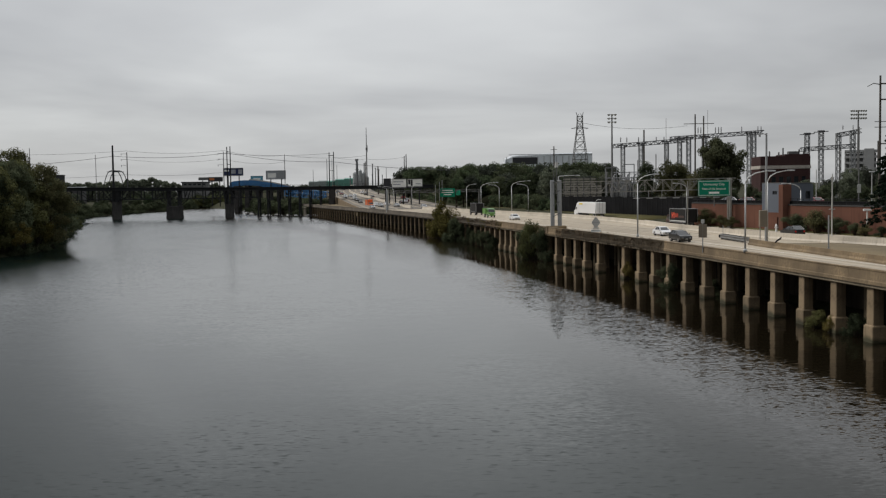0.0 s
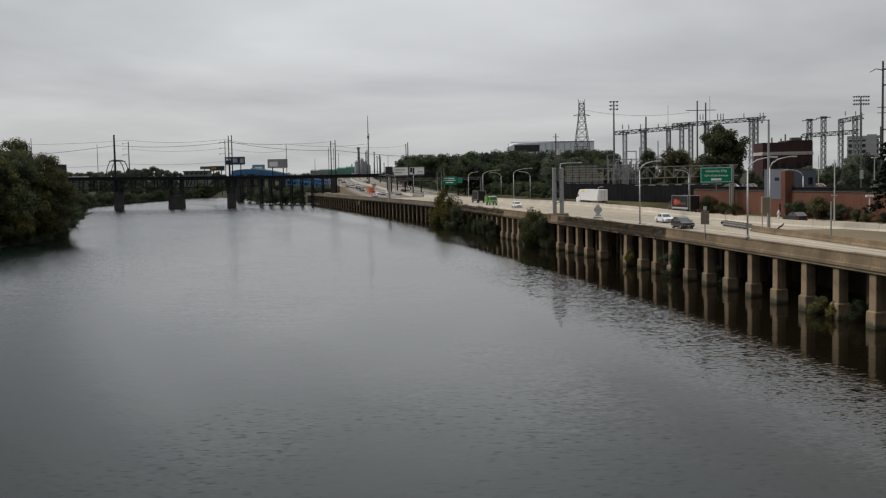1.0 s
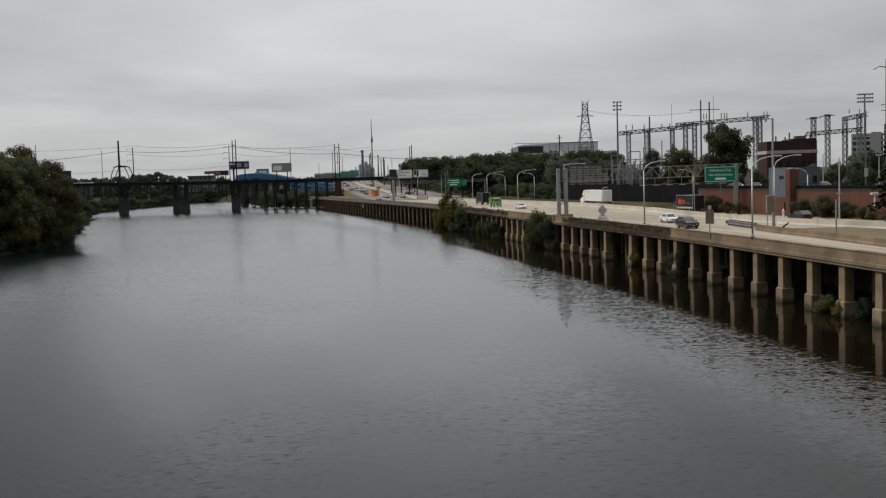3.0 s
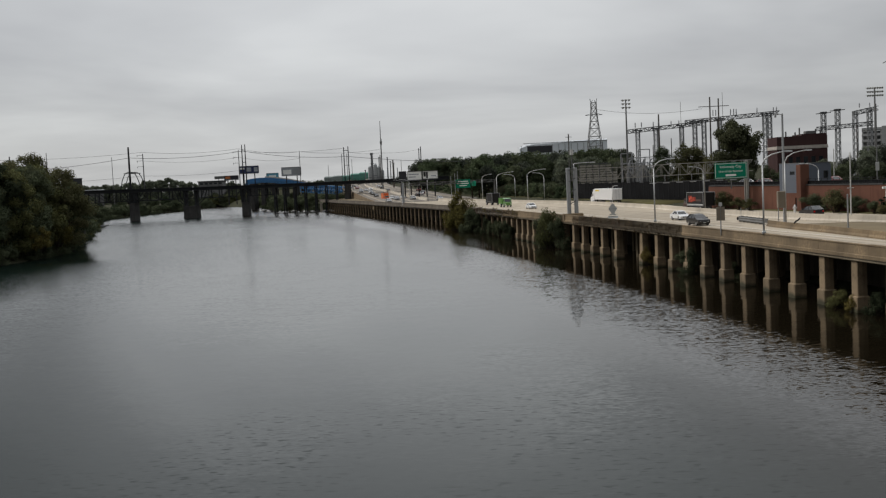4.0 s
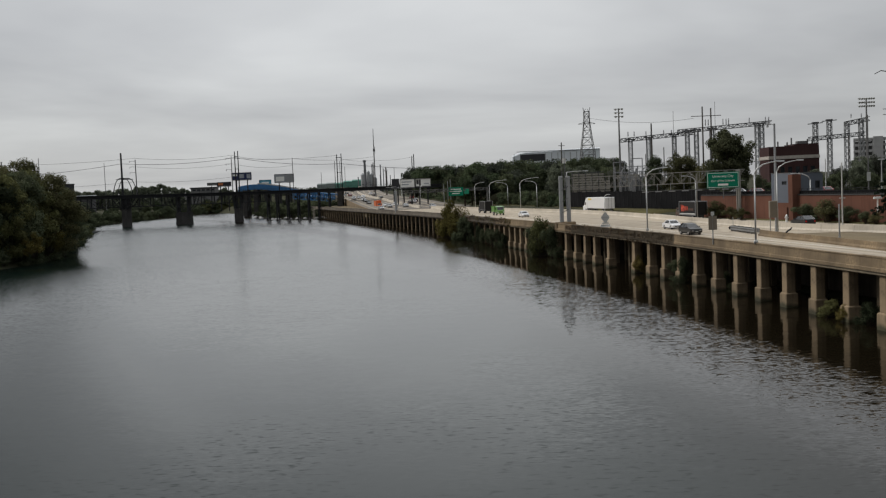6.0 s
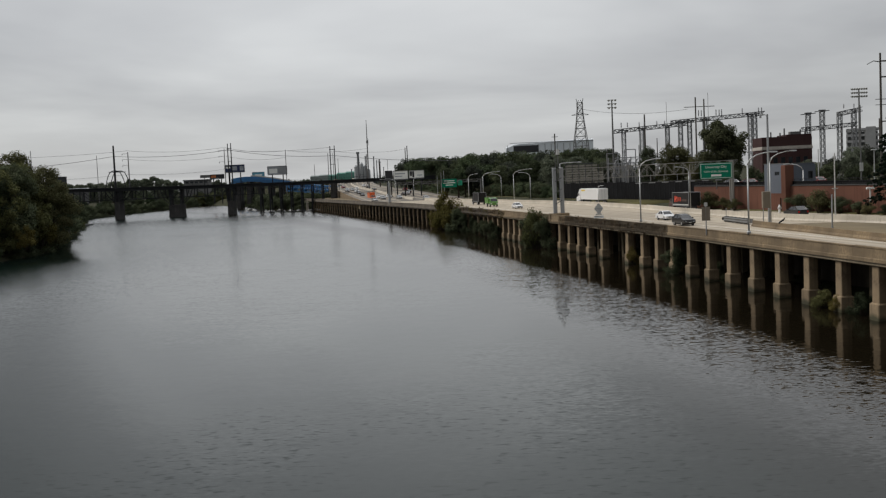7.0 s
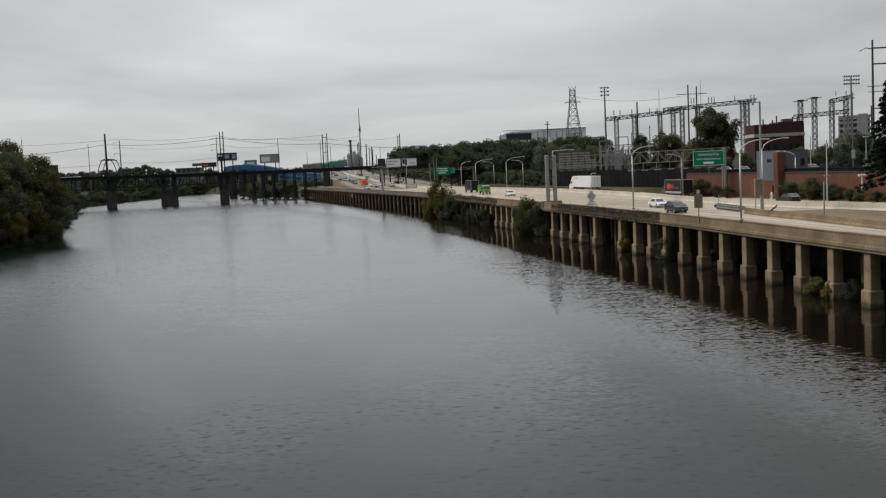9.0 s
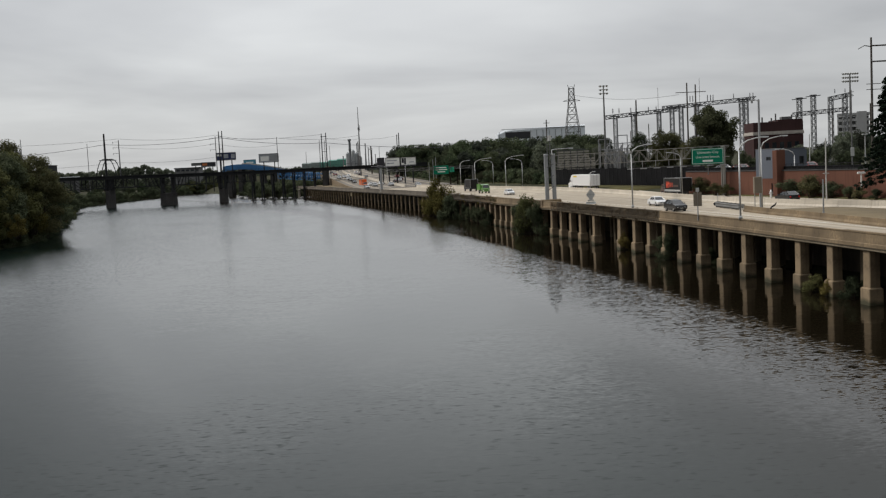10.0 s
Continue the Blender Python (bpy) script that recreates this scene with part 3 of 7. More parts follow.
for k in range(-7, 52):
    ya = 103.2 + 9.3 * k
    ys = [ya + 0.015, ya + 3.1, ya + 6.2, ya + 9.285]
    lift = 0.05 * math.sin(k * 2.1)
    swept("parapet", ys, [(-0.22, 5.12), (-0.22, 5.42), (-0.12, 5.50), (-0.10, 6.30), (-0.16, 6.34), (-0.16, 6.45 + lift * 0.5), (0.26, 6.45 + lift * 0.5), (0.26, 6.34), (0.20, 6.30), (0.34, 5.75), (0.36, 5.604), (0.36, 5.501), (-0.14, 5.501), (-0.14, 5.12)], M_STAIN if 138 < ya < 186 else M_CONC if ya < 236 else M_CONCG, viaduct)


def chamfer_ring(w, d, c):
    return [(-w + c, -d), (w - c, -d), (w, -d + c), (w, d - c), (w - c, d), (-w + c, d), (-w, d - c), (-w, -d + c)]


def column_meshes():
    shaft = Geo().prism(chamfer_ring(0.49, 0.58, 0.05), 1.50, CAP_Z + 0.001, chamfer_ring(0.48, 0.57, 0.05))
    ped = Geo().prism(chamfer_ring(0.70, 0.80, 0.07), -2.0, 1.40, chamfer_ring(0.67, 0.77, 0.07)).prism(chamfer_ring(0.67, 0.77, 0.07), 1.401, 1.52, chamfer_ring(0.55, 0.64, 0.06))
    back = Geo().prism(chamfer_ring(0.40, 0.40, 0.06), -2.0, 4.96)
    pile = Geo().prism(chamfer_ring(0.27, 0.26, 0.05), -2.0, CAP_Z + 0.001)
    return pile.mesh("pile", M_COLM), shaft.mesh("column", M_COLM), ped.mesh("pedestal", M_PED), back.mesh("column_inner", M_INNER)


ME_PILE, ME_SHAFT, ME_PED, ME_INNER = column_meshes()
col_y = [90.9 - 6.25 * k for k in range(7, 0, -1)]
col_y += [90.9, 97.2, 103.4, 109.7, 115.9, 122.2, 128.4, 134.5, 140.1, 145.7, 151.2, 157.3, 168.9, 175.8, 181.0, 186.3, 191.8, 197.6, 203.4, 209.0]
col_y += [214.1, 218.4, 222.6, 226.9, 231.4, 236.0, 240.6, 245.2] + [250.6 + 6.05 * k for k in range(52)]
for k, y in enumerate(col_y):
    x0, y0 = along(y, 0.75)
    ang = math.degrees(math.atan2(-(edge(y + 1) - edge(y - 1)), 2.0))
    if y > 246:
        part("column", ME_PILE, None, viaduct, "slim square pile", at=pose(x0, y0, 0, 0, 0, ang))
        continue
    col = part("column", ME_SHAFT, None, viaduct, at=pose(x0, y0, 0, 0, 0, ang))
    part("pedestal", ME_PED, None, col)
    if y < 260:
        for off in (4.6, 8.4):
            part("column", ME_INNER, None, viaduct, "inner column toned for the shade under the deck", at=pose(*along(y + 1.2, off), 0, 0, 0, ang))
# old piles standing back where one column of the front row is gone
for y, off in ((161.2, 2.6), (162.6, 3.4), (164.3, 2.9)):
    part("column", ME_PILE, None, viaduct, "slim square pile", at=pose(*along(y, off), 0, 0, 0, 12))
# retaining wall behind the columns, its colour darkened to give the deck's shade
swept("back_wall", YV, [(9.6, -1.0), (9.6, 4.94), (10.1, 4.94), (10.1, -1.0)], M_DARKC, viaduct, label="stained wall under the deck, coloured dark for shade")
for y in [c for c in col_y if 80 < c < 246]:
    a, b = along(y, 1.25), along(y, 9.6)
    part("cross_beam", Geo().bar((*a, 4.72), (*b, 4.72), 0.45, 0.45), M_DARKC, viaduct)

# white median barrier and the low barrier of the gore
barrier = thing("median_barrier", "pale concrete median barrier in cast lengths", "barrier", kind="structure")
yb = 70.0
while yb < 420:
    swept("barrier_length", [yb + 0.02, yb + 3, yb + 5.98], [(-0.34, 5.602), (-0.34, 5.75), (-0.16, 6.0), (-0.12, 6.62), (0.12, 6.62), (0.16, 6.0), (0.34, 5.75), (0.34, 5.602)], M_BARR, barrier, median)
    yb += 6
gore_line = curve_through([40, 112, 126, 138, 147], [52, 44.3, 43.4, 42.2, 42.0])
gore = thing("gore_barrier", "low tan concrete barrier along the merge", "barrier", kind="structure")
yb = 60.0
while yb < 143:
    swept("barrier_length", [yb + 0.02, yb + 3, yb + 5.98], [(-0.30, 5.602), (-0.30, 5.75), (-0.14, 5.95), (-0.11, 6.42), (0.11, 6.42), (0.14, 5.95), (0.30, 5.75), (0.30, 5.602)], M_CONC, gore, gore_line)
    yb += 6
YG = [62 + 4 * i for i in range(21)]
rings = [[(gore_line(y) + 0.45, y, 5.602), (gore_line(y) + 0.6, y, 5.85), ((gore_line(y) + median(y)) / 2, y, 5.8), (median(y) - 0.6, y, 5.75), (median(y) - 0.45, y, 5.602)] for y in YG]
tagged(new("grass_verge", Geo().sweep(rings).mesh("grass_verge", M_DRYG, True)), "brown dry grass between the barriers", "grass", kind="structure")
# far verge between road and retaining wall
YR = [60, 100, 130, 160, 190, 211, 230, 246, 270, 300, 340, 380, 420]
rings = [[(road_right(y) + 0.02, y, 5.0), (road_right(y) + 0.02, y, 5.75), (road_right(y) + 2.0, y, 6.2), (road_right(y) + 14, y, 6.6), (road_right(y) + 14, y, 5.0)] for y in YR if y >= 240]
tagged(new("grass_verge", Geo().sweep(rings).mesh("verge_far", M_GRASS, True)), "dull green verge behind the far carriageway", "grass", kind="structure")
rings = [[(road_right(y) + 0.02, y, 5.2), (road_right(y) + 0.02, y, 5.78), (road_right(y) + 0.25, y, 5.8), (road_right(y) + 0.25, y, 5.2)] for y in YR if y < 247]
tagged(new("roadside_kerb", Geo().sweep(rings).mesh("kerb", M_BARR)), "pale concrete kerb along the far shoulder", "kerb", kind="structure")
rings = [[(road_right(y) + 0.26, y, 5.2), (road_right(y) + 0.26, y, 5.79), (road_right(y) + 1.2, y, 5.95), (road_right(y) + 3.2, y, 6.05), (road_right(y) + 3.2, y, 5.2)] for y in YR if y < 230]
tagged(new("grass_verge", Geo().sweep(rings).mesh("verge_wall", M_GRASS, True)), "strip of dry grass at the foot of the brick wall", "grass", kind="structure")
# brown-green bank beyond the road, towards the railway
YK = [428, 450, 480, 510, 540, 548]
rings = [[(road_right(y) + 1, y, 5.0), (road_right(y) + 1, y, road_z(y) + 0.1), (road_right(y) + 6, y, 9.5), (road_right(y) + 13, y, 12.6), (road_right(y) + 26, y, 12.8), (road_right(y) + 26, y, 5.0)] for y in YK]
tagged(new("embankment", Geo().sweep(rings).mesh("bank_railway", M_EARTH, True)), "brown-green bank below the railway", "embankment", kind="structure")

# lane lines
marks = thing("lane_markings", "worn white dashed and solid lane lines", "road marking", kind="structure")
for off, dash in ((1.6, 0), (5.2, 1), (8.9, 0)):
    y = 60.0
    while y < 330:
        ln = 3.0 if dash else 11.9
        a0, a1, b0, b1 = along(y, off), along(y, off + 0.14), along(y + ln, off), along(y + ln, off + 0.14)
        part("lane_line", Geo().add([(*a0, 5.606), (*a1, 5.606), (*b1, 5.606), (*b0, 5.606)], [(0, 1, 2, 3)]), M_PAINT, marks)
        y += 12

# darker shoulder and wheel paths along the lanes
paths = thing("wheel_paths", "oil-darkened wheel paths and dusty shoulder", "road surface", kind="structure")
for off, w, y0, y1 in ((0.55, 1.1, 40, 420), (2.35, 0.55, 40, 420), (4.0, 0.5, 40, 420), (6.1, 0.55, 40, 420), (7.9, 0.5, 40, 420), (10.6, 0.7, 146, 420), (12.6, 0.6, 150, 420), (15.0, 0.7, 160, 400), (17.2, 0.6, 165, 400), (19.6, 1.0, 170, 400)):
    ys = list(range(y0, y1 + 1, 5))
    rows = [[(*along(y, off + 0.12 * math.sin(y * 0.21 + off)), 5.605), (*along(y, off + w + 0.12 * math.sin(y * 0.17 + off * 2)), 5.605)] for y in ys]
    part("wheel_path", Geo().sweep(rows, closed=False), M_TRACK, paths)
for o1, o2 in ((2.2, 2.9), (4.4, 5.0), (6.6, 7.2)):
    rows = [[(median(y) + o1 * (road_right(y) - median(y)) / 9, y, 5.605), (median(y) + o2 * (road_right(y) - median(y)) / 9, y, 5.605)] for y in range(100, 420, 5)]
    part("wheel_path", Geo().sweep(rows, closed=False), M_TRACK, paths)
YB = [430, 460, 500, 550, 600, 660, 720, 800, 900, 1000]
for u, w in ((0.1, 0.03), (0.22, 0.03), (0.34, 0.03), (0.60, 0.03), (0.72, 0.03), (0.86, 0.04)):
    rows = [[(road_left(y) + (road_right(y) - road_left(y)) * u, y, road_z(y) + 0.012), (road_left(y) + (road_right(y) - road_left(y)) * (u + w), y, road_z(y) + 0.012)] for y in YB]
    part("wheel_path", Geo().sweep(rows, closed=False), M_TRACK, paths)
mid = lambda y: road_left(y) + (road_right(y) - road_left(y)) * 0.48
rings = [[(mid(y) - 0.3, y, road_z(y)), (mid(y) - 0.12, y, road_z(y) + 1.05), (mid(y) + 0.12, y, road_z(y) + 1.05), (mid(y) + 0.3, y, road_z(y))] for y in YB]
part("far_length", Geo().sweep(rings), M_BARR, barrier)
rings = [[(road_left(y) - 0.15, y, 4.5), (road_left(y) - 0.1, y, road_z(y) + 0.9), (road_left(y) + 0.15, y, road_z(y) + 0.9), (road_left(y) + 0.3, y, road_z(y))] for y in YB]
part("far_side_length", Geo().sweep(rings), M_CONC, barrier)

# ---- trees and shrubs ----
def leaf_cloud(rng, centres, radii, count, size, squash=0.8, fuzz=0.33):
    """Many small bent leaves gathered in clumps."""
    centres, radii = np.array(centres), np.array(radii)
    pick = rng.choice(len(centres), count, p=radii**2 / (radii**2).sum())
    d = rng.normal(size=(count, 3))
    d /= np.linalg.norm(d, axis=1)[:, None]
    r = radii[pick] * rng.uniform(0.15, 1.12, count) ** 0.55
    p = centres[pick] + d * r[:, None] * np.array([1, 1, squash])
    n = d + rng.normal(scale=fuzz, size=(count, 3)) + np.array([0, 0, 0.35])
    n /= np.linalg.norm(n, axis=1)[:, None]
    a = np.cross(n, rng.normal(size=(count, 3)))
    a /= np.linalg.norm(a, axis=1)[:, None]
    b = np.cross(n, a)
    s = size * rng.uniform(0.55, 1.35, count)[:, None]
    vs = np.stack([p - a * s, p - b * s * 0.6 + n * s * 0.12, p + a * s, p + b * s * 0.6 + n * s * 0.12], axis=1).reshape(-1, 3)
    fs = np.arange(4 * count).reshape(-1, 4)
    return vs, fs


def mesh_of(name, vs, fs, mat):
    me = bpy.data.meshes.new(name)
    me.from_pydata(vs.tolist(), [], fs.tolist())
    me.materials.append(mat)
    me.update()
    return me


def tree_meshes(seed, height, width, count, size, mat, low=0.25, nclump=36):
    """Trunk with limbs, and a crown of leaf clumps with gaps; base at the origin."""
    rng = np.random.default_rng(seed)
    tr = Geo()
    r0 = height * 0.018 + 0.06
    lean = rng.normal(scale=0.25, size=2)
    top = (lean[0] * 2, lean[1] * 2, height * 0.72)
    tr.path([(0, 0, -0.3), (lean[0] * 0.4, lean[1] * 0.4, height * 0.3), (lean[0], lean[1], height * 0.5), top], [r0 * 1.25, r0, r0 * 0.75, r0 * 0.25], 8)
    centres, radii = [], []
    for i in range(nclump):
        t = (i + rng.uniform(0, 1)) / nclump
        z = height * (low + (0.97 - low) * t)
        env = math.sin(math.pi * min(1, max(0.05, (z / height - low * 0.6) / (1.04 - low * 0.6))) ** 0.8) ** 0.6
        ang = rng.uniform(0, 2 * math.pi)
        rad = width / 2 * env * rng.uniform(0.1, 1.0) ** 0.6 * 0.92
        c = (math.cos(ang) * rad, math.sin(ang) * rad, z)
        centres.append(c)
        radii.append(width * rng.uniform(0.08, 0.19) * (36 / nclump) ** 0.3)
        if i % 3 == 0:
            zb = min(height * 0.55, max(height * 0.2, z - rad * 0.8))
            tr.path([(lean[0] * zb / height, lean[1] * zb / height, zb), (c[0] * 0.5, c[1] * 0.5, (zb + z) / 2 + 0.2), c], [r0 * 0.4, r0 * 0.25, r0 * 0.08], 5)
    vs, fs = leaf_cloud(rng, centres, radii, count, size)
    return tr.mesh("trunk", M_BARK, True), mesh_of("crown", vs, fs, mat)


def full_tree_meshes(seed, height, width, count, size, mat, low=0.1, fuzz=0.8):
    """A broad tree whose crown is filled with overlapping clumps; base at the origin."""
    rng = np.random.default_rng(seed)
    tr = Geo()
    r0 = height * 0.02 + 0.06
    tr.path([(0, 0, -0.4), (0.1, 0.05, height * 0.3), (-0.1, 0.1, height * 0.55), (0, 0, height * 0.8)], [r0 * 1.25, r0, r0 * 0.7, r0 * 0.2], 8)
    centres, radii = [], []
    zc, rz = height * (0.98 + low) / 2, height * (0.98 - low) / 2
    for i in range(95):
        d = rng.normal(size=3)
        d /= np.linalg.norm(d)
        k = rng.uniform() ** 0.4 * rng.uniform(0.82, 1.0)
        rad = width * rng.uniform(0.07, 0.15)
        c = (d[0] * k * (width / 2 - rad * 0.7), d[1] * k * (width / 2 - rad * 0.7), zc + d[2] * k * (rz - rad * 0.6))
        centres.append(c)
        radii.append(rad)
        if i % 7 == 0:
            zb = min(height * 0.6, max(height * 0.15, c[2] - 0.3 * width))
            tr.path([(0, 0, zb), (c[0] * 0.5, c[1] * 0.5, (zb + c[2]) / 2 + 0.2), c], [r0 * 0.4, r0 * 0.25, r0 * 0.08], 5)
    vs, fs = leaf_cloud(rng, centres, radii, count, size, 0.85, fuzz)
    return tr.mesh("trunk", M_BARK, True), mesh_of("crown", vs, fs, mat)


def shrub_meshes(seed, height, width, count, size, mat):
    rng = np.random.default_rng(seed)
    tr = Geo()
    centres, radii = [], []
    for i in range(24):
        ang, rad = rng.uniform(0, 2 * math.pi), width / 2 * rng.uniform(0, 0.75)
        z = height * rng.uniform(0.12, 0.82) * (1 - 0.35 * rad / (width / 2))
        c = (math.cos(ang) * rad, math.sin(ang) * rad, z)
        centres.append(c)
        radii.append(width * rng.uniform(0.10, 0.2))
        tr.path([(c[0] * 0.2, c[1] * 0.2, -0.5), (c[0] * 0.6, c[1] * 0.6, z * 0.6), c], [0.07, 0.05, 0.02], 5)
    vs, fs = leaf_cloud(rng, centres, radii, count, size, 0.75)
    return tr.mesh("stem", M_BARK, True), mesh_of("foliage", vs, fs, mat)


def conifer_meshes(seed, height, width):
    rng = np.random.default_rng(seed)
    tr = Geo().path([(0, 0, -0.3), (0.05, 0, height * 0.5), (0, 0, height)], [0.28, 0.18, 0.03], 8)
    V, F, k = [], [], 0
    for i in range(95):
        z = height * (0.16 + 0.83 * (i / 95) ** 0.9)
        ln = width / 2 * (1 - z / height) ** 0.75 * rng.uniform(0.65, 1.15) + 0.25
        ang = i * 2.4 + rng.uniform(-0.3, 0.3)
        tip = (math.cos(ang) * ln, math.sin(ang) * ln, z - ln * 0.22)
        tr.path([(0, 0, z), (tip[0] * 0.6, tip[1] * 0.6, z - ln * 0.05), tip], [0.06, 0.04, 0.015], 4)
        cs = [(tip[0] * u, tip[1] * u, z - ln * 0.22 * u * u) for u in (0.35, 0.6, 0.82, 1.0)]
        vs, fs = leaf_cloud(rng, cs, [0.5, 0.6, 0.55, 0.35], 90, 0.26, 0.5)
        V.append(vs)
        F.append(fs + k)
        k += len(vs)
    return tr.mesh("trunk", M_BARK, True), mesh_of("crown", np.concatenate(V), np.concatenate(F), M_LEAFC)


def plant(kind_name, meshes, x, y, z, label, category, s=1.0, rot=0.0, group="", parts=("trunk", "crown"), sz=None):
    ob = thing(kind_name, label, category, Matrix.Translation((x, y, z)) @ Matrix.Rotation(radians(rot), 4, "Z") @ Matrix.Diagonal((s, s, sz or s, 1)), group)
    for nm, me in zip(parts, meshes):
        p = part(nm, me, None, ob)
        if nm == "stem":
            p["kind"] = "stuff"
    return ob


T_BIG = [tree_meshes(11 + i, 18, 13, 15000, 0.215, m, 0.08) for i, m in enumerate((M_LEAF, M_LEAFD, M_LEAFO, M_LEAFD))]
T_FAR = [full_tree_meshes(31 + i, 17, 12.5, 9500, 0.29, m) for i, m in enumerate((M_LEAFW, M_LEAFD, M_LEAFF, M_LEAFD))]
T_MID = [full_tree_meshes(45 + i, 17, 13.5, 9000, 0.28, m) for i, m in enumerate((M_LEAFH, M_LEAFG))]
T_LONE = full_tree_meshes(57, 16, 12.4, 34000, 0.20, M_LEAFL, 0.10)
T_OLIVE = full_tree_meshes(58, 15, 12.5, 18000, 0.22, M_LEAFO, 0.1)
S_GREEN = [shrub_meshes(71 + i, 5, 6.4, 4200, 0.14, m) for i, m in enumerate((M_LEAF, M_LEAFD, M_LEAFY, M_LEAFF, M_LEAFO))]
rnd = random.Random(5)

# left bank: tall trees over the water and shrubs hanging down to it
for i, (dx, y, h, k) in enumerate([(-4, 206, 17, 0), (-9, 214, 19, 3), (-3.5, 222, 18.5, 1), (-8, 230, 20.5, 2), (-2.5, 238, 18.5, 0), (-7, 236, 20.5, 1), (-2.5, 244, 19.5, 3), (-8, 243, 20.5, 2), (-3.5, 250, 17.5, 0),
                                   (-10, 258, 18, 1), (-5, 268, 15.5, 3), (-14, 212, 19.5, 2), (-16, 230, 20, 0), (-13, 246, 20, 1), (-22, 222, 19.5, 3), (-24, 240, 20, 0), (-0.2, 262, 17, 2), (0.2, 274, 14.8, 1), (0.4, 284, 13.5, 1), (-0.5, 292, 12.5, 3), (-10, 276, 16, 2), (0, 300, 11.5, 0), (-6, 255, 20, 2), (-20, 252, 18.6, 1),
                                   (-12, 320, 11, 3), (-5, 335, 10.5, 1), (-6, 360, 10.5, 2), (-6, 390, 10, 0), (-6, 420, 10, 3), (-7, 445, 9.5, 1)]):
    plant("tree", T_BIG[k], bank_left(y) + dx, y, 1.6, "tall dark green leafy tree on the river bank", "tree", h * (0.95 if y < 232 else 0.98 if y < 247 else 1.1 if y < 270 else 1.0) / 17.0, rot=i * 67, group="left bank trees")
for i in range(52):
    y = 195 + i * 5.4 + rnd.uniform(-1.5, 1.5)
    x = bank_left(y) - rnd.uniform(-0.8, 2.5)
    s = rnd.uniform(0.8, 1.35)
    plant("shrub", S_GREEN[(1, 1, 1, 1, 0, 1, 1, 1)[i % 8]], x, y, 0.0, "overhanging bank shrub with leaves down to the water", "shrub", s, rot=i * 50, group="left bank shrubs", parts=("stem", "foliage"))
plant("shrub", S_GREEN[2], -94.8, 236.0, 2.6, "yellow-green bush hanging over the water", "shrub", 0.95, rot=33, group="left bank shrubs", parts=("stem", "foliage"), sz=1.15)
plant("shrub", S_GREEN[2], -97.5, 252, 3.0, "yellow-green bush among the bank trees", "shrub", 1.2, rot=120, group="left bank shrubs", parts=("stem", "foliage"), sz=1.8)
# dark scrub along the far shores
for i in range(46):
    y = 480 + i * 9.2
    x = bank_left(min(y, 885)) - rnd.uniform(-1, 3)
    plant("shrub", S_GREEN[1], x, y, 0.0, "dark scrub along the far shore", "shrub", rnd.uniform(1.3, 2.0), rot=i * 37, group="far shore scrub", parts=("stem", "foliage"))
for i in range(36):
    t = i / 35
    plant("shrub", S_GREEN[i % 2], -212 + 115 * t, 892 - 140 * max(0, t - 0.55) + rnd.uniform(-4, 4), 0.5, "dark scrub along the far shore", "shrub", rnd.uniform(2.0, 2.9), rot=i * 37, group="far shore scrub", parts=("stem", "foliage"))
for i in range(34):
    y = 572 + i * 6.5
    plant("shrub", S_GREEN[1], bank_right(y) + rnd.uniform(-1.0, 5.0), y, 0.0, "dark scrub on the shore behind the trestle", "shrub", rnd.uniform(1.5, 2.3), rot=i * 59, group="trestle shore scrub", parts=("stem", "foliage"))
for i in range(26):
    plant("shrub", S_GREEN[1], -128 + i * 2.5 + rnd.uniform(-1, 1), 742 - i * 5.2 + rnd.uniform(-5, 5), 0.3, "dark scrub on the shore behind the trestle", "shrub", rnd.uniform(1.7, 2.5), rot=i * 47, group="trestle shore scrub", parts=("stem", "foliage"))
for i in range(20):
    y = 424 + i * 6.5
    plant("shrub", S_GREEN[(1, 3)[i % 2]], road_right(y) + 2.2 + rnd.uniform(0, 2.0), y, road_z(y) - 0.2, "dark roadside scrub along the bend", "shrub", 0.75 + 0.15 * (i % 3), rot=i * 43, group="bend scrub", parts=("stem", "foliage"), sz=0.6 + 0.12 * (i % 4))
# low growth and trees further up the left bank
for i in range(26):
    y = 470 + i * 17 + rnd.uniform(-5, 5)
    x = bank_left(min(y, 880)) - rnd.uniform(4, 22)
    plant("tree", T_FAR[i % 4], x, y, 1.5, "bank tree near the railway bridge", "tree", rnd.uniform(0.45, 0.75), rot=i * 83, group="far left trees")
# far woods along the skyline, too many to count
rng = np.random.default_rng(77)
cs = []
for x in np.arange(-520, -30, 1.4):
    top = interp(x, [-520, -349, -326, -305, -292, -278, -262, -224, -180, -30], [24, 26, 26.0, 27.0, 29.6, 29.0, 24.6, 23, 21, 19]) + 1.2 * math.sin(x * 0.31) + 0.8 * math.sin(x * 0.83)
    for lev in range(6):
        cs.append((x + rng.uniform(-2, 2), 1010 + rng.uniform(-15, 25), top - 4.8 - lev * rng.uniform(2.6, 4.2)))
vs, fs = leaf_cloud(rng, cs, [rng.uniform(1.6, 3.2) for c in cs], 230000, 0.85, 0.8, 0.8)
tagged(new("far_woods", mesh_of("far_woods", vs, fs, M_LEAFH)), "pale green woods along the far skyline", "woods", kind="stuff")
for i in range(22):
    x = -330 + i * 15 + rnd.uniform(-5, 5)
    y = 905 + rnd.uniform(0, 60)
    plant("tree", T_MID[i % 2], x, y, 3, "tree where the river bends away", "tree", rnd.uniform(0.7, 0.95), rot=i * 71, group="river bend trees")
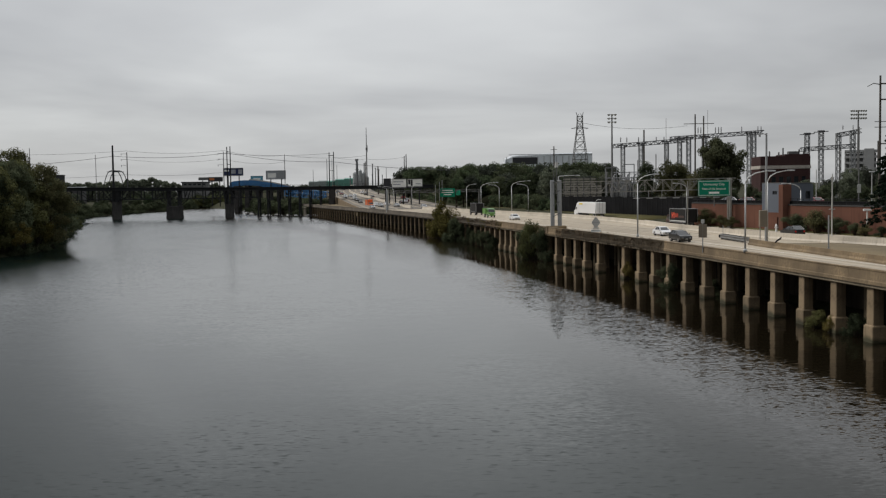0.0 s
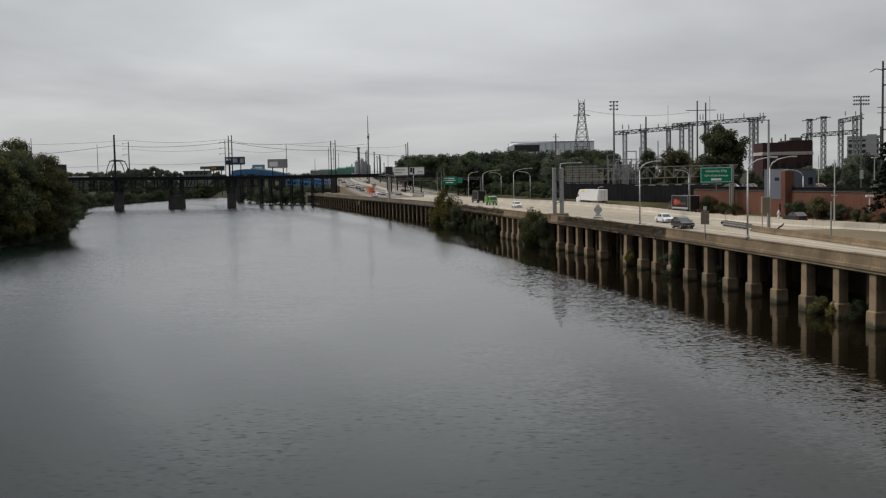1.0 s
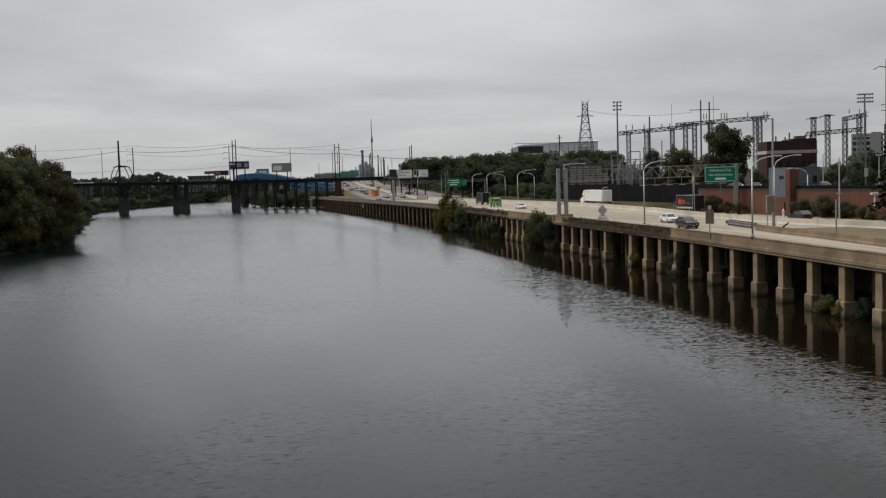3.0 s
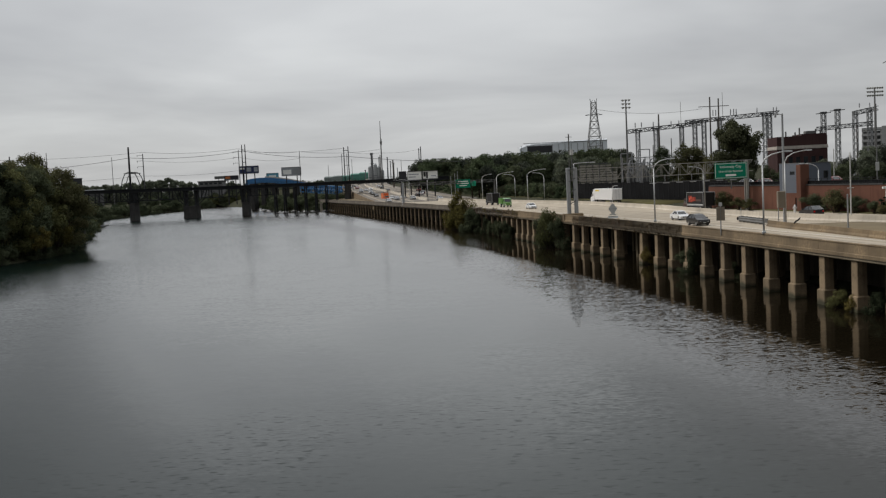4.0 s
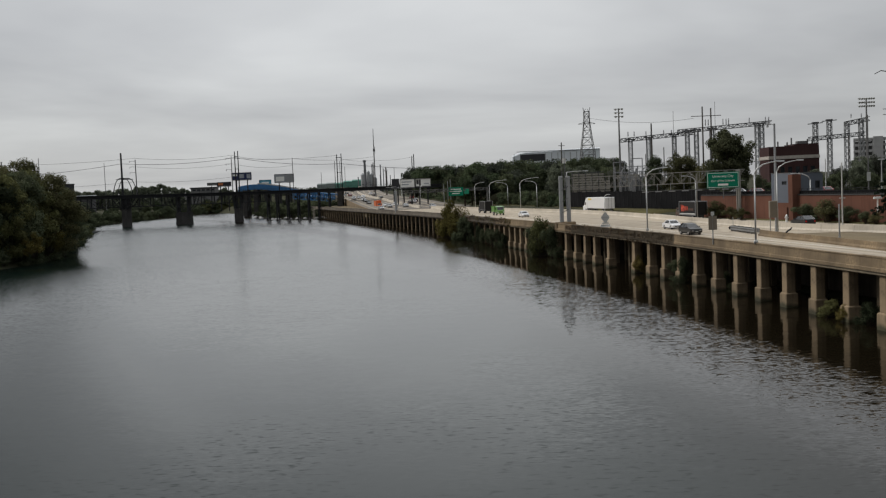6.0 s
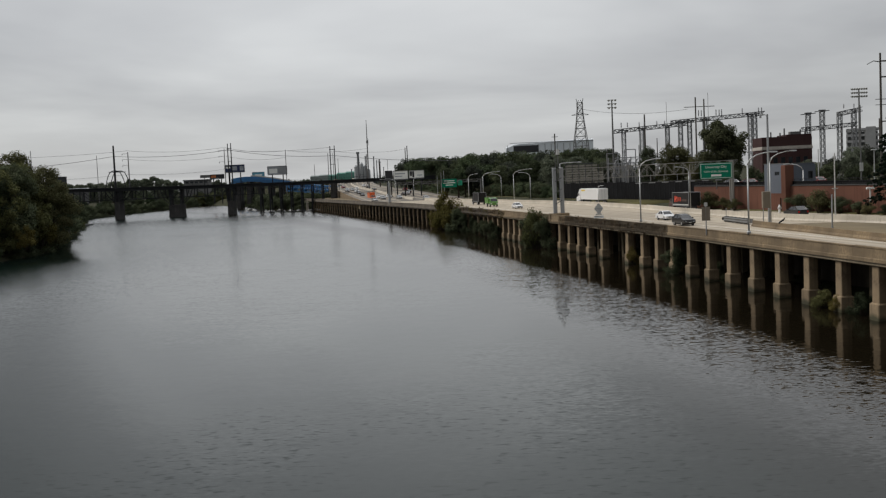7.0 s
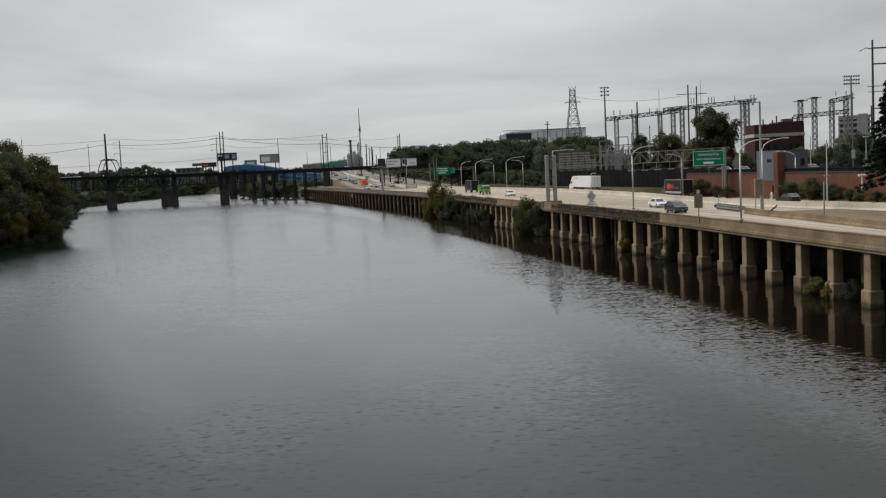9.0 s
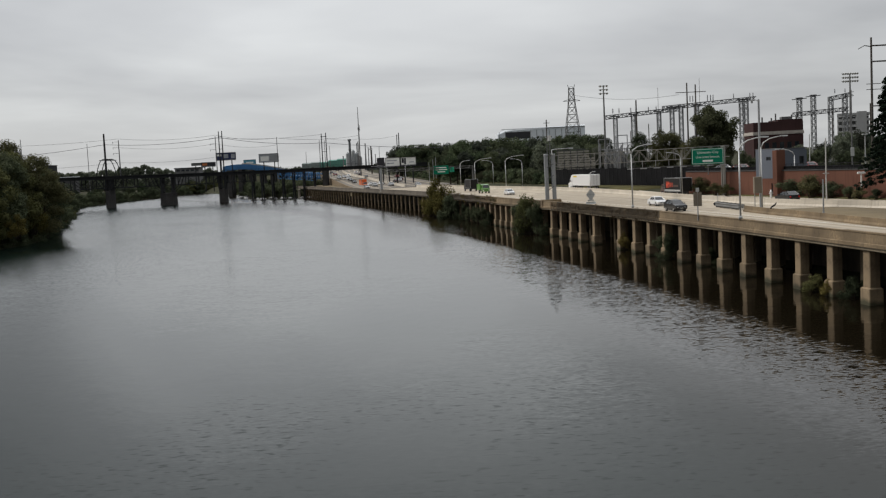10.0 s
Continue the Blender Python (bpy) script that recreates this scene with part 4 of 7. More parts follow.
for i in range(20):
    plant("tree", T_MID[i % 2], -330 + i * 11 + rnd.uniform(-4, 4), 690 + rnd.uniform(-25, 40) if i < 11 else 960 + rnd.uniform(-20, 20), 3.0, "leafy tree behind the railway bridge", "tree", rnd.uniform(0.58, 0.74), rot=i * 53, group="far left trees")

# right side: the wooded rise behind the expressway
for i in range(34):
    x = -23 + i * 3.5 + rnd.uniform(-1.5, 1.5)
    y = (478 if x > 9 else 592) + rnd.uniform(-14, 14)
    plant("tree", T_FAR[i % 4], x, y, 6.0, "dark tree of the wooded rise behind the road", "tree", rnd.uniform(1.24, 1.36) if x < 9 else rnd.uniform(1.16, 1.28) * (1.0 if x < 75 else 0.52), rot=i * 97, group="wooded rise")
for i in range(22):
    x = 1 + i * 3.6 + rnd.uniform(-1.5, 1.5)
    y = 440 + rnd.uniform(-10, 10) - i * 2.0
    plant("tree", T_FAR[(i + 1) % 4], x, y, 6.2, "lower dark tree in front of the wooded rise", "tree", rnd.uniform(0.68, 0.92) * (1.0 if x < 60 else 0.68), rot=i * 61, group="wooded rise")
for i in range(16):
    x, y = 9 + i * 2.1 + rnd.uniform(-0.8, 0.8), 415 - i * 4.6
    plant("shrub", S_GREEN[(1, 3, 1)[i % 3]], max(x, road_right(y) + 5), y, 6.1, "roadside shrub behind the far carriageway", "shrub", rnd.uniform(0.7, 1.3), rot=i * 41, group="roadside shrubs", parts=("stem", "foliage"))
for i, (x, y, s) in enumerate([(31.5, 344, 1.0), (28.5, 350, 1.15), (33.5, 338, 0.8), (25.5, 358, 1.2), (35.5, 334, 0.7), (30.5, 354, 1.3)]):
    plant("shrub", S_GREEN[(3, 1)[i % 2]], max(x, road_right(y) + 2.6), y, 6.1, "leafy green shrub at the end of the screen fence", "shrub", s, rot=i * 61, group="roadside shrubs", parts=("stem", "foliage"))
plant("tree", T_LONE, 67.0, 255, 8.3, "large full-crowned dark tree beside the substation", "tree", 1.13, rot=20)
plant("tree", T_OLIVE, 62.9, 259, 8.3, "smaller olive tree beside the large dark one", "tree", 0.62, rot=75)
plant("tree", T_LONE, 71.0, 262, 8.3, "smaller dark tree beside the large one", "tree", 0.66, rot=205)
plant("tree", T_OLIVE, 65.6, 300, 7, "rounded green tree before the substation frames", "tree", 0.97, rot=130)
plant("tree", T_BIG[1], 60.2, 306, 6.6, "rounded green tree before the substation frames", "tree", 0.75, rot=210)
for i, (x, y, s) in enumerate([(102, 262, 0.5), (108, 268, 0.52), (113, 272, 0.46), (118, 268, 0.52), (124, 275, 0.5), (130, 280, 0.5), (98, 255, 0.42), (92, 250, 0.36), (86, 248, 0.34), (80, 244, 0.3), (106, 252, 0.4), (112, 255, 0.42), (46, 366, 0.8), (58, 372, 0.72), (38, 362, 0.85)]):
    plant("tree", T_MID[i % 2], x, y, 9.0 if x > 80 else 6.3, "leafy tree behind the retaining wall", "tree", s * 1.08, rot=i * 77, group="trees behind the wall")
plant("conifer", conifer_meshes(3, 18.0, 10.5), 64.4, 148.5, 5.6, "dark conifer standing before the brick wall", "conifer")
for i, (x, y, s) in enumerate([(50.6, 203, 0.82), (58.4, 174, 0.8), (60.0, 168.6, 0.9), (61.4, 164, 0.7), (53.0, 193, 0.5), (64.3, 154, 0.4), (52.0, 197, 0.55), (62.6, 159.5, 0.5), (63.2, 157, 0.42)]):
    plant("shrub", S_GREEN[(4, 1)[i % 2]], x, y, 6.0, "low dark shrub against the brick wall", "shrub", s, rot=i * 70, group="wall shrubs", parts=("stem", "foliage"), sz=s * 0.85)

for i in range(17):
    plant("shrub", S_GREEN[1], 57.5 + i * 2.6, 222 + i * 0.7 + (i % 3) * 1.8, 9.2, "dark hedge behind the parked cars", "shrub", 0.62 + 0.1 * (i % 3), rot=i * 77, group="hedge above the wall", parts=("stem", "foliage"), sz=0.72 + 0.13 * (i % 4))
# islands of growth at the viaduct's foot
for i, (y, off, s, sz, k) in enumerate([(201, -1.4, 1.0, 1.75, 0), (204.5, -1.2, 1.0, 1.55, 1), (197.5, -0.6, 0.75, 1.5, 1), (208.5, -0.6, 0.6, 0.9, 1), (279, -1.6, 1.35, 2.0, 2), (286, -2.0, 1.5, 2.4, 2), (292, -1.6, 1.3, 2.1, 2), (273, -1.0, 1.1, 1.5, 1), (276, -0.8, 1.0, 1.0, 1),
                                     (269, -0.2, 0.55, 1.15, 1)]):
    plant("shrub", S_GREEN[k], *along(y, off), 0.0, "bushy growth at the foot of the viaduct" if k < 2 else "yellowing bush at the foot of the viaduct", "shrub", s, rot=i * 45, group="viaduct growth", parts=("stem", "foliage"), sz=sz)
for i, (y, off, s, sz, k) in enumerate([(138.6, 0.3, 0.46, 0.86, 1), (142.3, 0.9, 0.5, 0.7, 1), (130.5, 2.6, 0.42, 0.5, 1), (156.4, 0.7, 0.36, 0.6, 2), (100.6, 0.5, 0.42, 0.4, 0), (97.4, 0.2, 0.34, 0.36, 2), (94.3, 0.9, 0.45, 0.5, 1)]):
    plant("shrub", S_GREEN[k], *along(y, off), 0.0, "straggling shrub between the river columns", "shrub", s, rot=i * 45, group="viaduct growth", parts=("stem", "foliage"), sz=sz)


def creeper_mat(y0, y1, low, high, seed, count, mat=M_LEAFR):
    """Dead growth lying over the face and top of the parapet, with ragged edges."""
    rng = np.random.default_rng(seed)
    cs, rs = [], []
    for k in range(int((y1 - y0) * 22)):
        y = rng.uniform(y0, y1)
        up = high + 0.12 * math.sin(y * 1.9 + seed) + 0.1 * math.sin(y * 4.3)
        dn = low + 0.35 * math.sin(y * 1.3) - 0.5 * rng.uniform() ** 4
        z = rng.uniform(dn, up)
        x, yy = along(y, -0.13 + 0.03 * rng.normal() + (0.3 if z > 6.4 else 0.0))
        cs.append((x, yy, z))
        rs.append(rng.uniform(0.04, 0.13))
    vs, fs = leaf_cloud(rng, cs, rs, count, 0.055)
    ob = thing("creeper", "browned creeper hanging over the parapet", "creeper", None, "parapet creeper")
    part("foliage", mesh_of("creeper_leaves", vs, fs, mat), None, ob)
    st = Geo()
    for k in range(7):
        y = y0 + (y1 - y0) * (k + 0.5) / 7
        st.path([(*along(y, -0.22), low - 0.5 * (k % 2)), (*along(y + 0.25, -0.3), (low + high) / 2), (*along(y - 0.1, -0.18), high - 0.1)], [0.02, 0.035, 0.02], 4)
    p = part("stem", st, M_BARK, ob)
    p["kind"] = "stuff"


for i in range(14):
    creeper_mat(141 + i * 3.5, 144.8 + i * 3.5, 5.0, 6.38 + 0.14 * math.sin(i * 1.3), 300 + i, 1000)
for i in range(12):
    creeper_mat(228 + i * 5.2, 233.4 + i * 5.2, 4.9, 6.4 + 0.25 * math.sin(i * 2.1), 340 + i, 3600, M_LEAFR if i % 3 else M_LEAFY)
for i, (y, off, s, sz) in enumerate([(235, -0.2, 0.4, 0.75), (239.5, -0.3, 0.45, 0.95), (244.5, -0.3, 0.5, 0.9), (250, 0.0, 0.5, 0.9), (257, 0.2, 0.5, 0.8), (262, 0.2, 0.5, 1.0), (274, -1.0, 1.1, 1.4)]):
    plant("shrub", S_GREEN[1], *along(y, off), 0.0, "dark bushy growth hiding the viaduct columns", "shrub", s, rot=i * 63, group="viaduct growth", parts=("stem", "foliage"), sz=sz)


# ---- railway bridge over the river ----
def deck_top(x):
    return interp(x, [-230, -192, -140, -75, 40], [17.6, 17.1, 16.3, 15.8, 16.0])


def build_rail_bridge():
    br = thing("railway_bridge", "black steel deck-truss railway bridge on dark stone piers", "bridge")
    Y0, Y1 = 550.0, 557.0
    xs = [-236 + 6.5 * i for i in range(43)]
    rings = [[(x, Y0 - 0.8, deck_top(x)), (x, Y0 - 0.8, deck_top(x) - 0.45), (x, Y0 - 0.2, deck_top(x) - 0.6), (x, Y0 - 0.2, deck_top(x) - 1.9), (x, Y1 + 0.2, deck_top(x) - 1.9), (x, Y1 + 0.8, deck_top(x) - 0.45), (x, Y1 + 0.8, deck_top(x))] for x in xs]
    part("deck", Geo().sweep(rings), M_STEEL, br)
    rail = Geo()
    for x in xs:
        rail.bar((x, Y0 - 0.7, deck_top(x)), (x, Y0 - 0.7, deck_top(x) + 1.1), 0.10)
    for a, b in zip(xs, xs[1:]):
        for h in (0.55, 1.1):
            rail.bar((a, Y0 - 0.7, deck_top(a) + h), (b, Y0 - 0.7, deck_top(b) + h), 0.07)
    part("railing", rail, M_STEEL, br)
    # deck trusses between the piers
    spans = [(-232, -203), (-203, -174.5), (-170, -146.5), (-137, -115), (-110.6, -97)]
    for a, b in spans:
        n = max(3, round((b - a) / 6))
        for yy in (Y0 + 0.4, Y1 - 0.4):
            px = [a + (b - a) * i / n for i in range(n + 1)]
            lo = [10.3 + 0.25 * abs(2 * i / n - 1) for i in range(n + 1)]
            part("lower_chord", Geo().path([(x, yy, z) for x, z in zip(px, lo)], 0.24, 4), M_STEEL, br)
            for i, x in enumerate(px):
                part("truss_post", Geo().bar((x, yy, lo[i]), (x, yy, deck_top(x) - 1.9), 0.42), M_STEEL, br)
                if i < n:
                    if i < n / 2:
                        part("diagonal", Geo().bar((px[i + 1], yy, lo[i + 1]), (x, yy, deck_top(x) - 2.0), 0.22), M_STEEL, br)
                    else:
                        part("diagonal", Geo().bar((x, yy, lo[i]), (px[i + 1], yy, deck_top(x) - 2.0), 0.22), M_STEEL, br)
        for i in range(n + 1):
            x = a + (b - a) * i / n
            part("cross_strut", Geo().bar((x, Y0 + 0.4, 10.5), (x, Y1 - 0.4, 10.5), 0.3), M_STEEL, br)

    def pier(x, w, top, label="dark stone pier"):
        g = Geo()
        r = lambda k, s: [(x - w / 2 * k, Y0 - 0.4 * s), (x, Y0 - 1.2 * s), (x + w / 2 * k, Y0 - 1.0 * s), (x + w / 2 * k, Y1 + 1.0), (x, Y1 + 2.2), (x - w / 2 * k, Y1 + 1.0)]
        g.prism(r(1.06, 1.1), -3, 0.9).prism(r(1.02, 1.05), 0.901, top - 0.6, r(0.97, 1.0)).prism(r(1.05, 1.1), top - 0.599, top)
        return part("pier", g, M_STONE, br, label)

    pier(-172.3, 2.7, 9.2)
    pier(-141.7, 6.9, 6.4, "wide dark stone pier")
    pier(-112.8, 3.1, 7.2)
    pier(-58.6, 2.8, 14.0)
    pier(-203, 3.4, 9.0)
    for x, z in ((-173.5, 9.2), (-171, 9.2), (-144.5, 6.4), (-139, 6.4), (-114.4, 7.2), (-111.2, 7.2)):
        part("pier_tower", Geo().box(x - 0.35, Y0 + 0.3, z, x + 0.35, Y1 - 0.3, deck_top(x) - 1.89), M_STEEL, br)
    for xa, xb, z in ((-173.5, -171, 9.2), (-144.5, -139, 6.4), (-114.4, -111.2, 7.2)):
        for yy in (Y0 + 0.3, Y1 - 0.3):
            g = Geo()
            zt = deck_top(xa) - 1.95
            zm = (z + zt) / 2
            for za, zb in ((z, zm), (zm, zt)):
                g.bar((xa, yy, za), (xb, yy, zb), 0.3).bar((xb, yy, za), (xa, yy, zb), 0.3)
            g.bar((xa, yy, zm), (xb, yy, zm), 0.35)
            part("tower_bracing", g, M_STEEL, br)
    for x in (-97, -92, -86.5, -81, -75.5, -70, -64.5):
        g = Geo()
        for yy in (Y0, Y1):
            g.bar((x, yy, 0.5), (x, yy, 14.0), 0.6)
        g.bar((x, Y0, 13.4), (x, Y1, 13.4), 0.55)
        g.bar((x, Y0, 2.0), (x, Y1, 12.8), 0.35).bar((x, Y1, 2.0), (x, Y0, 12.8), 0.35)
        part("trestle_bent", g, M_STEEL, br)
        part("footing", Geo().box(x - 0.8, Y0 - 0.9, -2.5, x + 0.8, Y1 + 0.9, 0.55, 0.15), M_STONE, br)
    for x in (-12, 4):
        part("trestle_bent", Geo().bar((x, Y0, 5), (x, Y0, 14.0), 0.8).bar((x, Y1, 5), (x, Y1, 14.0), 0.8).bar((x, Y0, 13.6), (x, Y1, 13.6), 0.6), M_STEEL, br)
    # arched portals above the deck by the first tower
    for yy in (Y0 - 0.4, Y1 + 0.4):
        g = Geo()
        pts = [(-177.6 + 10.6 * i / 12, yy, deck_top(-172) + 8.8 * (1 - abs(2 * i / 12 - 1) ** 3.2)) for i in range(13)]
        g.path(pts, 0.22, 6)
        g.bar((-175.6, yy, deck_top(-172) + 8.2), (-169.0, yy, deck_top(-172) + 8.2), 0.3)
        part("portal_arch", g, M_STEEL, br)
    for x, z, w in ((-172.3, 9.6, 1.4), (-141.7, 7.4, 3.2), (-203, 9.2, 1.6)):
        for sd in (-1, 1):
            for yy in (Y0 + 0.2, Y1 - 0.2):
                part("knee_brace", Geo().path([(x + sd * w, yy, z), (x + sd * (w + 2.6), yy, z + 2.2), (x + sd * (w + 4.6), yy, 14.9)], 0.26, 5), M_STEEL, br)
    for x in (-118, -108):
        part("knee_brace", Geo().bar((x, Y0, 9.6), (x + (4 if x < -112 else -4), Y0, 14.2), 0.5), M_STEEL, br)
    return br


build_rail_bridge()


# grey for distant poles and walls, its tone lifted as haze would
M_HAZEP = material("haze_toned_grey", (0.15, 0.15, 0.15), 0.9, vary=0.2, scale=2, fine=8, stretch=(1, 1, 0.2))


def catenary_pole(x, y, z0, z1, label, arms=(), r=0.42, mat=None, name="railway_pole", w=1.6, side=0):
    ob = thing(name, label, "utility pole", pose(x, y, z0), "railway power poles")
    part("pole", Geo().tube((0, 0, -0.1), (0, 0, z1 - z0), r, r * 0.7, 10), mat or M_STEEL, ob)
    for h in arms:
        g = Geo().bar((-w / 2 + side, 0, h - z0), (w / 2 + side, 0, h - z0), 0.14)
        for s in (-1, 1):
            g.tube((s * w / 2 * 0.92 + side, 0, h - z0), (s * w / 2 * 0.92 + side, 0, h - z0 - 0.8), 0.12, n=6)
        part("cross_arm", g, M_STEEL, ob)
    return ob


catenary_pole(-173.1, 552, 16.8, 38.8, "thick black railway pole on the bridge tower", r=0.6)
catenary_pole(-167.3, 557.5, 16.7, 35.3, "thin pale railway pole with brackets", (34.5, 31.5, 28.5), 0.32, M_GALVD, w=3.2, side=-1.6)
for x, top in ((-113.2, 37.2), (-111.5, 37.4)):
    catenary_pole(x, 552, 16.0, top, "black steel pole of a railway H-frame", r=0.33)
catenary_pole(-116.2, 557.5, 16.0, 35, "thin pale railway pole with brackets", (34, 31.0, 28.0), 0.25, M_GALVD, w=3.0, side=-1.5)
for x, top in ((-59.6, 33.5), (-57.3, 33.8)):
    catenary_pole(x, 552, 15.7, top, "black steel pole of a railway H-frame", r=0.30)
frame_bars = thing("h_frame_ties", "steel ties joining the railway pole pairs", "pole ties")
part("tie", Geo().bar((-113.2, 552, 34.5), (-111.5, 552, 34.5), 0.25), M_STEEL, frame_bars)
part("tie", Geo().bar((-113.2, 552, 28), (-111.5, 552, 28), 0.25), M_STEEL, frame_bars)
part("tie", Geo().bar((-113.2, 552, 22), (-111.5, 552, 22), 0.25), M_STEEL, frame_bars)
part("tie", Geo().bar((-60, 552, 31.8), (-57.0, 552, 31.8), 0.3), M_STEEL, frame_bars)
part("tie", Geo().bar((-59.6, 552, 24), (-57.0, 552, 24), 0.2), M_STEEL, frame_bars)
for x, y, top, r in ((-84.2, 560, 33, 0.25), (-64.5, 585, 31, 0.25), (-62.2, 590, 31, 0.22), (-60.5, 600, 28, 0.2), (-79, 640, 26, 0.2), (-70.5, 640, 29, 0.2), (-198, 600, 35.8, 0.24), (-256.9, 600, 38.8, 0.6), (-235.5, 600, 40.0, 0.3), (-34.5, 640, 27, 0.22), (-26.5, 640, 26, 0.2), (-18, 620, 24, 0.18), (-12.5, 620, 23, 0.18)):
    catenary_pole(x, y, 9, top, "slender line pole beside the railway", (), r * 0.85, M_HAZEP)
catenary_pole(-20.9, 600, 8, 33.5, "leaning black pole with a lamp head", (), 0.35)
catenary_pole(-22.0, 600, 8, 32.5, "leaning black pole with a lamp head", (), 0.3)
catenary_pole(-53.5, 330 * 2.2, 8, 33, "dark line pole beyond the railway bridge", (31,), 0.4, M_WOODP)
catenary_pole(-39.5, 640, 8, 27.5, "dark line pole beyond the railway bridge", (26,), 0.5, M_WOODP)
ob = thing("radio_mast", "tall slender steel radio mast", "mast", pose(-43.4, 600, 8))
part("pole", Geo().tube((0, 0, 0), (0, 0, 27), 0.4, 0.32, 10), M_HAZEP, ob)
part("upper_pole", Geo().tube((0, 0, 26.9), (0, 0, 41), 0.3, 0.14, 8), M_HAZEP, ob)
part("antenna_cluster", Geo().box(-0.5, -0.4, 28, 0.5, 0.4, 29.6, 0.15).tube((0.55, 0, 27), (0.55, 0, 30.8), 0.12), M_HAZEP, ob)


def cable(points, sag, name_label, r=0.075, seg=14):
    pts = []
    for a, b in zip(points, points[1:]):
        for i in range(seg + (b == points[-1])):
            t = i / seg
            pts.append(tuple(a[k] + (b[k] - a[k]) * t - (4 * sag * t * (1 - t) if k == 2 else 0) for k in range(3)))
    ob = tagged(new("power_cable", Geo().path(pts, r, 5).mesh("cable", M_CABLE)), name_label, "cable", "railway cables")
    return ob


CABLES = [([(-260, 552, 28.5), (-173.1, 552, 33.2), (-113, 552, 34), (-58, 552, 28.6), (26, 552, 23.0)], 1.6, 0.11), ([(-260, 552, 36), (-167.3, 557, 36), (-116, 557, 35.5), (-84, 560, 32.5), (-44, 600, 33)], 1.4, 0.07),
          ([(-167.3, 557, 31.5), (-116, 557, 31.0), (-84, 560, 29)], 1.6, 0.06), ([(-116, 557, 34), (-59, 552, 33)], 1.2, 0.07), ([(-57.5, 552, 31), (-44.2, 600, 31), (-21, 600, 32)], 0.8, 0.06),
          ([(-260, 557.5, 22.5), (-167.3, 557.5, 23.5), (-116.2, 557.5, 24)], 1.0, 0.06), ([(78.5, 600, 50), (130, 560, 45)], 2.5, 0.08)]
for pts, sag, r in CABLES:
    cable(pts, sag, "sagging black railway cable", r)

# ---- blue road bridge behind ----
blue = thing("road_bridge", "bright blue steel arched road bridge behind the railway", "bridge")
bx = [-140 + 2.5 * i for i in range(17)]


def blue_z(x):
    return interp(x, [-142, -137, -131, -124, -112, -100], [19.4, 20.5, 21.0, 20.8, 18.9, 16.2])


for yy in (690, 702):
    rings = [[(x, yy, blue_z(x)), (x, yy, blue_z(x) - 3.4), (x, yy + 0.6, blue_z(x) - 3.4), (x, yy + 0.6, blue_z(x))] for x in bx]
    part("girder", Geo().sweep(rings), M_BLUE, blue)
    for x in bx:
        part("stiffener", Geo().bar((x, yy - 0.1, blue_z(x) - 3.3), (x, yy - 0.1, blue_z(x)), 0.3), M_BLUE, blue)
rings = [[(x, 690.7, blue_z(x) - 0.2), (x, 701.9, blue_z(x) - 0.2), (x, 701.9, blue_z(x) - 0.8), (x, 690.7, blue_z(x) - 0.8)] for x in bx]
part("deck", Geo().sweep(rings), M_ROAD, blue)
part("side_truss", truss_box(Geo(), (-104, 688, 15.4), (-70, 676, 11.6), 0.8, 4.8, 9, 0.75, 0.45), M_BLUE, blue)
part("side_truss", truss_box(Geo(), (-104, 700, 15.4), (-70, 688, 11.6), 0.8, 4.8, 9, 0.75, 0.45), M_BLUE, blue)
part("approach_deck", Geo().add([(-104, 688, 13.2), (-70, 676, 9.4), (-70, 688, 9.4), (-104, 700, 13.2), (-104, 688, 12.6), (-70, 676, 8.8), (-70, 688, 8.8), (-104, 700, 12.6)], [(0, 1, 2, 3), (7, 6, 5, 4), (0, 4, 5, 1), (1, 5, 6, 2), (2, 6, 7, 3), (3, 7, 4, 0)]), M_BLUE, blue)
rings = [[(x, 690.62, blue_z(x) - 0.3), (x, 690.62, blue_z(x) + 0.75), (x, 690.9, blue_z(x) + 0.75), (x, 690.9, blue_z(x) - 0.3)] for x in bx[5:]]
part("parapet", Geo().sweep(rings), M_BARR, blue, "pale concrete parapet")
for x in (-136, -129, -122, -115, -108, -102):
    part("pier", Geo().box(x - 1.3, 689, -3, x + 1.3, 703, blue_z(x) - 3.35, 0.2), M_STONE, blue)
for x in (-92, -81):
    part("pier", Geo().box(x - 1.0, 680, 0, x + 1.0, 698, 9.0, 0.2), M_STONE, blue)


# ---- rubble along the shore beyond the viaduct ----
def boulder_mesh(seed):
    rng = np.random.default_rng(seed)
    bm = bmesh.new()
    bmesh.ops.create_icosphere(bm, subdivisions=2, radius=1.0)
    for v in bm.verts:
        v.co *= 0.8 + 0.35 * noise.noise(v.co * 1.3 + Vector((seed * 3.7, 0, 0)))
        v.co.z *= 0.7
    me = bpy.data.meshes.new("boulder")
    bm.to_mesh(me)
    bm.free()
    me.materials.append(M_GARAGE if seed % 3 else M_STONE)
    return me


ROCKS = [boulder_mesh(i) for i in range(6)]
for i in range(46):
    t = i / 45
    y = 562 + 150 * t
    x = bank_right(max(y, 567)) - rnd.uniform(-2.5, 3.5) - (6 if i % 4 == 0 else 0)
    r = rnd.uniform(0.5, 1.5)
    ob = new("boulder", ROCKS[i % 6])
    ob.matrix_basis = Matrix.Translation((x, y, 0.15)) @ Matrix.Rotation(i * 1.3, 4, "Z") @ Matrix.Diagonal((r * 1.3, r, r, 1))
    tagged(ob, "rough boulder on the shore by the bridges", "boulder", "shore rubble")


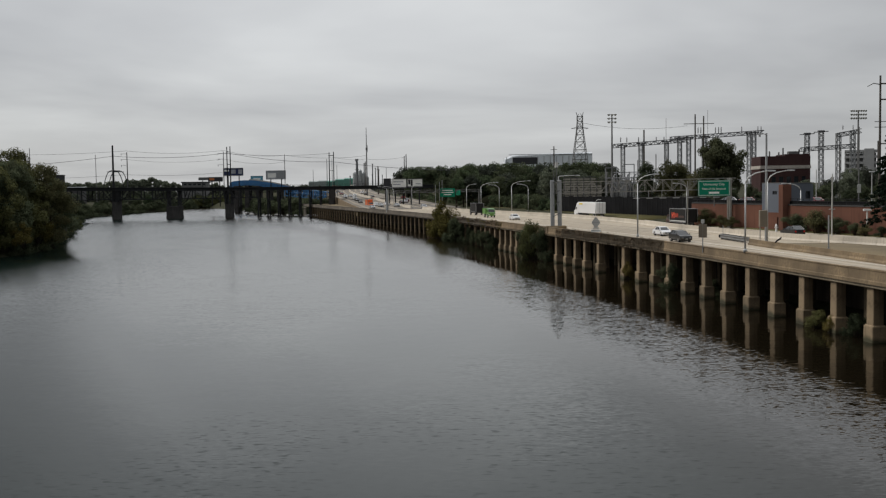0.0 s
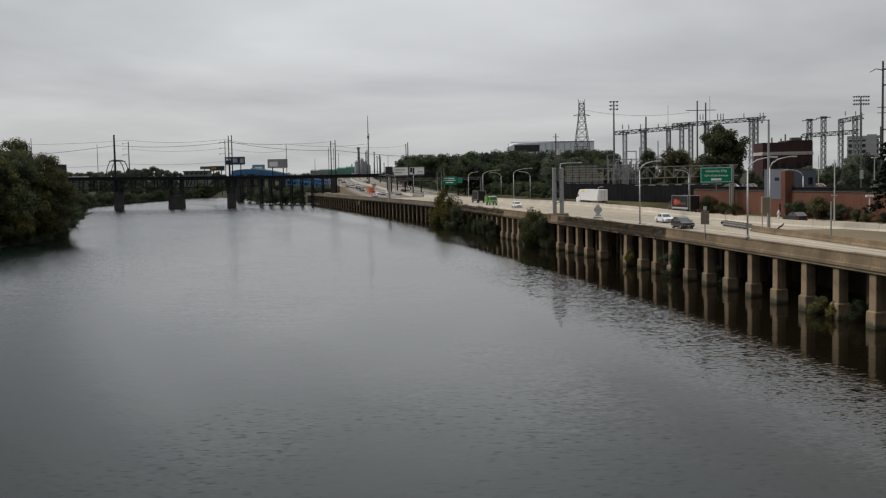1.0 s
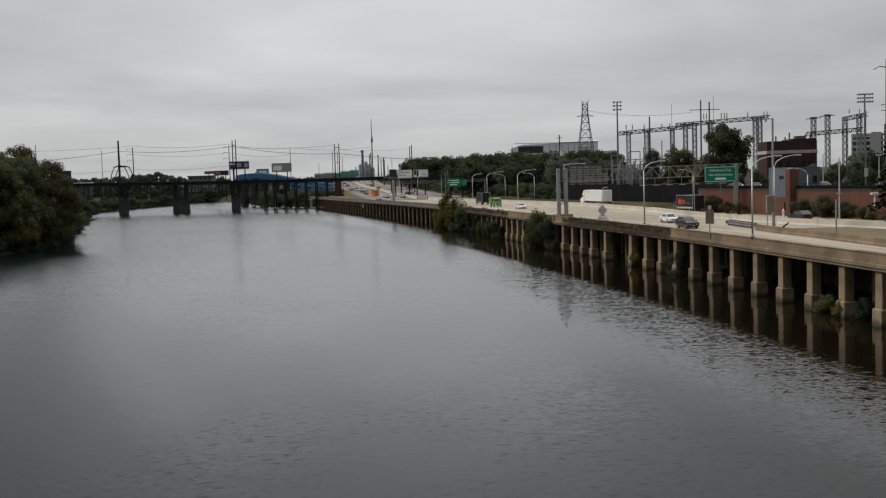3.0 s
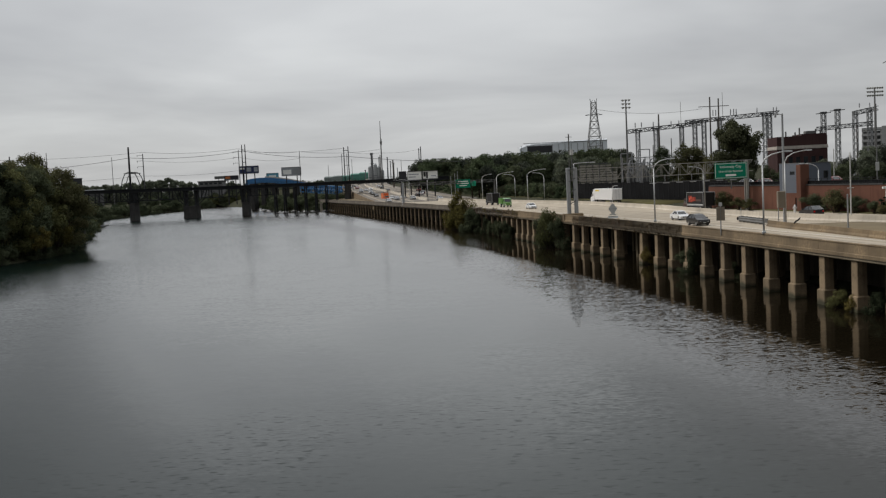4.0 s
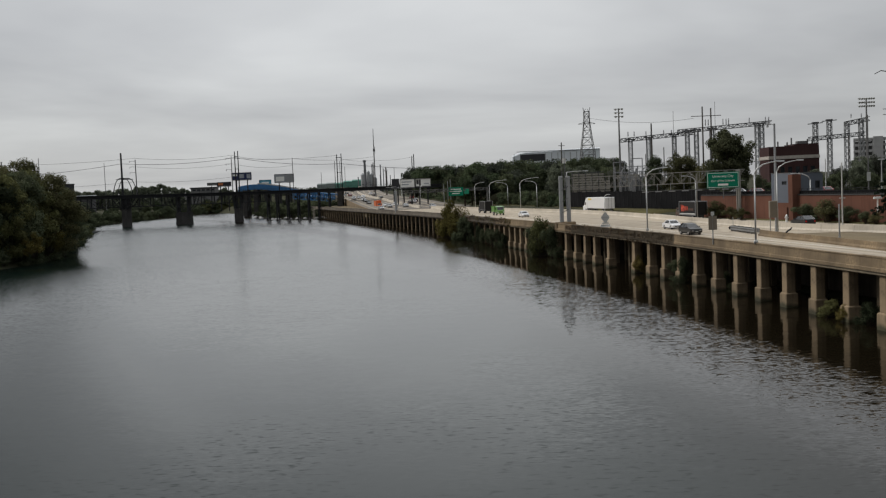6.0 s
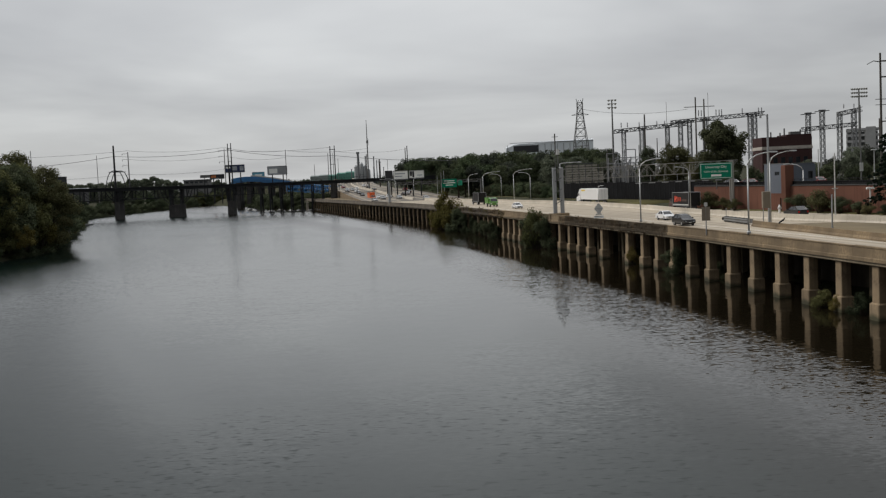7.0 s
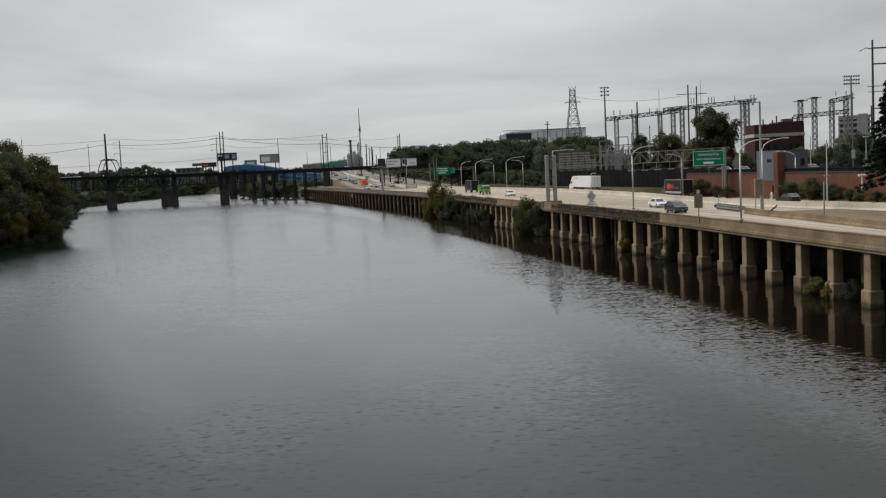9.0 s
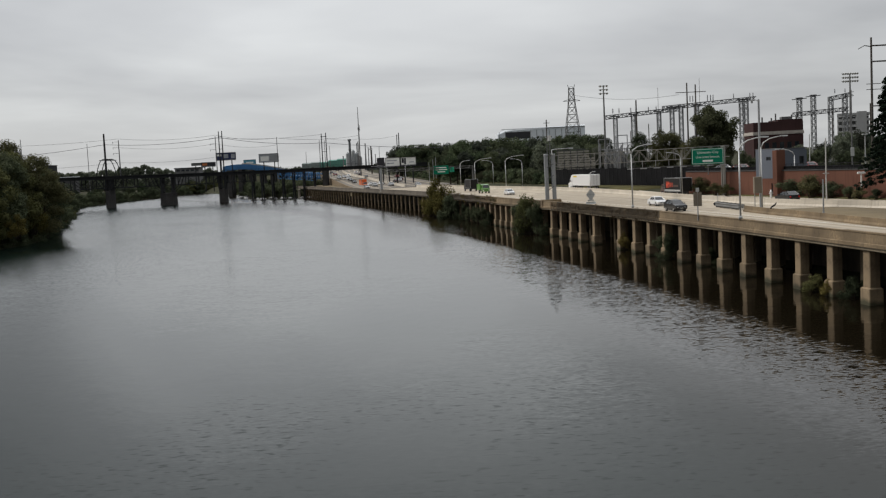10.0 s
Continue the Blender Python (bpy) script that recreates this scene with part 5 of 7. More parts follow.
for i in range(22):
    r = rnd.uniform(0.6, 1.5)
    ob = new("boulder", ROCKS[(i * 5) % 6])
    ob.matrix_basis = Matrix.Translation((-66 - 1.75 * i + rnd.uniform(-0.8, 0.8), 559 + rnd.uniform(0, 6) + 0.9 * i, 0.1)) @ Matrix.Rotation(i * 1.7, 4, "Z") @ Matrix.Diagonal((r * 1.5, r, r, 1))
    tagged(ob, "rough boulder below the railway trestle", "boulder", "shore rubble")


# ---- billboards ----
def billboard(x0, x1, y, z0, z1, face, label, ground_z, marks=()):
    ob = thing("billboard", label, "billboard", pose((x0 + x1) / 2, y, 0))
    w = (x1 - x0) / 2
    part("panel", Geo().box(-w, 0, z0, w, 0.35, z1, 0.05), face, ob)
    part("frame", Geo().bar((-w, -0.05, z0), (w, -0.05, z0), 0.25).bar((-w, -0.05, z1), (w, -0.05, z1), 0.2).bar((-w, -0.05, z0), (-w, -0.05, z1), 0.2).bar((w, -0.05, z0), (w, -0.05, z1), 0.2), M_GALVD, ob)
    part("catwalk", Geo().box(-w, -0.9, z0 - 0.35, w, 0.3, z0 - 0.2), M_GALVD, ob)
    for s in (-0.55, 0.55):
        part("post", Geo().tube((w * s, 0.7, ground_z), (w * s, 0.7, z1 - 0.3), 0.3, n=8), M_STEEL, ob)
        part("strut", Geo().bar((w * s, 0.7, z0 + 0.5), (w * s, 0.2, z0 + 0.5), 0.15), M_STEEL, ob)
    for a, b, c, d, mat in marks:
        part("marking", Geo().box(-w + 2 * w * a, -0.02, z0 + (z1 - z0) * b, -w + 2 * w * c, 0.0 - 0.004, z0 + (z1 - z0) * d), mat, ob, "plain printed patch")
    return ob


M_BBNAVY = material("navy_poster", (0.02, 0.03, 0.09), 0.5, vary=0.2, fine=2, bump=0)
M_BBGREY = material("pale_grey_poster", (0.38, 0.40, 0.43), 0.6, vary=0.3, scale=1.5, fine=2, bump=0)
M_BBWHITE = material("white_poster", (0.88, 0.88, 0.84), 0.6, vary=0.1, fine=2, bump=0)
M_BBTEAL = material("teal_poster", (0.12, 0.36, 0.48), 0.6, vary=0.2, fine=2, bump=0)
M_BBORANGE = material("orange_poster", (0.5, 0.16, 0.05), 0.6, vary=0.2, fine=2, bump=0)
M_BBDARK = material("dark_poster", (0.03, 0.03, 0.035), 0.6, vary=0.2, fine=2, bump=0)
billboard(-125.3, -114.0, 600, 22.9, 27.0, M_BBNAVY, "navy blue billboard with pale marks", 5, [(0.35, 0.25, 0.62, 0.8, M_BBGREY), (0.76, 0.2, 0.95, 0.8, M_BBGREY), (0.05, 0.55, 0.28, 0.8, M_BBWHITE)])
billboard(-138.5, -130.0, 620, 19.9, 22.3, M_BBDARK, "small dark billboard with an orange patch", 5, [(0.08, 0.25, 0.42, 0.8, M_BBORANGE)])
billboard(-131.7, -123.4, 720, 20.4, 24.0, M_BBTEAL, "teal billboard above the blue bridge", 5, [(0.2, 0.3, 0.8, 0.6, M_BBWHITE)])
billboard(-104.3, -92.8, 620, 20.8, 25.6, M_BBGREY, "pale grey billboard on posts", 5, [(0.08, 0.15, 0.5, 0.7, M_BBWHITE), (0.55, 0.1, 0.95, 0.9, M_GALV)])
billboard(-23.4, -16.8, 480, 14.5, 18.4, M_BBWHITE, "white billboard by the expressway", 6, [(0.1, 0.6, 0.8, 0.72, M_BBGREY), (0.1, 0.3, 0.6, 0.42, M_BBGREY)])
billboard(-16.2, -9.4, 478, 14.8, 18.3, M_BBWHITE, "white billboard with a dark printed shape", 6, [(0.05, 0.3, 0.2, 0.9, M_BBDARK), (0.22, 0.1, 0.34, 0.9, M_BBDARK), (0.55, 0.3, 0.88, 0.42, M_BBGREY)])
billboard(-27.2, -23.9, 481, 14.4, 18.6, M_BBDARK, "back of a dark billboard", 6)
billboard(-200, -186, 860, 23.4, 25.4, M_GALVD, "far dull grey board above the woods", 5)


# ---- street lamps ----
def lamp_meshes(h, reach, double=False):
    pole = Geo().tube((0, 0, 0), (0, 0, h * 0.86), 0.115, 0.075, 10).box(-0.2, -0.2, 0, 0.2, 0.2, 0.35, 0.04)
    arms = []
    for s in ((1, -1) if double else (1,)):
        pts = [(0, 0, h * 0.85), (s * 0.12 * reach, 0, h * 0.92), (s * 0.38 * reach, 0, h * 0.968), (s * 0.7 * reach, 0, h * 0.99), (s * reach, 0, h)]
        head = Geo().sweep([[(s * (reach - 0.35), -0.08, h - 0.05), (s * (reach - 0.35), 0.08, h - 0.05), (s * (reach - 0.35), 0.08, h + 0.08), (s * (reach - 0.35), -0.08, h + 0.08)],
                            [(s * (reach + 0.05), -0.17, h - 0.10), (s * (reach + 0.05), 0.17, h - 0.10), (s * (reach + 0.05), 0.14, h + 0.10), (s * (reach + 0.05), -0.14, h + 0.10)],
                            [(s * (reach + 0.6), -0.12, h - 0.08), (s * (reach + 0.6), 0.12, h - 0.08), (s * (reach + 0.6), 0.08, h + 0.06), (s * (reach + 0.6), -0.08, h + 0.06)]])
        arms.append((Geo().path(pts, [0.085, 0.08, 0.07, 0.06, 0.05], 8), head))
    return pole, arms


def street_lamp(x, y, z, top, reach, ang, label="grey metal street lamp with curved arm", double=False):
    ob = thing("street_lamp", label, "street lamp", Matrix.Translation((x, y, z)) @ Matrix.Rotation(radians(ang), 4, "Z"), "expressway lamps")
    pole, arms = lamp_meshes(top - z, reach, double)
    part("pole", pole, M_LAMP, ob, smooth=True)
    for a, hd in arms:
        arm = part("arm", a, M_LAMP, ob, smooth=True)
        part("lamp_head", hd, M_LAMP, arm)
    return ob


street_lamp(33.25, 115.6, 6.4, 15.35, 2.6, -8)
street_lamp(28.4, 153.5, 6.4, 15.55, 2.5, -8)
street_lamp(44.2, 143.2, 5.6, 15.7, 3.0, -5)
street_lamp(59.9, 176, 6.2, 13.9, 2.6, 178, "slim grey street lamp before the brick wall")
street_lamp(20.9, 321, 5.6, 15.8, 5.2, -10)
street_lamp(12.9, 359, 5.6, 15.6, 5.4, -10)
street_lamp(8.4, 380, 5.6, 15.2, 3.0, -10)
street_lamp(27.9, 345, 5.6, 14.9, 3.2, 175)
street_lamp(20.5, 385, 5.6, 14.9, 3.4, 175)
street_lamp(-22.3, 470, 6, 15.0, 4.0, 170)
street_lamp(-28.0, 520, 6.5, 15.0, 4.0, 170)
street_lamp(-13.5, 450, 6, 15.4, 4.0, -10)
street_lamp(38.0, 262, 6.0, 10.5, 0.8, -10, "short grey roadside lamp")
street_lamp(55.6, 240, 6.0, 14.3, 2.6, 175, "slim grey street lamp by the screen fence")
ob = thing("tall_pole", "tall grey steel pole with a camera arm", "pole", pose(44.25, 143.9, 5.6))
part("pole", Geo().tube((0, 0, 0), (0, 0, 15.2), 0.2, 0.13, 10), M_GALV, ob)
part("camera_arm", Geo().bar((0, 0, 15.0), (-0.9, 0, 15.3), 0.08).box(-1.05, -0.12, 14.7, -0.8, 0.12, 15.2, 0.03), M_GALV, ob)
ob = thing("roadside_cabinet", "grey metal equipment cabinet on posts", "cabinet", pose(43.55, 143.0, 5.6))
part("box", Geo().box(-0.52, -0.3, 2.45, 0.52, 0.3, 4.7, 0.06), M_BROWNS, ob)
for s in (-0.4, 0.4):
    part("post", Geo().tube((s, 0, 0), (s, 0, 2.46), 0.06), M_GALV, ob)
ob = thing("slim_pole", "slim white pole with a short crossbar before the brick wall", "pole", pose(57.5, 155.3, 5.7))
part("pole", Geo().tube((0, 0, -0.1), (0, 0, 9.5), 0.11, 0.08, 10), M_GREYS, ob)
part("crossbar", Geo().bar((-0.45, 0, 4.3), (0.45, 0, 4.3), 0.12), M_GREYS, ob)
ob = thing("slim_pole", "slim white lamp pole in the car park above the wall", "pole", pose(71.0, 200, 8.9))
part("pole", Geo().tube((0, 0, -0.3), (0, 0, 7.5), 0.1, 0.08, 10), M_GREYS, ob)
ob = thing("sign_pole", "tall grey pole with a small sign above the wall", "pole", pose(79.1, 200, 8.9))
part("pole", Geo().tube((0, 0, -0.3), (0, 0, 15.5), 0.13, 0.09, 10), M_GALVD, ob)
part("panel", Geo().box(-0.35, -0.19, 3.0, 0.35, -0.14, 4.6, 0.02), M_GREYS, ob)
ob = thing("line_pole", "dark line pole with a short crossarm in the woods", "utility pole", pose(48.1, 455, 6.2))
part("pole", Geo().tube((0, 0, -0.1), (0, 0, 25.0), 0.32, 0.24, 8), M_WOODP, ob)
part("crossarm", Geo().bar((-1.4, 0, 23.6), (1.4, 0, 23.6), 0.2), M_WOODP, ob)
ob = thing("marker_post", "thin weathered pale post on the verge", "post", pose(45.6, 124.2, 5.8))
part("post", Geo().tube((0, 0, 0), (0, 0, 4.3), 0.10, 0.09), M_GALV, ob)
part("collar", Geo().tube((0, 0, 0), (0, 0, 0.5), 0.16, 0.13), M_GALV, ob)
ob = thing("road_sign", "back of a brown double sign on a parapet post", "road sign", pose(31.47, 127.4, 6.4, 0, 0, -12))
part("post", Geo().tube((0, 0, -0.7), (0, 0, 3.2), 0.07), M_GALV, ob)
for s in (-0.26, 0.26):
    part("panel", Geo().box(s - 0.24, -0.12, 1.1, s + 0.24, -0.075, 2.75, 0.01), M_BROWNS, ob)
part("top_plate", Geo().box(-0.2, -0.11, 2.85, 0.2, -0.07, 3.3, 0.03), M_GREYS, ob)
ob = thing("warning_sign", "back of a pale diamond road sign on a stand", "road sign", pose(24.75, 170.5, 6.4, 0, 0, -10) @ Matrix.Diagonal((0.68, 0.68, 0.78, 1)))
part("panel", Geo().sweep([[(-1.0, y, 1.95), (-0.16, y, 0.95), (0.16, y, 0.95), (1.0, y, 1.95), (1.0, y, 2.2), (0.16, y, 3.15), (-0.16, y, 3.15), (-1.0, y, 2.2)] for y in (-0.04, 0.0)]), M_GREYS, ob)
part("stiffener", Geo().bar((-0.8, -0.06, 2.08), (0.8, -0.06, 2.08), 0.08), M_GALV, ob)
part("lower_panel", Geo().box(-1.15, 0.0, 0.1, 1.15, 0.04, 0.62, 0.02), M_WHITE, ob)
for s in (-0.5, 0.5):
    part("leg", Geo().bar((s, 0.04, 0), (s * 0.5, 0.04, 2.6), 0.07), M_GALV, ob)
part("cross_bar", Geo().bar((-0.8, 0.05, 0.9), (0.8, 0.05, 0.9), 0.12, 0.25), M_GREYS, ob)
part("base_rail", Geo().bar((-1.1, 0.05, 0.45), (1.1, 0.05, 0.45), 0.1, 0.2), M_GREYS, ob)


# ---- sign gantry over the expressway ----
gan = thing("sign_gantry", "galvanised box-truss sign gantry across the expressway", "sign gantry")
part("truss", truss_box(Geo(), (21.2, 196.5, 14.7), (54.4, 195.3, 15.05), 1.5, 2.05, 20, 0.12, 0.06), M_TRUSSM, gan)
part("walkway_rail", Geo().bar((35.5, 195.7, 11.6), (53.2, 195.0, 11.75), 0.07, 0.12), M_GALVD, gan)
for k in range(8):
    part("light_bracket", Geo().bar((35.8 + k * 2.45, 195.75 - k * 0.095, 13.0), (35.8 + k * 2.45, 195.75 - k * 0.095, 11.5), 0.07).bar((35.3 + k * 2.45, 195.2 - k * 0.095, 11.52), (36.5 + k * 2.45, 195.2 - k * 0.095, 11.52), 0.14, 0.16), M_GALV, gan)
for dx in (0, 1.35):
    part("post", Geo().box(20.05 + dx, 196.0, 6.4, 20.75 + dx, 196.9, 15.1, 0.08), M_GALV, gan, "broad pale steel post")
for z in (8.3, 10.4, 12.5, 14.6):
    part("batten", Geo().bar((20.5, 196.0, z), (21.7, 196.0, z + 0.7), 0.12), M_GALVD, gan)
for dy in (0, 1.3):
    part("post", Geo().box(53.0, 194.6 + dy, 5.6, 53.45, 194.95 + dy, 15.0, 0.05), M_TRUSSM, gan, "broad weathered grey post")
part("post", Geo().tube((45.6, 196.0, 5.6), (45.6, 196.0, 14.6), 0.09, n=10), M_TRUSSM, gan, "slim middle post")
part("plinth", Geo().box(19.2, 195.2, 5.4, 22.9, 197.6, 6.6, 0.1), M_CONC, gan)
part("mast", Geo().tube((21.2, 196.4, 15.1), (21.2, 196.4, 17.6), 0.09).tube((20.7, 196.4, 15.1), (20.7, 196.4, 17.0), 0.07), M_GALVD, gan)
part("camera_dome", Geo().tube((21.2, 196.4, 17.5), (21.2, 196.4, 18.5), 0.36, 0.30, 10), M_GREYS, gan)
street_lamp(21.5, 196.0, 14.8, 15.95, 3.4, -4, "low curved lamp arm on the gantry post")

ob = thing("highway_sign", "green highway direction sign with white lettering", "highway sign", pose(50.15, 194.6, 13.2, 0, 0, -2))
part("panel", Geo().box(-2.95, -0.08, -1.45, 2.95, 0, 1.45, 0.03), M_GREEN, ob)
border = Geo()
for a, b in (((-2.8, -1.3), (2.8, -1.3)), ((2.8, -1.3), (2.8, 1.3)), ((2.8, 1.3), (-2.8, 1.3)), ((-2.8, 1.3), (-2.8, -1.3))):
    border.bar((a[0], -0.086, a[1]), (b[0], -0.086, b[1]), 0.012, 0.07) if a[1] == b[1] else border.bar((a[0], -0.086, a[1]), (b[0], -0.086, b[1]), 0.07, 0.012)
part("border", border, M_WHITE, ob)
for s in (-2.4, -0.8, 0.8, 2.4):
    part("bracket", Geo().bar((s, 0.1, -1.6), (s, 0.1, 1.75), 0.1), M_GALVD, ob)


def lettering(text, size, x, z, y, parent, mat):
    cu = bpy.data.curves.new("lettering", "FONT")
    cu.body, cu.size, cu.align_x, cu.extrude = text, size, "CENTER", 0.006
    tmp = bpy.data.objects.new("tmp_text", cu)
    scene.collection.objects.link(tmp)
    me = bpy.data.meshes.new_from_object(tmp.evaluated_get(bpy.context.evaluated_depsgraph_get()))
    bpy.data.objects.remove(tmp)
    me.materials.clear()
    me.materials.append(mat)
    return part("lettering", me, None, parent, at=Matrix.Translation((x, y, z)) @ Matrix.Rotation(radians(90), 4, "X"))


lettering("University City", 0.64, 0, 0.52, -0.09, ob, M_WHITE)
lettering("Univ of the Sciences", 0.53, 0, -0.28, -0.09, ob, M_WHITE)
part("text_bar", Geo().box(-0.95, -0.09, -1.02, 0.95, -0.084, -0.66), M_WHITE, ob)
part("lower_post", Geo().bar((0.1, 0.2, -1.5), (0.1, 0.2, -3.4), 0.16), M_GALVD, ob)

gan2 = thing("sign_gantry", "distant slim sign gantry over the expressway", "sign gantry")
part("post", Geo().tube((-20.0, 375, 5.5), (-20.0, 375, 13.4), 0.48, 0.4, 10), M_GALV, gan2)
part("truss", truss_box(Geo(), (-20.2, 375, 13.3), (13.5, 398, 13.3), 0.9, 0.9, 18, 0.16, 0.1), M_GALVD, gan2)
part("post", Geo().tube((13.5, 398, 5.6), (13.5, 398, 13.4), 0.3, n=8), M_GALVD, gan2)
ob = thing("highway_sign", "green highway sign on the distant gantry", "highway sign", pose(1.55, 389.3, 12.2, 0, 0, -4))
part("panel", Geo().box(-2.75, -0.08, -1.55, 2.75, 0, 1.55, 0.03), M_GREEN, ob)
for z, w in ((0.85, 1.9), (0.1, 2.2), (-0.7, 1.4)):
    part("text_bar", Geo().box(-w, -0.09, z - 0.14, w, -0.084, z + 0.14), M_WHITE, ob)
ob = thing("highway_sign", "green highway sign edge beside the gantry", "highway sign", pose(5.6, 392.0, 12.1, 0, 0, -60))
part("panel", Geo().box(-1.6, -0.08, -0.9, 1.6, 0, 0.9, 0.03), M_GREEN, ob)
for x in (-2.9, -1.4, -0.4):
    catenary_pole(x, 391, 6, 17.2 - abs(x) * 0.7, "slim grey pole beside the gantry", (), 0.12, M_GALV, name="thin_pole")

# ---- retaining wall, screen fence and buildings ----
wall = thing("retaining_wall", "red brick retaining wall with a dark coping", "wall", kind="structure")
WALL = [(86, 84), (78, 108), (70.5, 135), (63.6, 161), (58.8, 178), (54.6, 193), (50.0, 211)]
for (x0, y0), (x1, y1) in zip(WALL, WALL[1:]):
    d = Vector((x1 - x0, y1 - y0, 0)).normalized()
    s = Vector((d.y, -d.x, 0))
    ln = math.hypot(x1 - x0, y1 - y0)
    m = Matrix.Translation((x0, y0, 5.2)) @ Matrix.Rotation(math.atan2(y1 - y0, x1 - x0), 4, "Z")
    part("panel", Geo().box(0, -0.5, 0, ln, 0.0, 4.95), M_BRICK, wall, at=m)
    part("coping", Geo().box(0, -0.6, 4.951, ln, 0.1, 5.15, 0.04), M_ROOF, wall, at=m)
part("return_wall", Geo().box(50.0, 211.0, 5.2, 60.0, 211.5, 10.1), M_BRICK, wall)
rail = thing("wall_railing", "black railing along the top of the wall", "railing")
for (x0, y0), (x1, y1) in zip(WALL, WALL[1:]):
    g = Geo()
    for h in (10.5, 10.9, 11.3):
        g.bar((x0 + 0.3, y0, h), (x1 + 0.3, y1, h), 0.06)
    n = int(math.hypot(x1 - x0, y1 - y0) / 1.5)
    for k in range(n):
        t = k / n
        g.bar((x0 + 0.3 + (x1 - x0) * t, y0 + (y1 - y0) * t, 10.2), (x0 + 0.3 + (x1 - x0) * t, y0 + (y1 - y0) * t, 11.3), 0.06)
    part("rail_section", g, M_STEEL, rail)
    part("mesh_infill", Geo().sweep([[(x0 + 0.36, y0, 10.2), (x0 + 0.36, y0, 10.95), (x0 + 0.40, y0, 10.95), (x0 + 0.40, y0, 10.2)], [(x1 + 0.36, y1, 10.2), (x1 + 0.36, y1, 10.95), (x1 + 0.40, y1, 10.95), (x1 + 0.40, y1, 10.2)]]), M_FENCE, rail, "black mesh infill")
screen = thing("screen_fence", "black screened fence beside the far carriageway", "fence", kind="structure")
FN = [(62.5, 222), (57.0, 244), (53.0, 260), (48.6, 277), (44.5, 293), (40.8, 308), (35, 325)]
for (x0, y0), (x1, y1) in zip(FN, FN[1:]):
    ln = math.hypot(x1 - x0, y1 - y0)
    m = Matrix.Translation((x0, y0, 6.0)) @ Matrix.Rotation(math.atan2(y1 - y0, x1 - x0), 4, "Z")
    for k in range(6):
        part("screen_panel", Geo().box(ln / 6 * k + 0.05, -0.05, 0.3, ln / 6 * (k + 1) - 0.05, 0.02, 4.9 + 0.12 * math.sin(k * 2.3 + x0)), M_FENCE, screen, at=m)
        part("fence_post", Geo().tube((ln / 6 * k, 0.05, 0), (ln / 6 * k, 0.05, 5.2), 0.08), M_STEEL, screen, at=m)


def window_unit(parent, x0, z0, x1, z1, y, frame_mat, name="window"):
    w = part(name, Geo().bar((x0, y - 0.03, z0), (x1, y - 0.03, z0), 0.12).bar((x0, y - 0.03, z1), (x1, y - 0.03, z1), 0.12).bar((x0, y - 0.03, z0), (x0, y - 0.03, z1), 0.12).bar((x1, y - 0.03, z0), (x1, y - 0.03, z1), 0.12), frame_mat, parent)
    part("pane", Geo().box(x0, y - 0.02, z0, x1, y + 0.05, z1), M_WGLASS, w)
    return w


def holed_wall(x0, x1, z0, z1, y0, y1, holes):
    """A wall with rectangular openings that go through it; holes as (x0, z0, x1, z1) in a row."""
    g = Geo()
    xs = x0
    for a, b, c, d in sorted(holes):
        g.box(xs, y0, z0, a, y1, z1)
        g.box(a, y0, z0, c, y1, b)
        g.box(a, y0, d, c, y1, z1)
        xs = c
    g.box(xs, y0, z0, x1, y1, z1)
    return g


bld = thing("pump_house", "blue-grey panelled building with a brick stair tower", "building", Matrix.Translation((56.35, 186.5, 0)) @ Matrix.Rotation(math.atan2(-0.963, 0.27), 4, "Z"))
part("wall_panel", holed_wall(1.0, 6.98, 8.9, 13.95, -0.35, -0.02, [(4.2, 12.0, 5.6, 12.6)]), M_PANEL, bld)
window_unit(bld, 4.2, 12.0, 5.6, 12.6, -0.2, M_TRIM)
part("porch_wall", holed_wall(1.0, 6.98, 5.2, 8.89, -0.34, -0.1, [(5.6, 5.4, 6.7, 8.1)]), M_BRICK, bld)
part("door", Geo().box(5.62, -0.16, 5.4, 6.68, -0.12, 8.1), M_TRIM, bld)
part("stair_tower", Geo().box(7.0, -1.0, 5.2, 8.3, 0.7, 13.7, 0.05), M_BRICK, bld)
wing = Geo()
wing.box(7.6, 0.71, 9.7, 7.9, 3.8, 13.9).box(7.6, 4.55, 9.7, 7.9, 4.9, 13.9).box(7.6, 3.8, 9.7, 7.9, 4.55, 11.3).box(7.6, 3.8, 12.5, 7.9, 4.55, 13.9)
part("side_wall", wing, M_PANEL, bld)
w = part("window", Geo().bar((7.92, 3.8, 11.3), (7.92, 4.55, 11.3), 0.1).bar((7.92, 3.8, 12.5), (7.92, 4.55, 12.5), 0.1).bar((7.92, 3.8, 11.3), (7.92, 3.8, 12.5), 0.1).bar((7.92, 4.55, 11.3), (7.92, 4.55, 12.5), 0.1), M_TRIM, bld)
part("pane", Geo().box(7.7, 3.8, 11.3, 7.75, 4.55, 12.5), M_WGLASS, w)
part("side_wall", Geo().box(1.0, 0.0, 5.2, 1.3, 4.9, 13.7), M_PANEL, bld)
part("back_wall", Geo().box(1.0, 4.91, 9.2, 7.9, 5.2, 13.7), M_PANEL, bld)
part("roof", Geo().box(1.31, 0, 13.3, 7.59, 4.9, 13.5), M_ROOF, bld)
part("roof_edge", Geo().box(7.55, 0.72, 13.901, 8.0, 5.25, 14.02).box(0.95, -0.4, 13.951, 6.98, 0.02, 14.05), M_GALVD, bld)


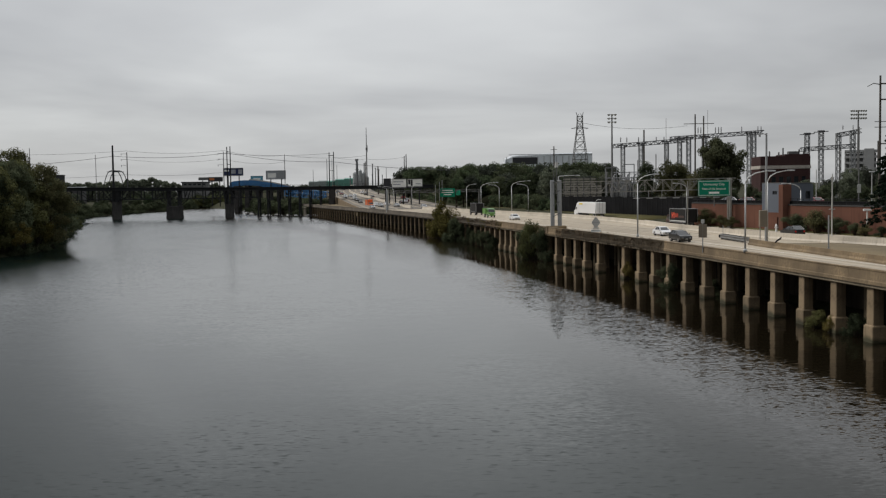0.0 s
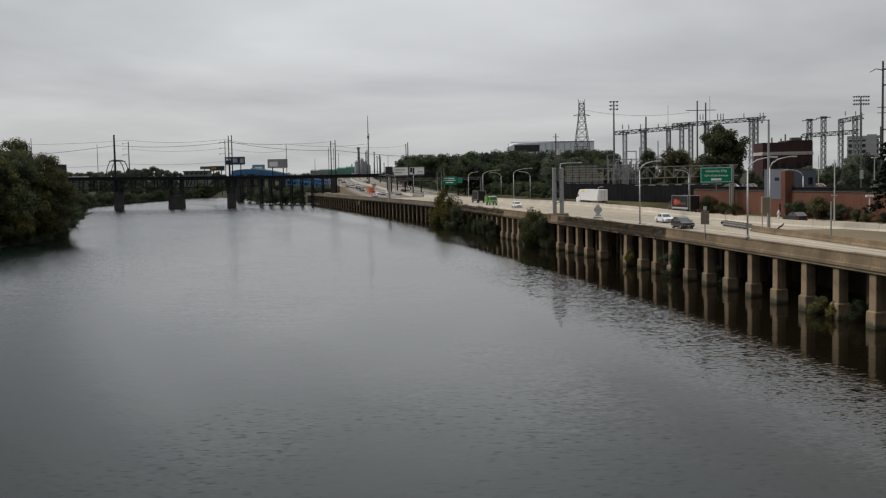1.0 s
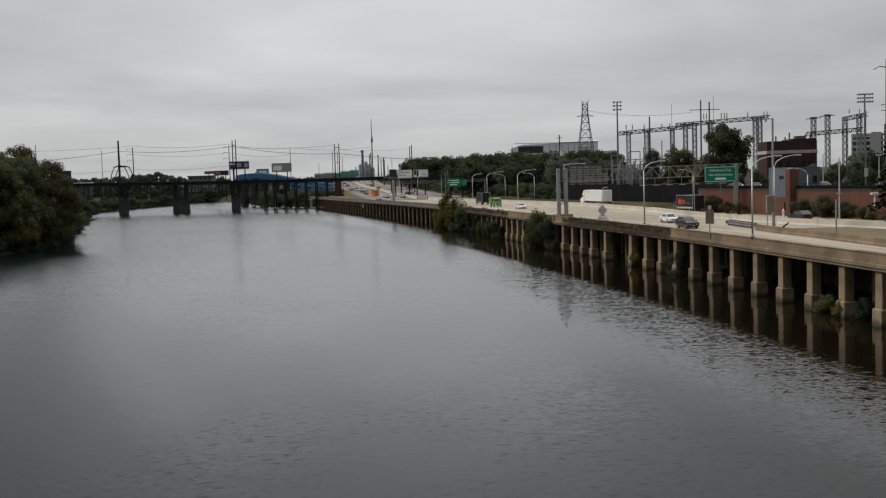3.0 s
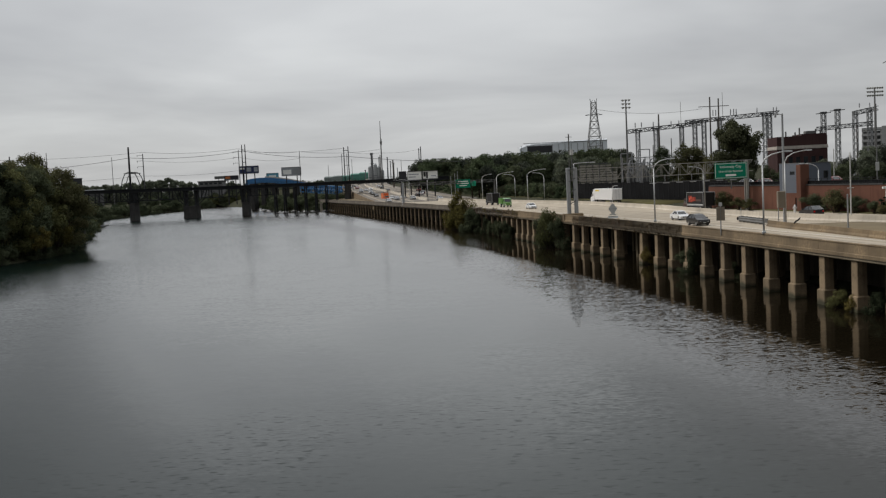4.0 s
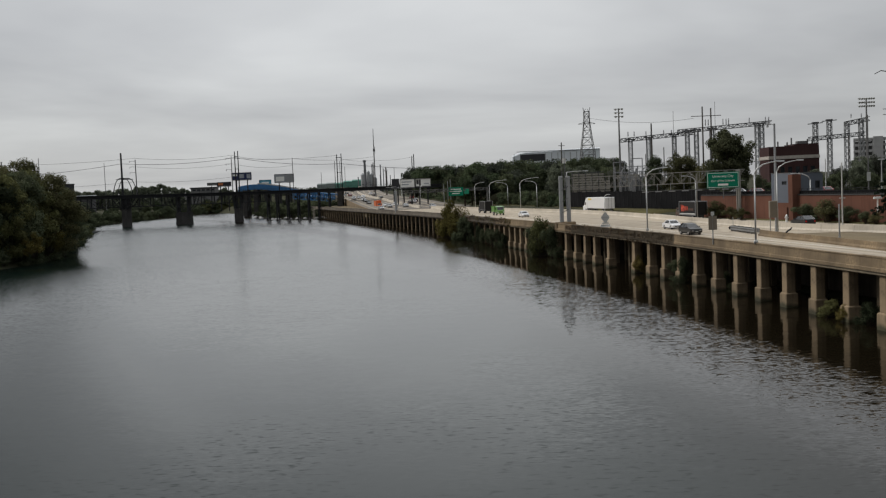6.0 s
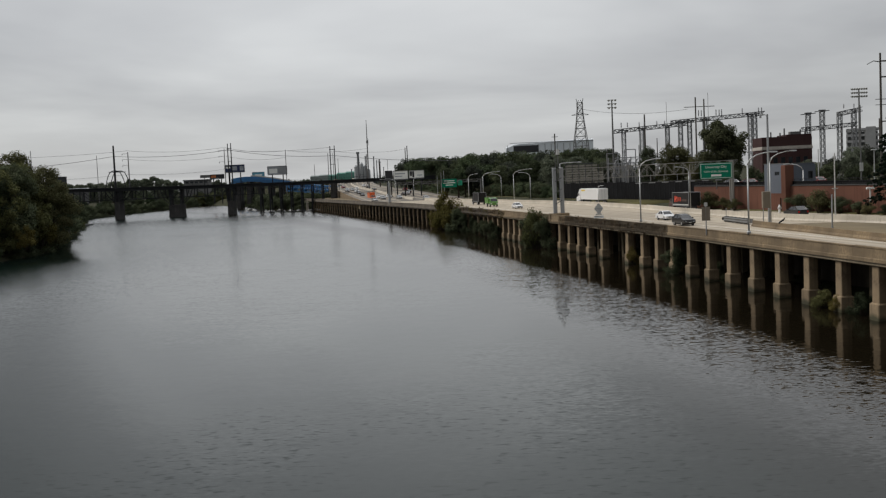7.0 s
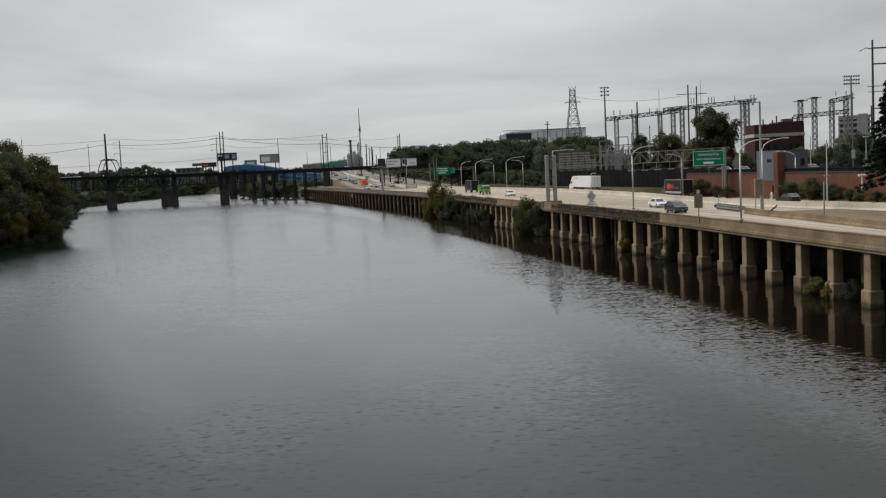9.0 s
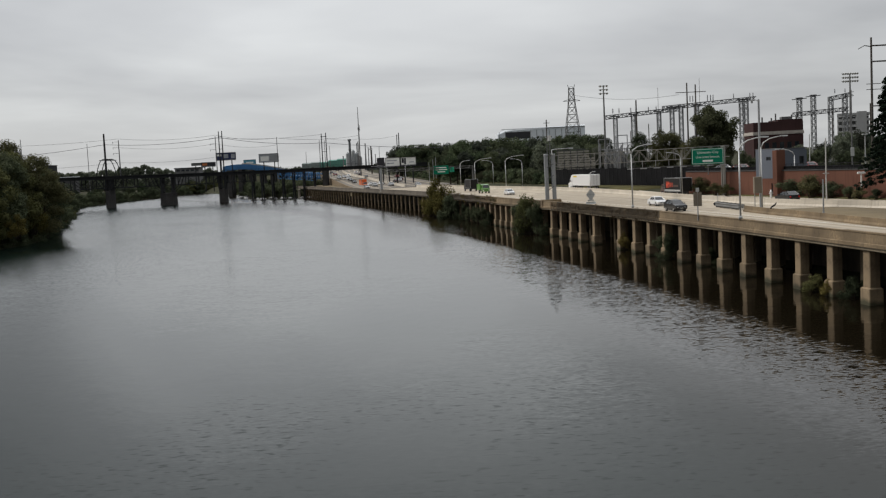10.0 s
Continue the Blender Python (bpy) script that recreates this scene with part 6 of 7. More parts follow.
bld = thing("brick_building", "dark red brick building with a pale stone band", "building", pose(90.6, 300, 0, 0, 0, -4))
holes = [(1.0 + 2.1 * k, 12.5, 2.2 + 2.1 * k, 15.8) for k in range(6)]
part("front_wall", holed_wall(0, 13.9, 9, 18.0, 0, 0.4, holes), M_BRICKD, bld)
for a, b, c, d in holes:
    window_unit(bld, a, b, c, d, 0.2, M_TRIM)
part("stone_band", Geo().box(-0.2, -0.2, 18.001, 14.1, 12.2, 18.55, 0.05).box(-0.1, -0.1, 18.56, 14.0, 12.1, 18.95), M_STRIP, bld)
part("attic", Geo().box(0, 0, 18.951, 13.9, 12, 21.6), M_BRICKD, bld)
part("attic_step", Geo().box(7.0, 0.5, 21.601, 13.9, 11.5, 22.15), M_BRICKD, bld)
part("side_wall", Geo().box(0, 0.41, 9, 0.4, 11.5, 18), M_BRICKD, bld)
part("side_wall", Geo().box(13.5, 0.41, 9, 13.9, 11.5, 18), M_BRICKD, bld)
part("back_wall", Geo().box(0, 11.51, 9, 13.9, 12, 18), M_BRICKD, bld)
for x, h in ((3.2, 1.3), (5.8, 1.0), (11.5, 1.7), (12.8, 1.2), (7.0, 2.2)):
    part("roof_vent", Geo().tube((x, 3, 21.5), (x, 3, 21.8 + h), 0.22), M_GALVD, bld)
part("roof_unit", Geo().box(8.6, 2.5, 22.151, 11.2, 5, 23.0, 0.06), M_GALVD, bld)

bld = thing("far_hall", "long pale grey hall above the trees", "building", pose(0, 700, 0))
n = 14
rings = []
for i in range(n + 1):
    x = 41.5 + 58 * i / n
    top = 35.4 + 0.9 * i / n - (2.2 * max(0, 1 - i / 1.5))
    rings.append([(x, 0, 8), (x, 0, top - 1.2), (x, 1.6, top), (x, 30, top), (x, 30, 8)])
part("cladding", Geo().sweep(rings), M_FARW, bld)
for i in range(n):
    x = 42.5 + 58 * i / n
    part("rib", Geo().bar((x, -0.15, 20), (x, -0.15, 34.0), 0.35), M_GALV, bld)
part("roof_cap", Geo().box(44, -0.4, 35.05, 99.5, 0.4, 35.45), M_GALV, bld)
ob = thing("display_screen", "large dark display board seen from behind", "display board", pose(46.3, 640, 0))
part("panel", Geo().box(-3.8, 0, 27.5, 11.3, 0.9, 31.8, 0.1), M_BBDARK, ob)
for x in (-1.5, 9.0):
    part("post", Geo().bar((x, 0.6, 6), (x, 0.6, 27.6), 0.7), M_STEEL, ob)
bld = thing("parking_garage", "pale concrete multi-storey parking garage", "building", pose(198.6, 520, 0, 0, 0, -20.5))
for k in range(6):
    z = 14 + k * 2.9
    part("floor_slab", Geo().box(0, 0, z, 15, 18, z + 1.15, 0.03), M_GARAGE, bld)
for k in range(4):
    part("pier", Geo().box(k * 4.2, 0.2, 8, k * 4.2 + 0.6, 0.8, 28.5), M_GARAGE, bld)
part("core", Geo().box(9.0, -0.6, 8, 13.5, 6, 30.2, 0.05), M_GARAGE, bld)
part("inner_wall", Geo().box(0.5, 2.1, 8, 14.5, 2.4, 28), M_GALVD, bld)
bld = thing("dark_shed", "dark flat-fronted building behind the bank trees", "building", pose(-112.5, 300, 0))
part("wall", Geo().box(-1.4, 0, 2, 1.7, 8, 19.2, 0.05), M_STEEL, bld)
part("coping", Geo().box(-1.5, -0.1, 19.201, 1.8, 8.1, 19.45), M_ROOF, bld)
bld = thing("warehouse", "long dark flat-roofed warehouse above the woods", "building", pose(-225, 905, 0))
part("wall", Geo().box(0, 0, 4, 21, 14, 21.6, 0.1), M_HAZEP, bld)
part("roof_edge", Geo().box(-0.6, -0.6, 21.601, 21.6, 14.6, 22.5), M_SUBD, bld)
for k in range(5):
    part("window", Geo().box(1.5 + k * 4, -0.08, 19.4, 4.3 + k * 4, -0.004, 20.8), M_WGLASS, bld)
bld = thing("low_warehouse", "low pale warehouse beyond the railway", "building", pose(-326, 880, 0))
part("wall", Geo().box(0, 0, 4, 23, 12, 18.2, 0.1), M_SUBD, bld)
part("roof", Geo().box(-0.5, -0.5, 18.201, 23.5, 12.5, 19.3, 0.1), M_FARW, bld)
# both shed greens are paled, haze being mixed into their colours
M_SHEDG = material("hazed_grey_green_sheet", (0.22, 0.26, 0.25), 0.7, vary=0.25, scale=0.2, fine=1)
M_SHED = material("hazed_green_sheet", (0.09, 0.25, 0.20), 0.7, vary=0.25, scale=0.2, fine=1)
# skyline steel, paled so that distance haze sits in the colour
M_HAZEL = material("hazed_silo_steel", (0.40, 0.42, 0.43), 0.7, 0.1, vary=0.2, scale=0.3, fine=2, bump=0.05)
M_HAZED = material("hazed_stack_steel", (0.17, 0.18, 0.19), 0.7, 0.1, vary=0.2, scale=0.3, fine=2, bump=0.05)
bld = thing("green_shed", "long green industrial shed, paled for haze", "building", pose(-128, 1000, 0))
for k in range(5):
    h = 21.4 + (0, 0.5, 0.2, 1.6, 2.4)[k]
    part("bay", Geo().sweep([[(k * 8.4, 0, 6), (k * 8.4, 0, h), (k * 8.4, 8, h + 1.0), (k * 8.4, 16, h), (k * 8.4, 16, 6)], [(k * 8.4 + 8.3, 0, 6), (k * 8.4 + 8.3, 0, h), (k * 8.4 + 8.3, 8, h + 1.0), (k * 8.4 + 8.3, 16, h), (k * 8.4 + 8.3, 16, 6)]]), M_SHED if k > 1 else M_SHEDG, bld)
ob = thing("chimney_stack", "dark industrial stack with a wider head", "chimney", pose(-73.6, 900, 6))
part("shaft", Geo().tube((0, 0, 0), (0, 0, 32.0), 1.1, 0.85, 12), M_HAZED, ob)
part("head", Geo().tube((0, 0, 31.9), (0, 0, 33.8), 1.3, 1.45, 12), M_HAZED, ob)
part("platform", Geo().tube((0, 0, 24.5), (0, 0, 24.9), 1.7, 1.7, 12), M_HAZED, ob)
part("ladder", Geo().bar((1.2, -0.8, 0), (1.0, -0.8, 31), 0.3), M_HAZED, ob)
for i, (x, top, rr) in enumerate([(-76.0, 21.5, 1.7), (-71.2, 23.5, 1.6), (-68.2, 21.0, 1.7), (-65.4, 18.0, 1.6)]):
    ob = thing("storage_silo", "pale grey industrial silo on the skyline", "silo", pose(x, 905, 6), "industrial silos")
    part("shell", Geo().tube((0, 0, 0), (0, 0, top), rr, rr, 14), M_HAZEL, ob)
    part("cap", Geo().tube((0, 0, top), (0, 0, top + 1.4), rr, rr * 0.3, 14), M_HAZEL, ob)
    part("hoop", Geo().tube((0, 0, top * 0.6), (0, 0, top * 0.6 + 0.4), rr * 1.06, rr * 1.06, 14), M_HAZED, ob)
for i, (x, top, rr) in enumerate([(-67.4, 29.5, 0.5), (-60.2, 29.0, 0.55), (-57.8, 25.5, 0.45), (-55.0, 23.5, 0.5), (-60.5, 20.0, 0.5), (-52.0, 19.5, 0.4), (-79.5, 19.0, 0.5)]):
    ob = thing("vent_stack", "slim dark vent stack on the industrial skyline", "stack", pose(x, 900, 6), "vent stacks")
    part("shaft", Geo().tube((0, 0, 0), (0, 0, top), rr, rr * 0.8, 10), M_HAZED, ob)
    part("rim", Geo().tube((0, 0, top), (0, 0, top + 0.5), rr * 1.3, rr * 1.3, 10), M_HAZED, ob)


# ---- substation ----
def lattice_column(x, y, z0, z1, w=1.15):
    g = Geo()
    c = [(x - w / 2, y - w / 2), (x + w / 2, y - w / 2), (x + w / 2, y + w / 2), (x - w / 2, y + w / 2)]
    for px, py in c:
        g.bar((px, py, z0), (px, py, z1), 0.20)
    n = max(3, int((z1 - z0) / (w * 0.8)))
    for i in range(n):
        za, zb = z0 + (z1 - z0) * i / n, z0 + (z1 - z0) * (i + 1) / n
        for k in range(4):
            p, q = c[k], c[(k + 1) % 4]
            g.bar((*p, za), (*q, zb), 0.11) if (i + k) % 2 else g.bar((*q, za), (*p, zb), 0.11)
            g.bar((*p, zb), (*q, zb), 0.11)
    return g


M_GALVC = material("pale_lattice_steel", (0.27, 0.275, 0.28), 0.65, 0.2, vary=0.2, fine=6, bump=0.05)
M_SUB = material("weathered_lattice_steel", (0.10, 0.10, 0.105), 0.6, 0.4, vary=0.2, fine=6, bump=0.05)


def insulators(ob, xs, y, z, h=1.6):
    for x in xs:
        g = Geo().tube((x, y, z), (x, y, z + h), 0.14, 0.10, 8)
        for k in range(4):
            g.tube((x, y, z + h * (0.2 + 0.2 * k)), (x, y, z + h * (0.2 + 0.2 * k) + 0.12), 0.26, 0.18, 8)
        part("insulator", g, M_INSUL, ob)


def busbar_frame(label, cols, y, x0, x1, ztop0, ztop1, ground_z=7.5):
    ob = thing("busbar_gantry", label, "substation frame")
    for x in cols:
        zt = ztop0 + (ztop1 - ztop0) * (x - x0) / (x1 - x0)
        part("column", lattice_column(x, y, ground_z, zt), M_GALVC, ob, "pale galvanised lattice column")
        part("column_head", Geo().box(x - 1.5, y - 0.6, zt - 0.1, x + 1.5, y + 0.6, zt + 0.25), M_SUB, ob)
    part("beam", truss_box(Geo(), (x0, y - 0.6, ztop0 + 0.6), (x1, y - 0.6, ztop1 + 0.6), 1.2, 1.15, max(8, int((x1 - x0) / 1.3)), 0.2, 0.12), M_SUB, ob)
    return ob


f1 = busbar_frame("grey lattice busbar frame of the substation", (58.2, 64.0, 72.3), 340, 55.2, 79.0, 26.6, 28.2)
insulators(f1, (57.5, 59.5, 63.3, 64.9, 69, 71.5, 73.5), 340, 27.8)
f2 = busbar_frame("taller grey lattice busbar frame of the substation", (76.1, 79.0, 84.0, 98.4, 99.9), 338, 73.2, 103.0, 28.6, 30.3)
insulators(f2, (82.0, 82.9, 87.6, 88.6, 89.4, 96.0, 101.2, 102.2), 338, 30.2, 2.0)
f3 = thing("busbar_gantry", "separate grey lattice frame with two cross beams", "substation frame")
for x, zt in ((117.7, 29.3), (122.2, 30.0), (127.8, 29.7), (132.4, 30.4)):
    part("column", lattice_column(x, 340, 8, zt, 1.25), M_GALVC, f3, "pale galvanised lattice column")
part("beam", truss_box(Geo(), (115.6, 339.4, 25.2), (133.4, 339.4, 26.2), 1.2, 1.2, 14, 0.2, 0.12), M_SUB, f3)
part("beam", truss_box(Geo(), (127.4, 339.4, 29.7), (135.0, 339.4, 31.0), 1.2, 1.3, 7, 0.2, 0.12), M_SUB, f3)
for x, z in ((117.7, 29.4), (122.2, 30.1)):
    part("column_head", Geo().bar((x - 2.4, 340, z), (x + 2.4, 340, z + 0.3), 0.25).box(x - 1.0, 339.4, z, x + 1.0, 340.6, z + 0.6, 0.05), M_SUB, f3)
insulators(f3, (129.2, 132.5), 340, 30.8, 1.4)
for x, y, top, r in ((66.0, 345, 32.0, 0.34), (80.6, 336, 36.2, 0.3), (83.3, 336, 35.6, 0.3), (73.5, 345, 23, 0.2), (55.5, 340, 20, 0.18), (63.0, 340, 22, 0.18), (52.5, 338, 21, 0.2), (69.5, 343, 24, 0.2), (124.5, 330, 25, 0.2), (137.3, 332, 26.8, 0.3), (113, 330, 21, 0.15), (110, 345, 20, 0.15), (84.6, 336, 37.5, 0.08), (74.3, 350, 36.0, 0.08)):
    catenary_pole(x, y, 7.5, top, "wooden line pole in the substation", (), r, M_WOODP, name="substation_pole")
ob = thing("pole_crossarm", "long crossarm between two substation poles", "crossarm")
part("arm", Geo().bar((77.0, 336, 33.2), (86.6, 336, 33.2), 0.2), M_WOODP, ob)
ob = thing("substation_wall", "weathered tan slatted equipment wall behind the screen fence", "wall", pose(39.6, 346, 0))
for k in range(13):
    part("slat", Geo().box(0, -0.14, 6.3 + k * 0.8, 10.6 if k > 9 else 12.5, -0.001, 6.3 + k * 0.8 + 0.56, 0.02), M_SLAT, ob)
for k in range(6):
    part("rib", Geo().bar((k * 2.15 + 0.2, -0.26, 6.2), (k * 2.15 + 0.2, -0.26, 17.1 - 0.12 * k), 0.2), M_SUB, ob)
part("top_rail", Geo().bar((0, -0.1, 16.8), (10.6, -0.1, 16.9), 0.22), M_SUB, ob)
for k, x in enumerate((51.5, 53.6, 55.6, 57.6, 60.0, 62.0, 64.5)):
    ob = thing("switchgear", "grey switchgear frame with curved bushings", "switchgear", pose(x, 315, 6.5), "substation switchgear")
    part("frame", Geo().bar((-0.6, 0, 0), (-0.6, 0, 8.4), 0.18).bar((0.6, 0, 0), (0.6, 0, 8.4), 0.18).bar((-0.8, 0, 8.4), (0.8, 0, 8.4), 0.2).bar((-0.6, 0, 5), (0.6, 0, 7.5), 0.12), M_GALVC, ob)
    part("bushing", Geo().path([(-0.4, 0, 8.4), (-0.5, 0, 9.6), (-0.1, 0, 10.6), (0.5, 0, 10.9)], [0.34, 0.32, 0.26, 0.16], 8), M_GALVC, ob, "pale curved bushing")
    part("tank", Geo().box(-0.7, 0.3, 0, 0.7, 1.6, 3.5, 0.1), M_GREYS, ob)
ob = thing("substation_portal", "slim steel portals among the switchgear", "portal frame")
for x0, x1, h in ((51.0, 54.5, 19.5), (56.5, 60.0, 20.5), (62, 66, 17.5), (67, 71, 16.5)):
    part("portal", Geo().bar((x0, 330, 7), (x0, 330, h), 0.25).bar((x1, 330, 7), (x1, 330, h), 0.25).bar((x0, 330, h), (x1, 330, h), 0.25).bar((x0, 330, h - 3), (x1, 330, h - 3), 0.12), M_GALVC, ob)

for k, (x, y, w, h) in enumerate(((52.6, 322, 2.4, 9.2), (57.2, 324, 2.2, 9.8), (61.4, 322, 2.6, 8.8))):
    ob = thing("transformer", "grey power transformer with cooling fins among the switchgear", "transformer", pose(x, y, 6.5), "substation transformers")
    part("tank", Geo().box(-w / 2, -1.2, 0.2, w / 2, 1.2, h - 2.4, 0.1), M_SUB, ob)
    for j in range(5):
        part("cooling_fin", Geo().box(-w / 2 + 0.1 + j * (w - 0.4) / 4, -1.7, 0.8, -w / 2 + 0.28 + j * (w - 0.4) / 4, -1.21, h - 2.9), M_GALVD, ob)
    for j in (-1, 0, 1):
        g = Geo().tube((j * w * 0.34, 0, h - 2.42), (j * w * 0.42, 0, h + 0.3), 0.2, 0.12, 8)
        for q in range(4):
            g.tube((j * w * (0.35 + 0.015 * q), 0, h - 2.0 + q * 0.5), (j * w * (0.35 + 0.015 * q), 0, h - 1.85 + q * 0.5), 0.34, 0.26, 8)
        part("bushing", g, M_INSUL, ob)
ob = thing("bus_pipes", "pale rigid bus pipes carried over the switchgear", "bus pipe")
for z, x0, x1 in ((16.2, 50.5, 66.0), (17.9, 53.0, 63.0), (14.6, 50.5, 69.0)):
    part("pipe", Geo().tube((x0, 327, z), (x1, 327, z + 0.2), 0.13, 0.13, 8), M_GALVC, ob)
for x in (51.0, 58.0, 65.0):
    part("support", Geo().tube((x, 327.3, 6.5), (x, 327.3, 18.2 if x < 60 else 16.3), 0.16, 0.16, 8), M_GALVC, ob)

# lattice transmission tower
ob = thing("transmission_tower", "grey lattice steel transmission tower", "pylon", pose(78.3, 600, 8))
lv = [(0, 6.0), (8, 5.2), (15, 4.5), (21, 3.8), (26.5, 3.2), (31, 2.6), (35, 2.1), (39, 1.7), (42.5, 1.45), (45.5, 1.5)]
web = Geo()
for (za, wa), (zb, wb) in zip(lv, lv[1:]):
    ca = [(sx * wa, sy * wa, za) for sx, sy in ((-1, -1), (1, -1), (1, 1), (-1, 1))]
    cb = [(sx * wb, sy * wb, zb) for sx, sy in ((-1, -1), (1, -1), (1, 1), (-1, 1))]
    for k in range(4):
        web.bar(ca[k], cb[(k + 1) % 4], 0.16).bar(ca[(k + 1) % 4], cb[k], 0.16).bar(cb[k], cb[(k + 1) % 4], 0.2)
for k in range(4):
    sx, sy = ((-1, -1), (1, -1), (1, 1), (-1, 1))[k]
    lg = Geo().path([(sx * w, sy * w, z) for z, w in lv], [0.18] * len(lv), 4)
    part("leg", lg, M_GALVD, ob)
part("bracing", web, M_GALVD, ob)
part("cross_arm", Geo().bar((-4.8, 0, 38.6), (0, 0, 39.8), 0.25).bar((4.8, 0, 38.6), (0, 0, 39.8), 0.25).bar((-4.8, 0, 38.5), (4.8, 0, 38.5), 0.2), M_SUB, ob)
for s in (-1, 1):
    part("peak", Geo().bar((s * 1.4, 0, 45.4), (s * 2.0, 0, 47.8), 0.3).bar((s * 1.4, 0, 45.4), (s * 0.4, 0, 47.0), 0.25), M_SUB, ob)


def stadium_mast(x, y, z0, z1, width, rows, cols, label, mat):
    ob = thing("floodlight_mast", label, "floodlight mast", pose(x, y, z0), "floodlight masts")
    part("pole", Geo().tube((0, 0, 0), (0, 0, z1 - z0), 0.42, 0.2, 10), mat, ob)
    for r in range(rows):
        z = z1 - z0 - r * 1.15
        bar = part("light_bar", Geo().bar((-width / 2, 0, z), (width / 2, 0, z), 0.16), mat, ob)
        for c in range(cols):
            px = -width / 2 + width * (c + 0.5) / cols
            part("floodlight", Geo().tube((px, 0.0, z + 0.05), (px, -0.45, z - 0.15), 0.18, 0.36, 8), M_GREYS, bar)
    return ob


stadium_mast(53.1, 330, 7, 36.1, 3.0, 3, 3, "tall floodlight mast seen edge-on", M_GALVD)
stadium_mast(130.2, 330, 8, 36.2, 5.2, 3, 7, "tall floodlight mast with a broad lamp bank", M_GALVD)
ob = thing("control_box", "grey control box on the mast's base", "control box", pose(130.2, 329.4, 8))
part("box", Geo().box(-0.5, -0.2, 2.5, 0.5, 0.2, 6.0, 0.04), M_GREYS, ob)

ob = thing("transmission_pole", "tall dark wooden H-frame transmission pole", "utility pole", pose(95.5, 230, 9))
for x in (0, 7.2):
    part("pole", Geo().tube((x, 0, 0), (x, 0, 28.0), 0.30, 0.20, 10), M_WOODP, ob)
part("cross_arm", Geo().bar((-0.3, -0.3, 26.2), (8, -0.3, 26.2), 0.3).bar((-0.3, -0.3, 22.8), (8, -0.3, 22.8), 0.3).bar((-0.3, -0.3, 13.2), (8, -0.3, 13.2), 0.25), M_WOODP, ob)
part("outrigger", Geo().path([(0, -0.3, 26.0), (-1.6, -0.3, 26.3), (-3.0, -0.3, 25.6)], [0.12, 0.1, 0.08], 6), M_GALVD, ob)
for z in (18.0, 16.8):
    part("insulator_arm", Geo().bar((-1.3, -0.3, z), (1.9, -0.3, z), 0.14), M_GALVD, ob)
for x, top in ((103, 21.0), (107, 18)):
    catenary_pole(x, 235, 9, top, "wooden line pole behind the wall", (top - 0.8,), 0.22, M_WOODP, name="line_pole")
for x, y, z0, z1, lab in ((89.5, 250, 9, 16.5, "slim grey lamp pole behind the wall"), (66.5, 163, 9.6, 15.5, "slim pale lamp pole on the wall top"), (73.5, 165, 9.6, 13, "slim pale lamp pole on the wall top")):
    ob = thing("lamp_pole", lab, "lamp pole", pose(x, y, z0))
    part("pole", Geo().tube((0, 0, 0), (0, 0, z1 - z0), 0.1, 0.07), M_LAMP, ob)
    part("lamp_head", Geo().box(-0.45, -0.15, z1 - z0 - 0.05, 0.45, 0.15, z1 - z0 + 0.1, 0.03), M_LAMP, ob)
for x, y in ((64.2, 157.5), (69.4, 137.5)):
    ob = thing("wall_light", "white twin wall light on the brick wall", "wall light", pose(x - 0.6, y, 5.3))
    part("bracket", Geo().bar((0, 0, 2.2), (0, 0, 4.4), 0.16), M_WHITE, ob)
    part("lamp_head", Geo().box(-0.6, -0.2, 4.3, 0.6, 0.15, 4.6, 0.04), M_WHITE, ob)

# ---- vehicles ----
def wheel_meshes(r, w):
    ty = Geo().tube((0, -w / 2, 0), (0, w / 2, 0), r, r, 16)
    rim = Geo().tube((0, -w / 2 - 0.012, 0), (0, w / 2 + 0.012, 0), r * 0.62, r * 0.62, 12)
    return ty.mesh("wheel", M_BLACK, False), rim.mesh("rim", M_RIM, False)


ME_W, ME_R = wheel_meshes(0.33, 0.22)
ME_WT, ME_RT = wheel_meshes(0.50, 0.30)


def add_wheels(ob, xs, half, big=False):
    for x in xs:
        for s in (-1, 1):
            w = part("wheel", ME_WT if big else ME_W, None, ob, at=pose(x, s * half, 0.5 if big else 0.33))
            part("rim", ME_RT if big else ME_R, None, w)


def shell(lower, half, inset=0.06):
    """A car body from its side outline (x, z), with rounded shoulders."""
    ys = [(-half, inset), (-half * 0.93, 0.0), (half * 0.93, 0.0), (half, inset)]
    cx = sum(p[0] for p in lower) / len(lower)
    cz = sum(p[1] for p in lower) / len(lower)
    rings = []
    for y, k in ys:
        rings.append([(x - (x - cx) * k * 0.5, y, z - (z - cz) * k * 0.9) for x, z in lower])
    return Geo().sweep(rings)


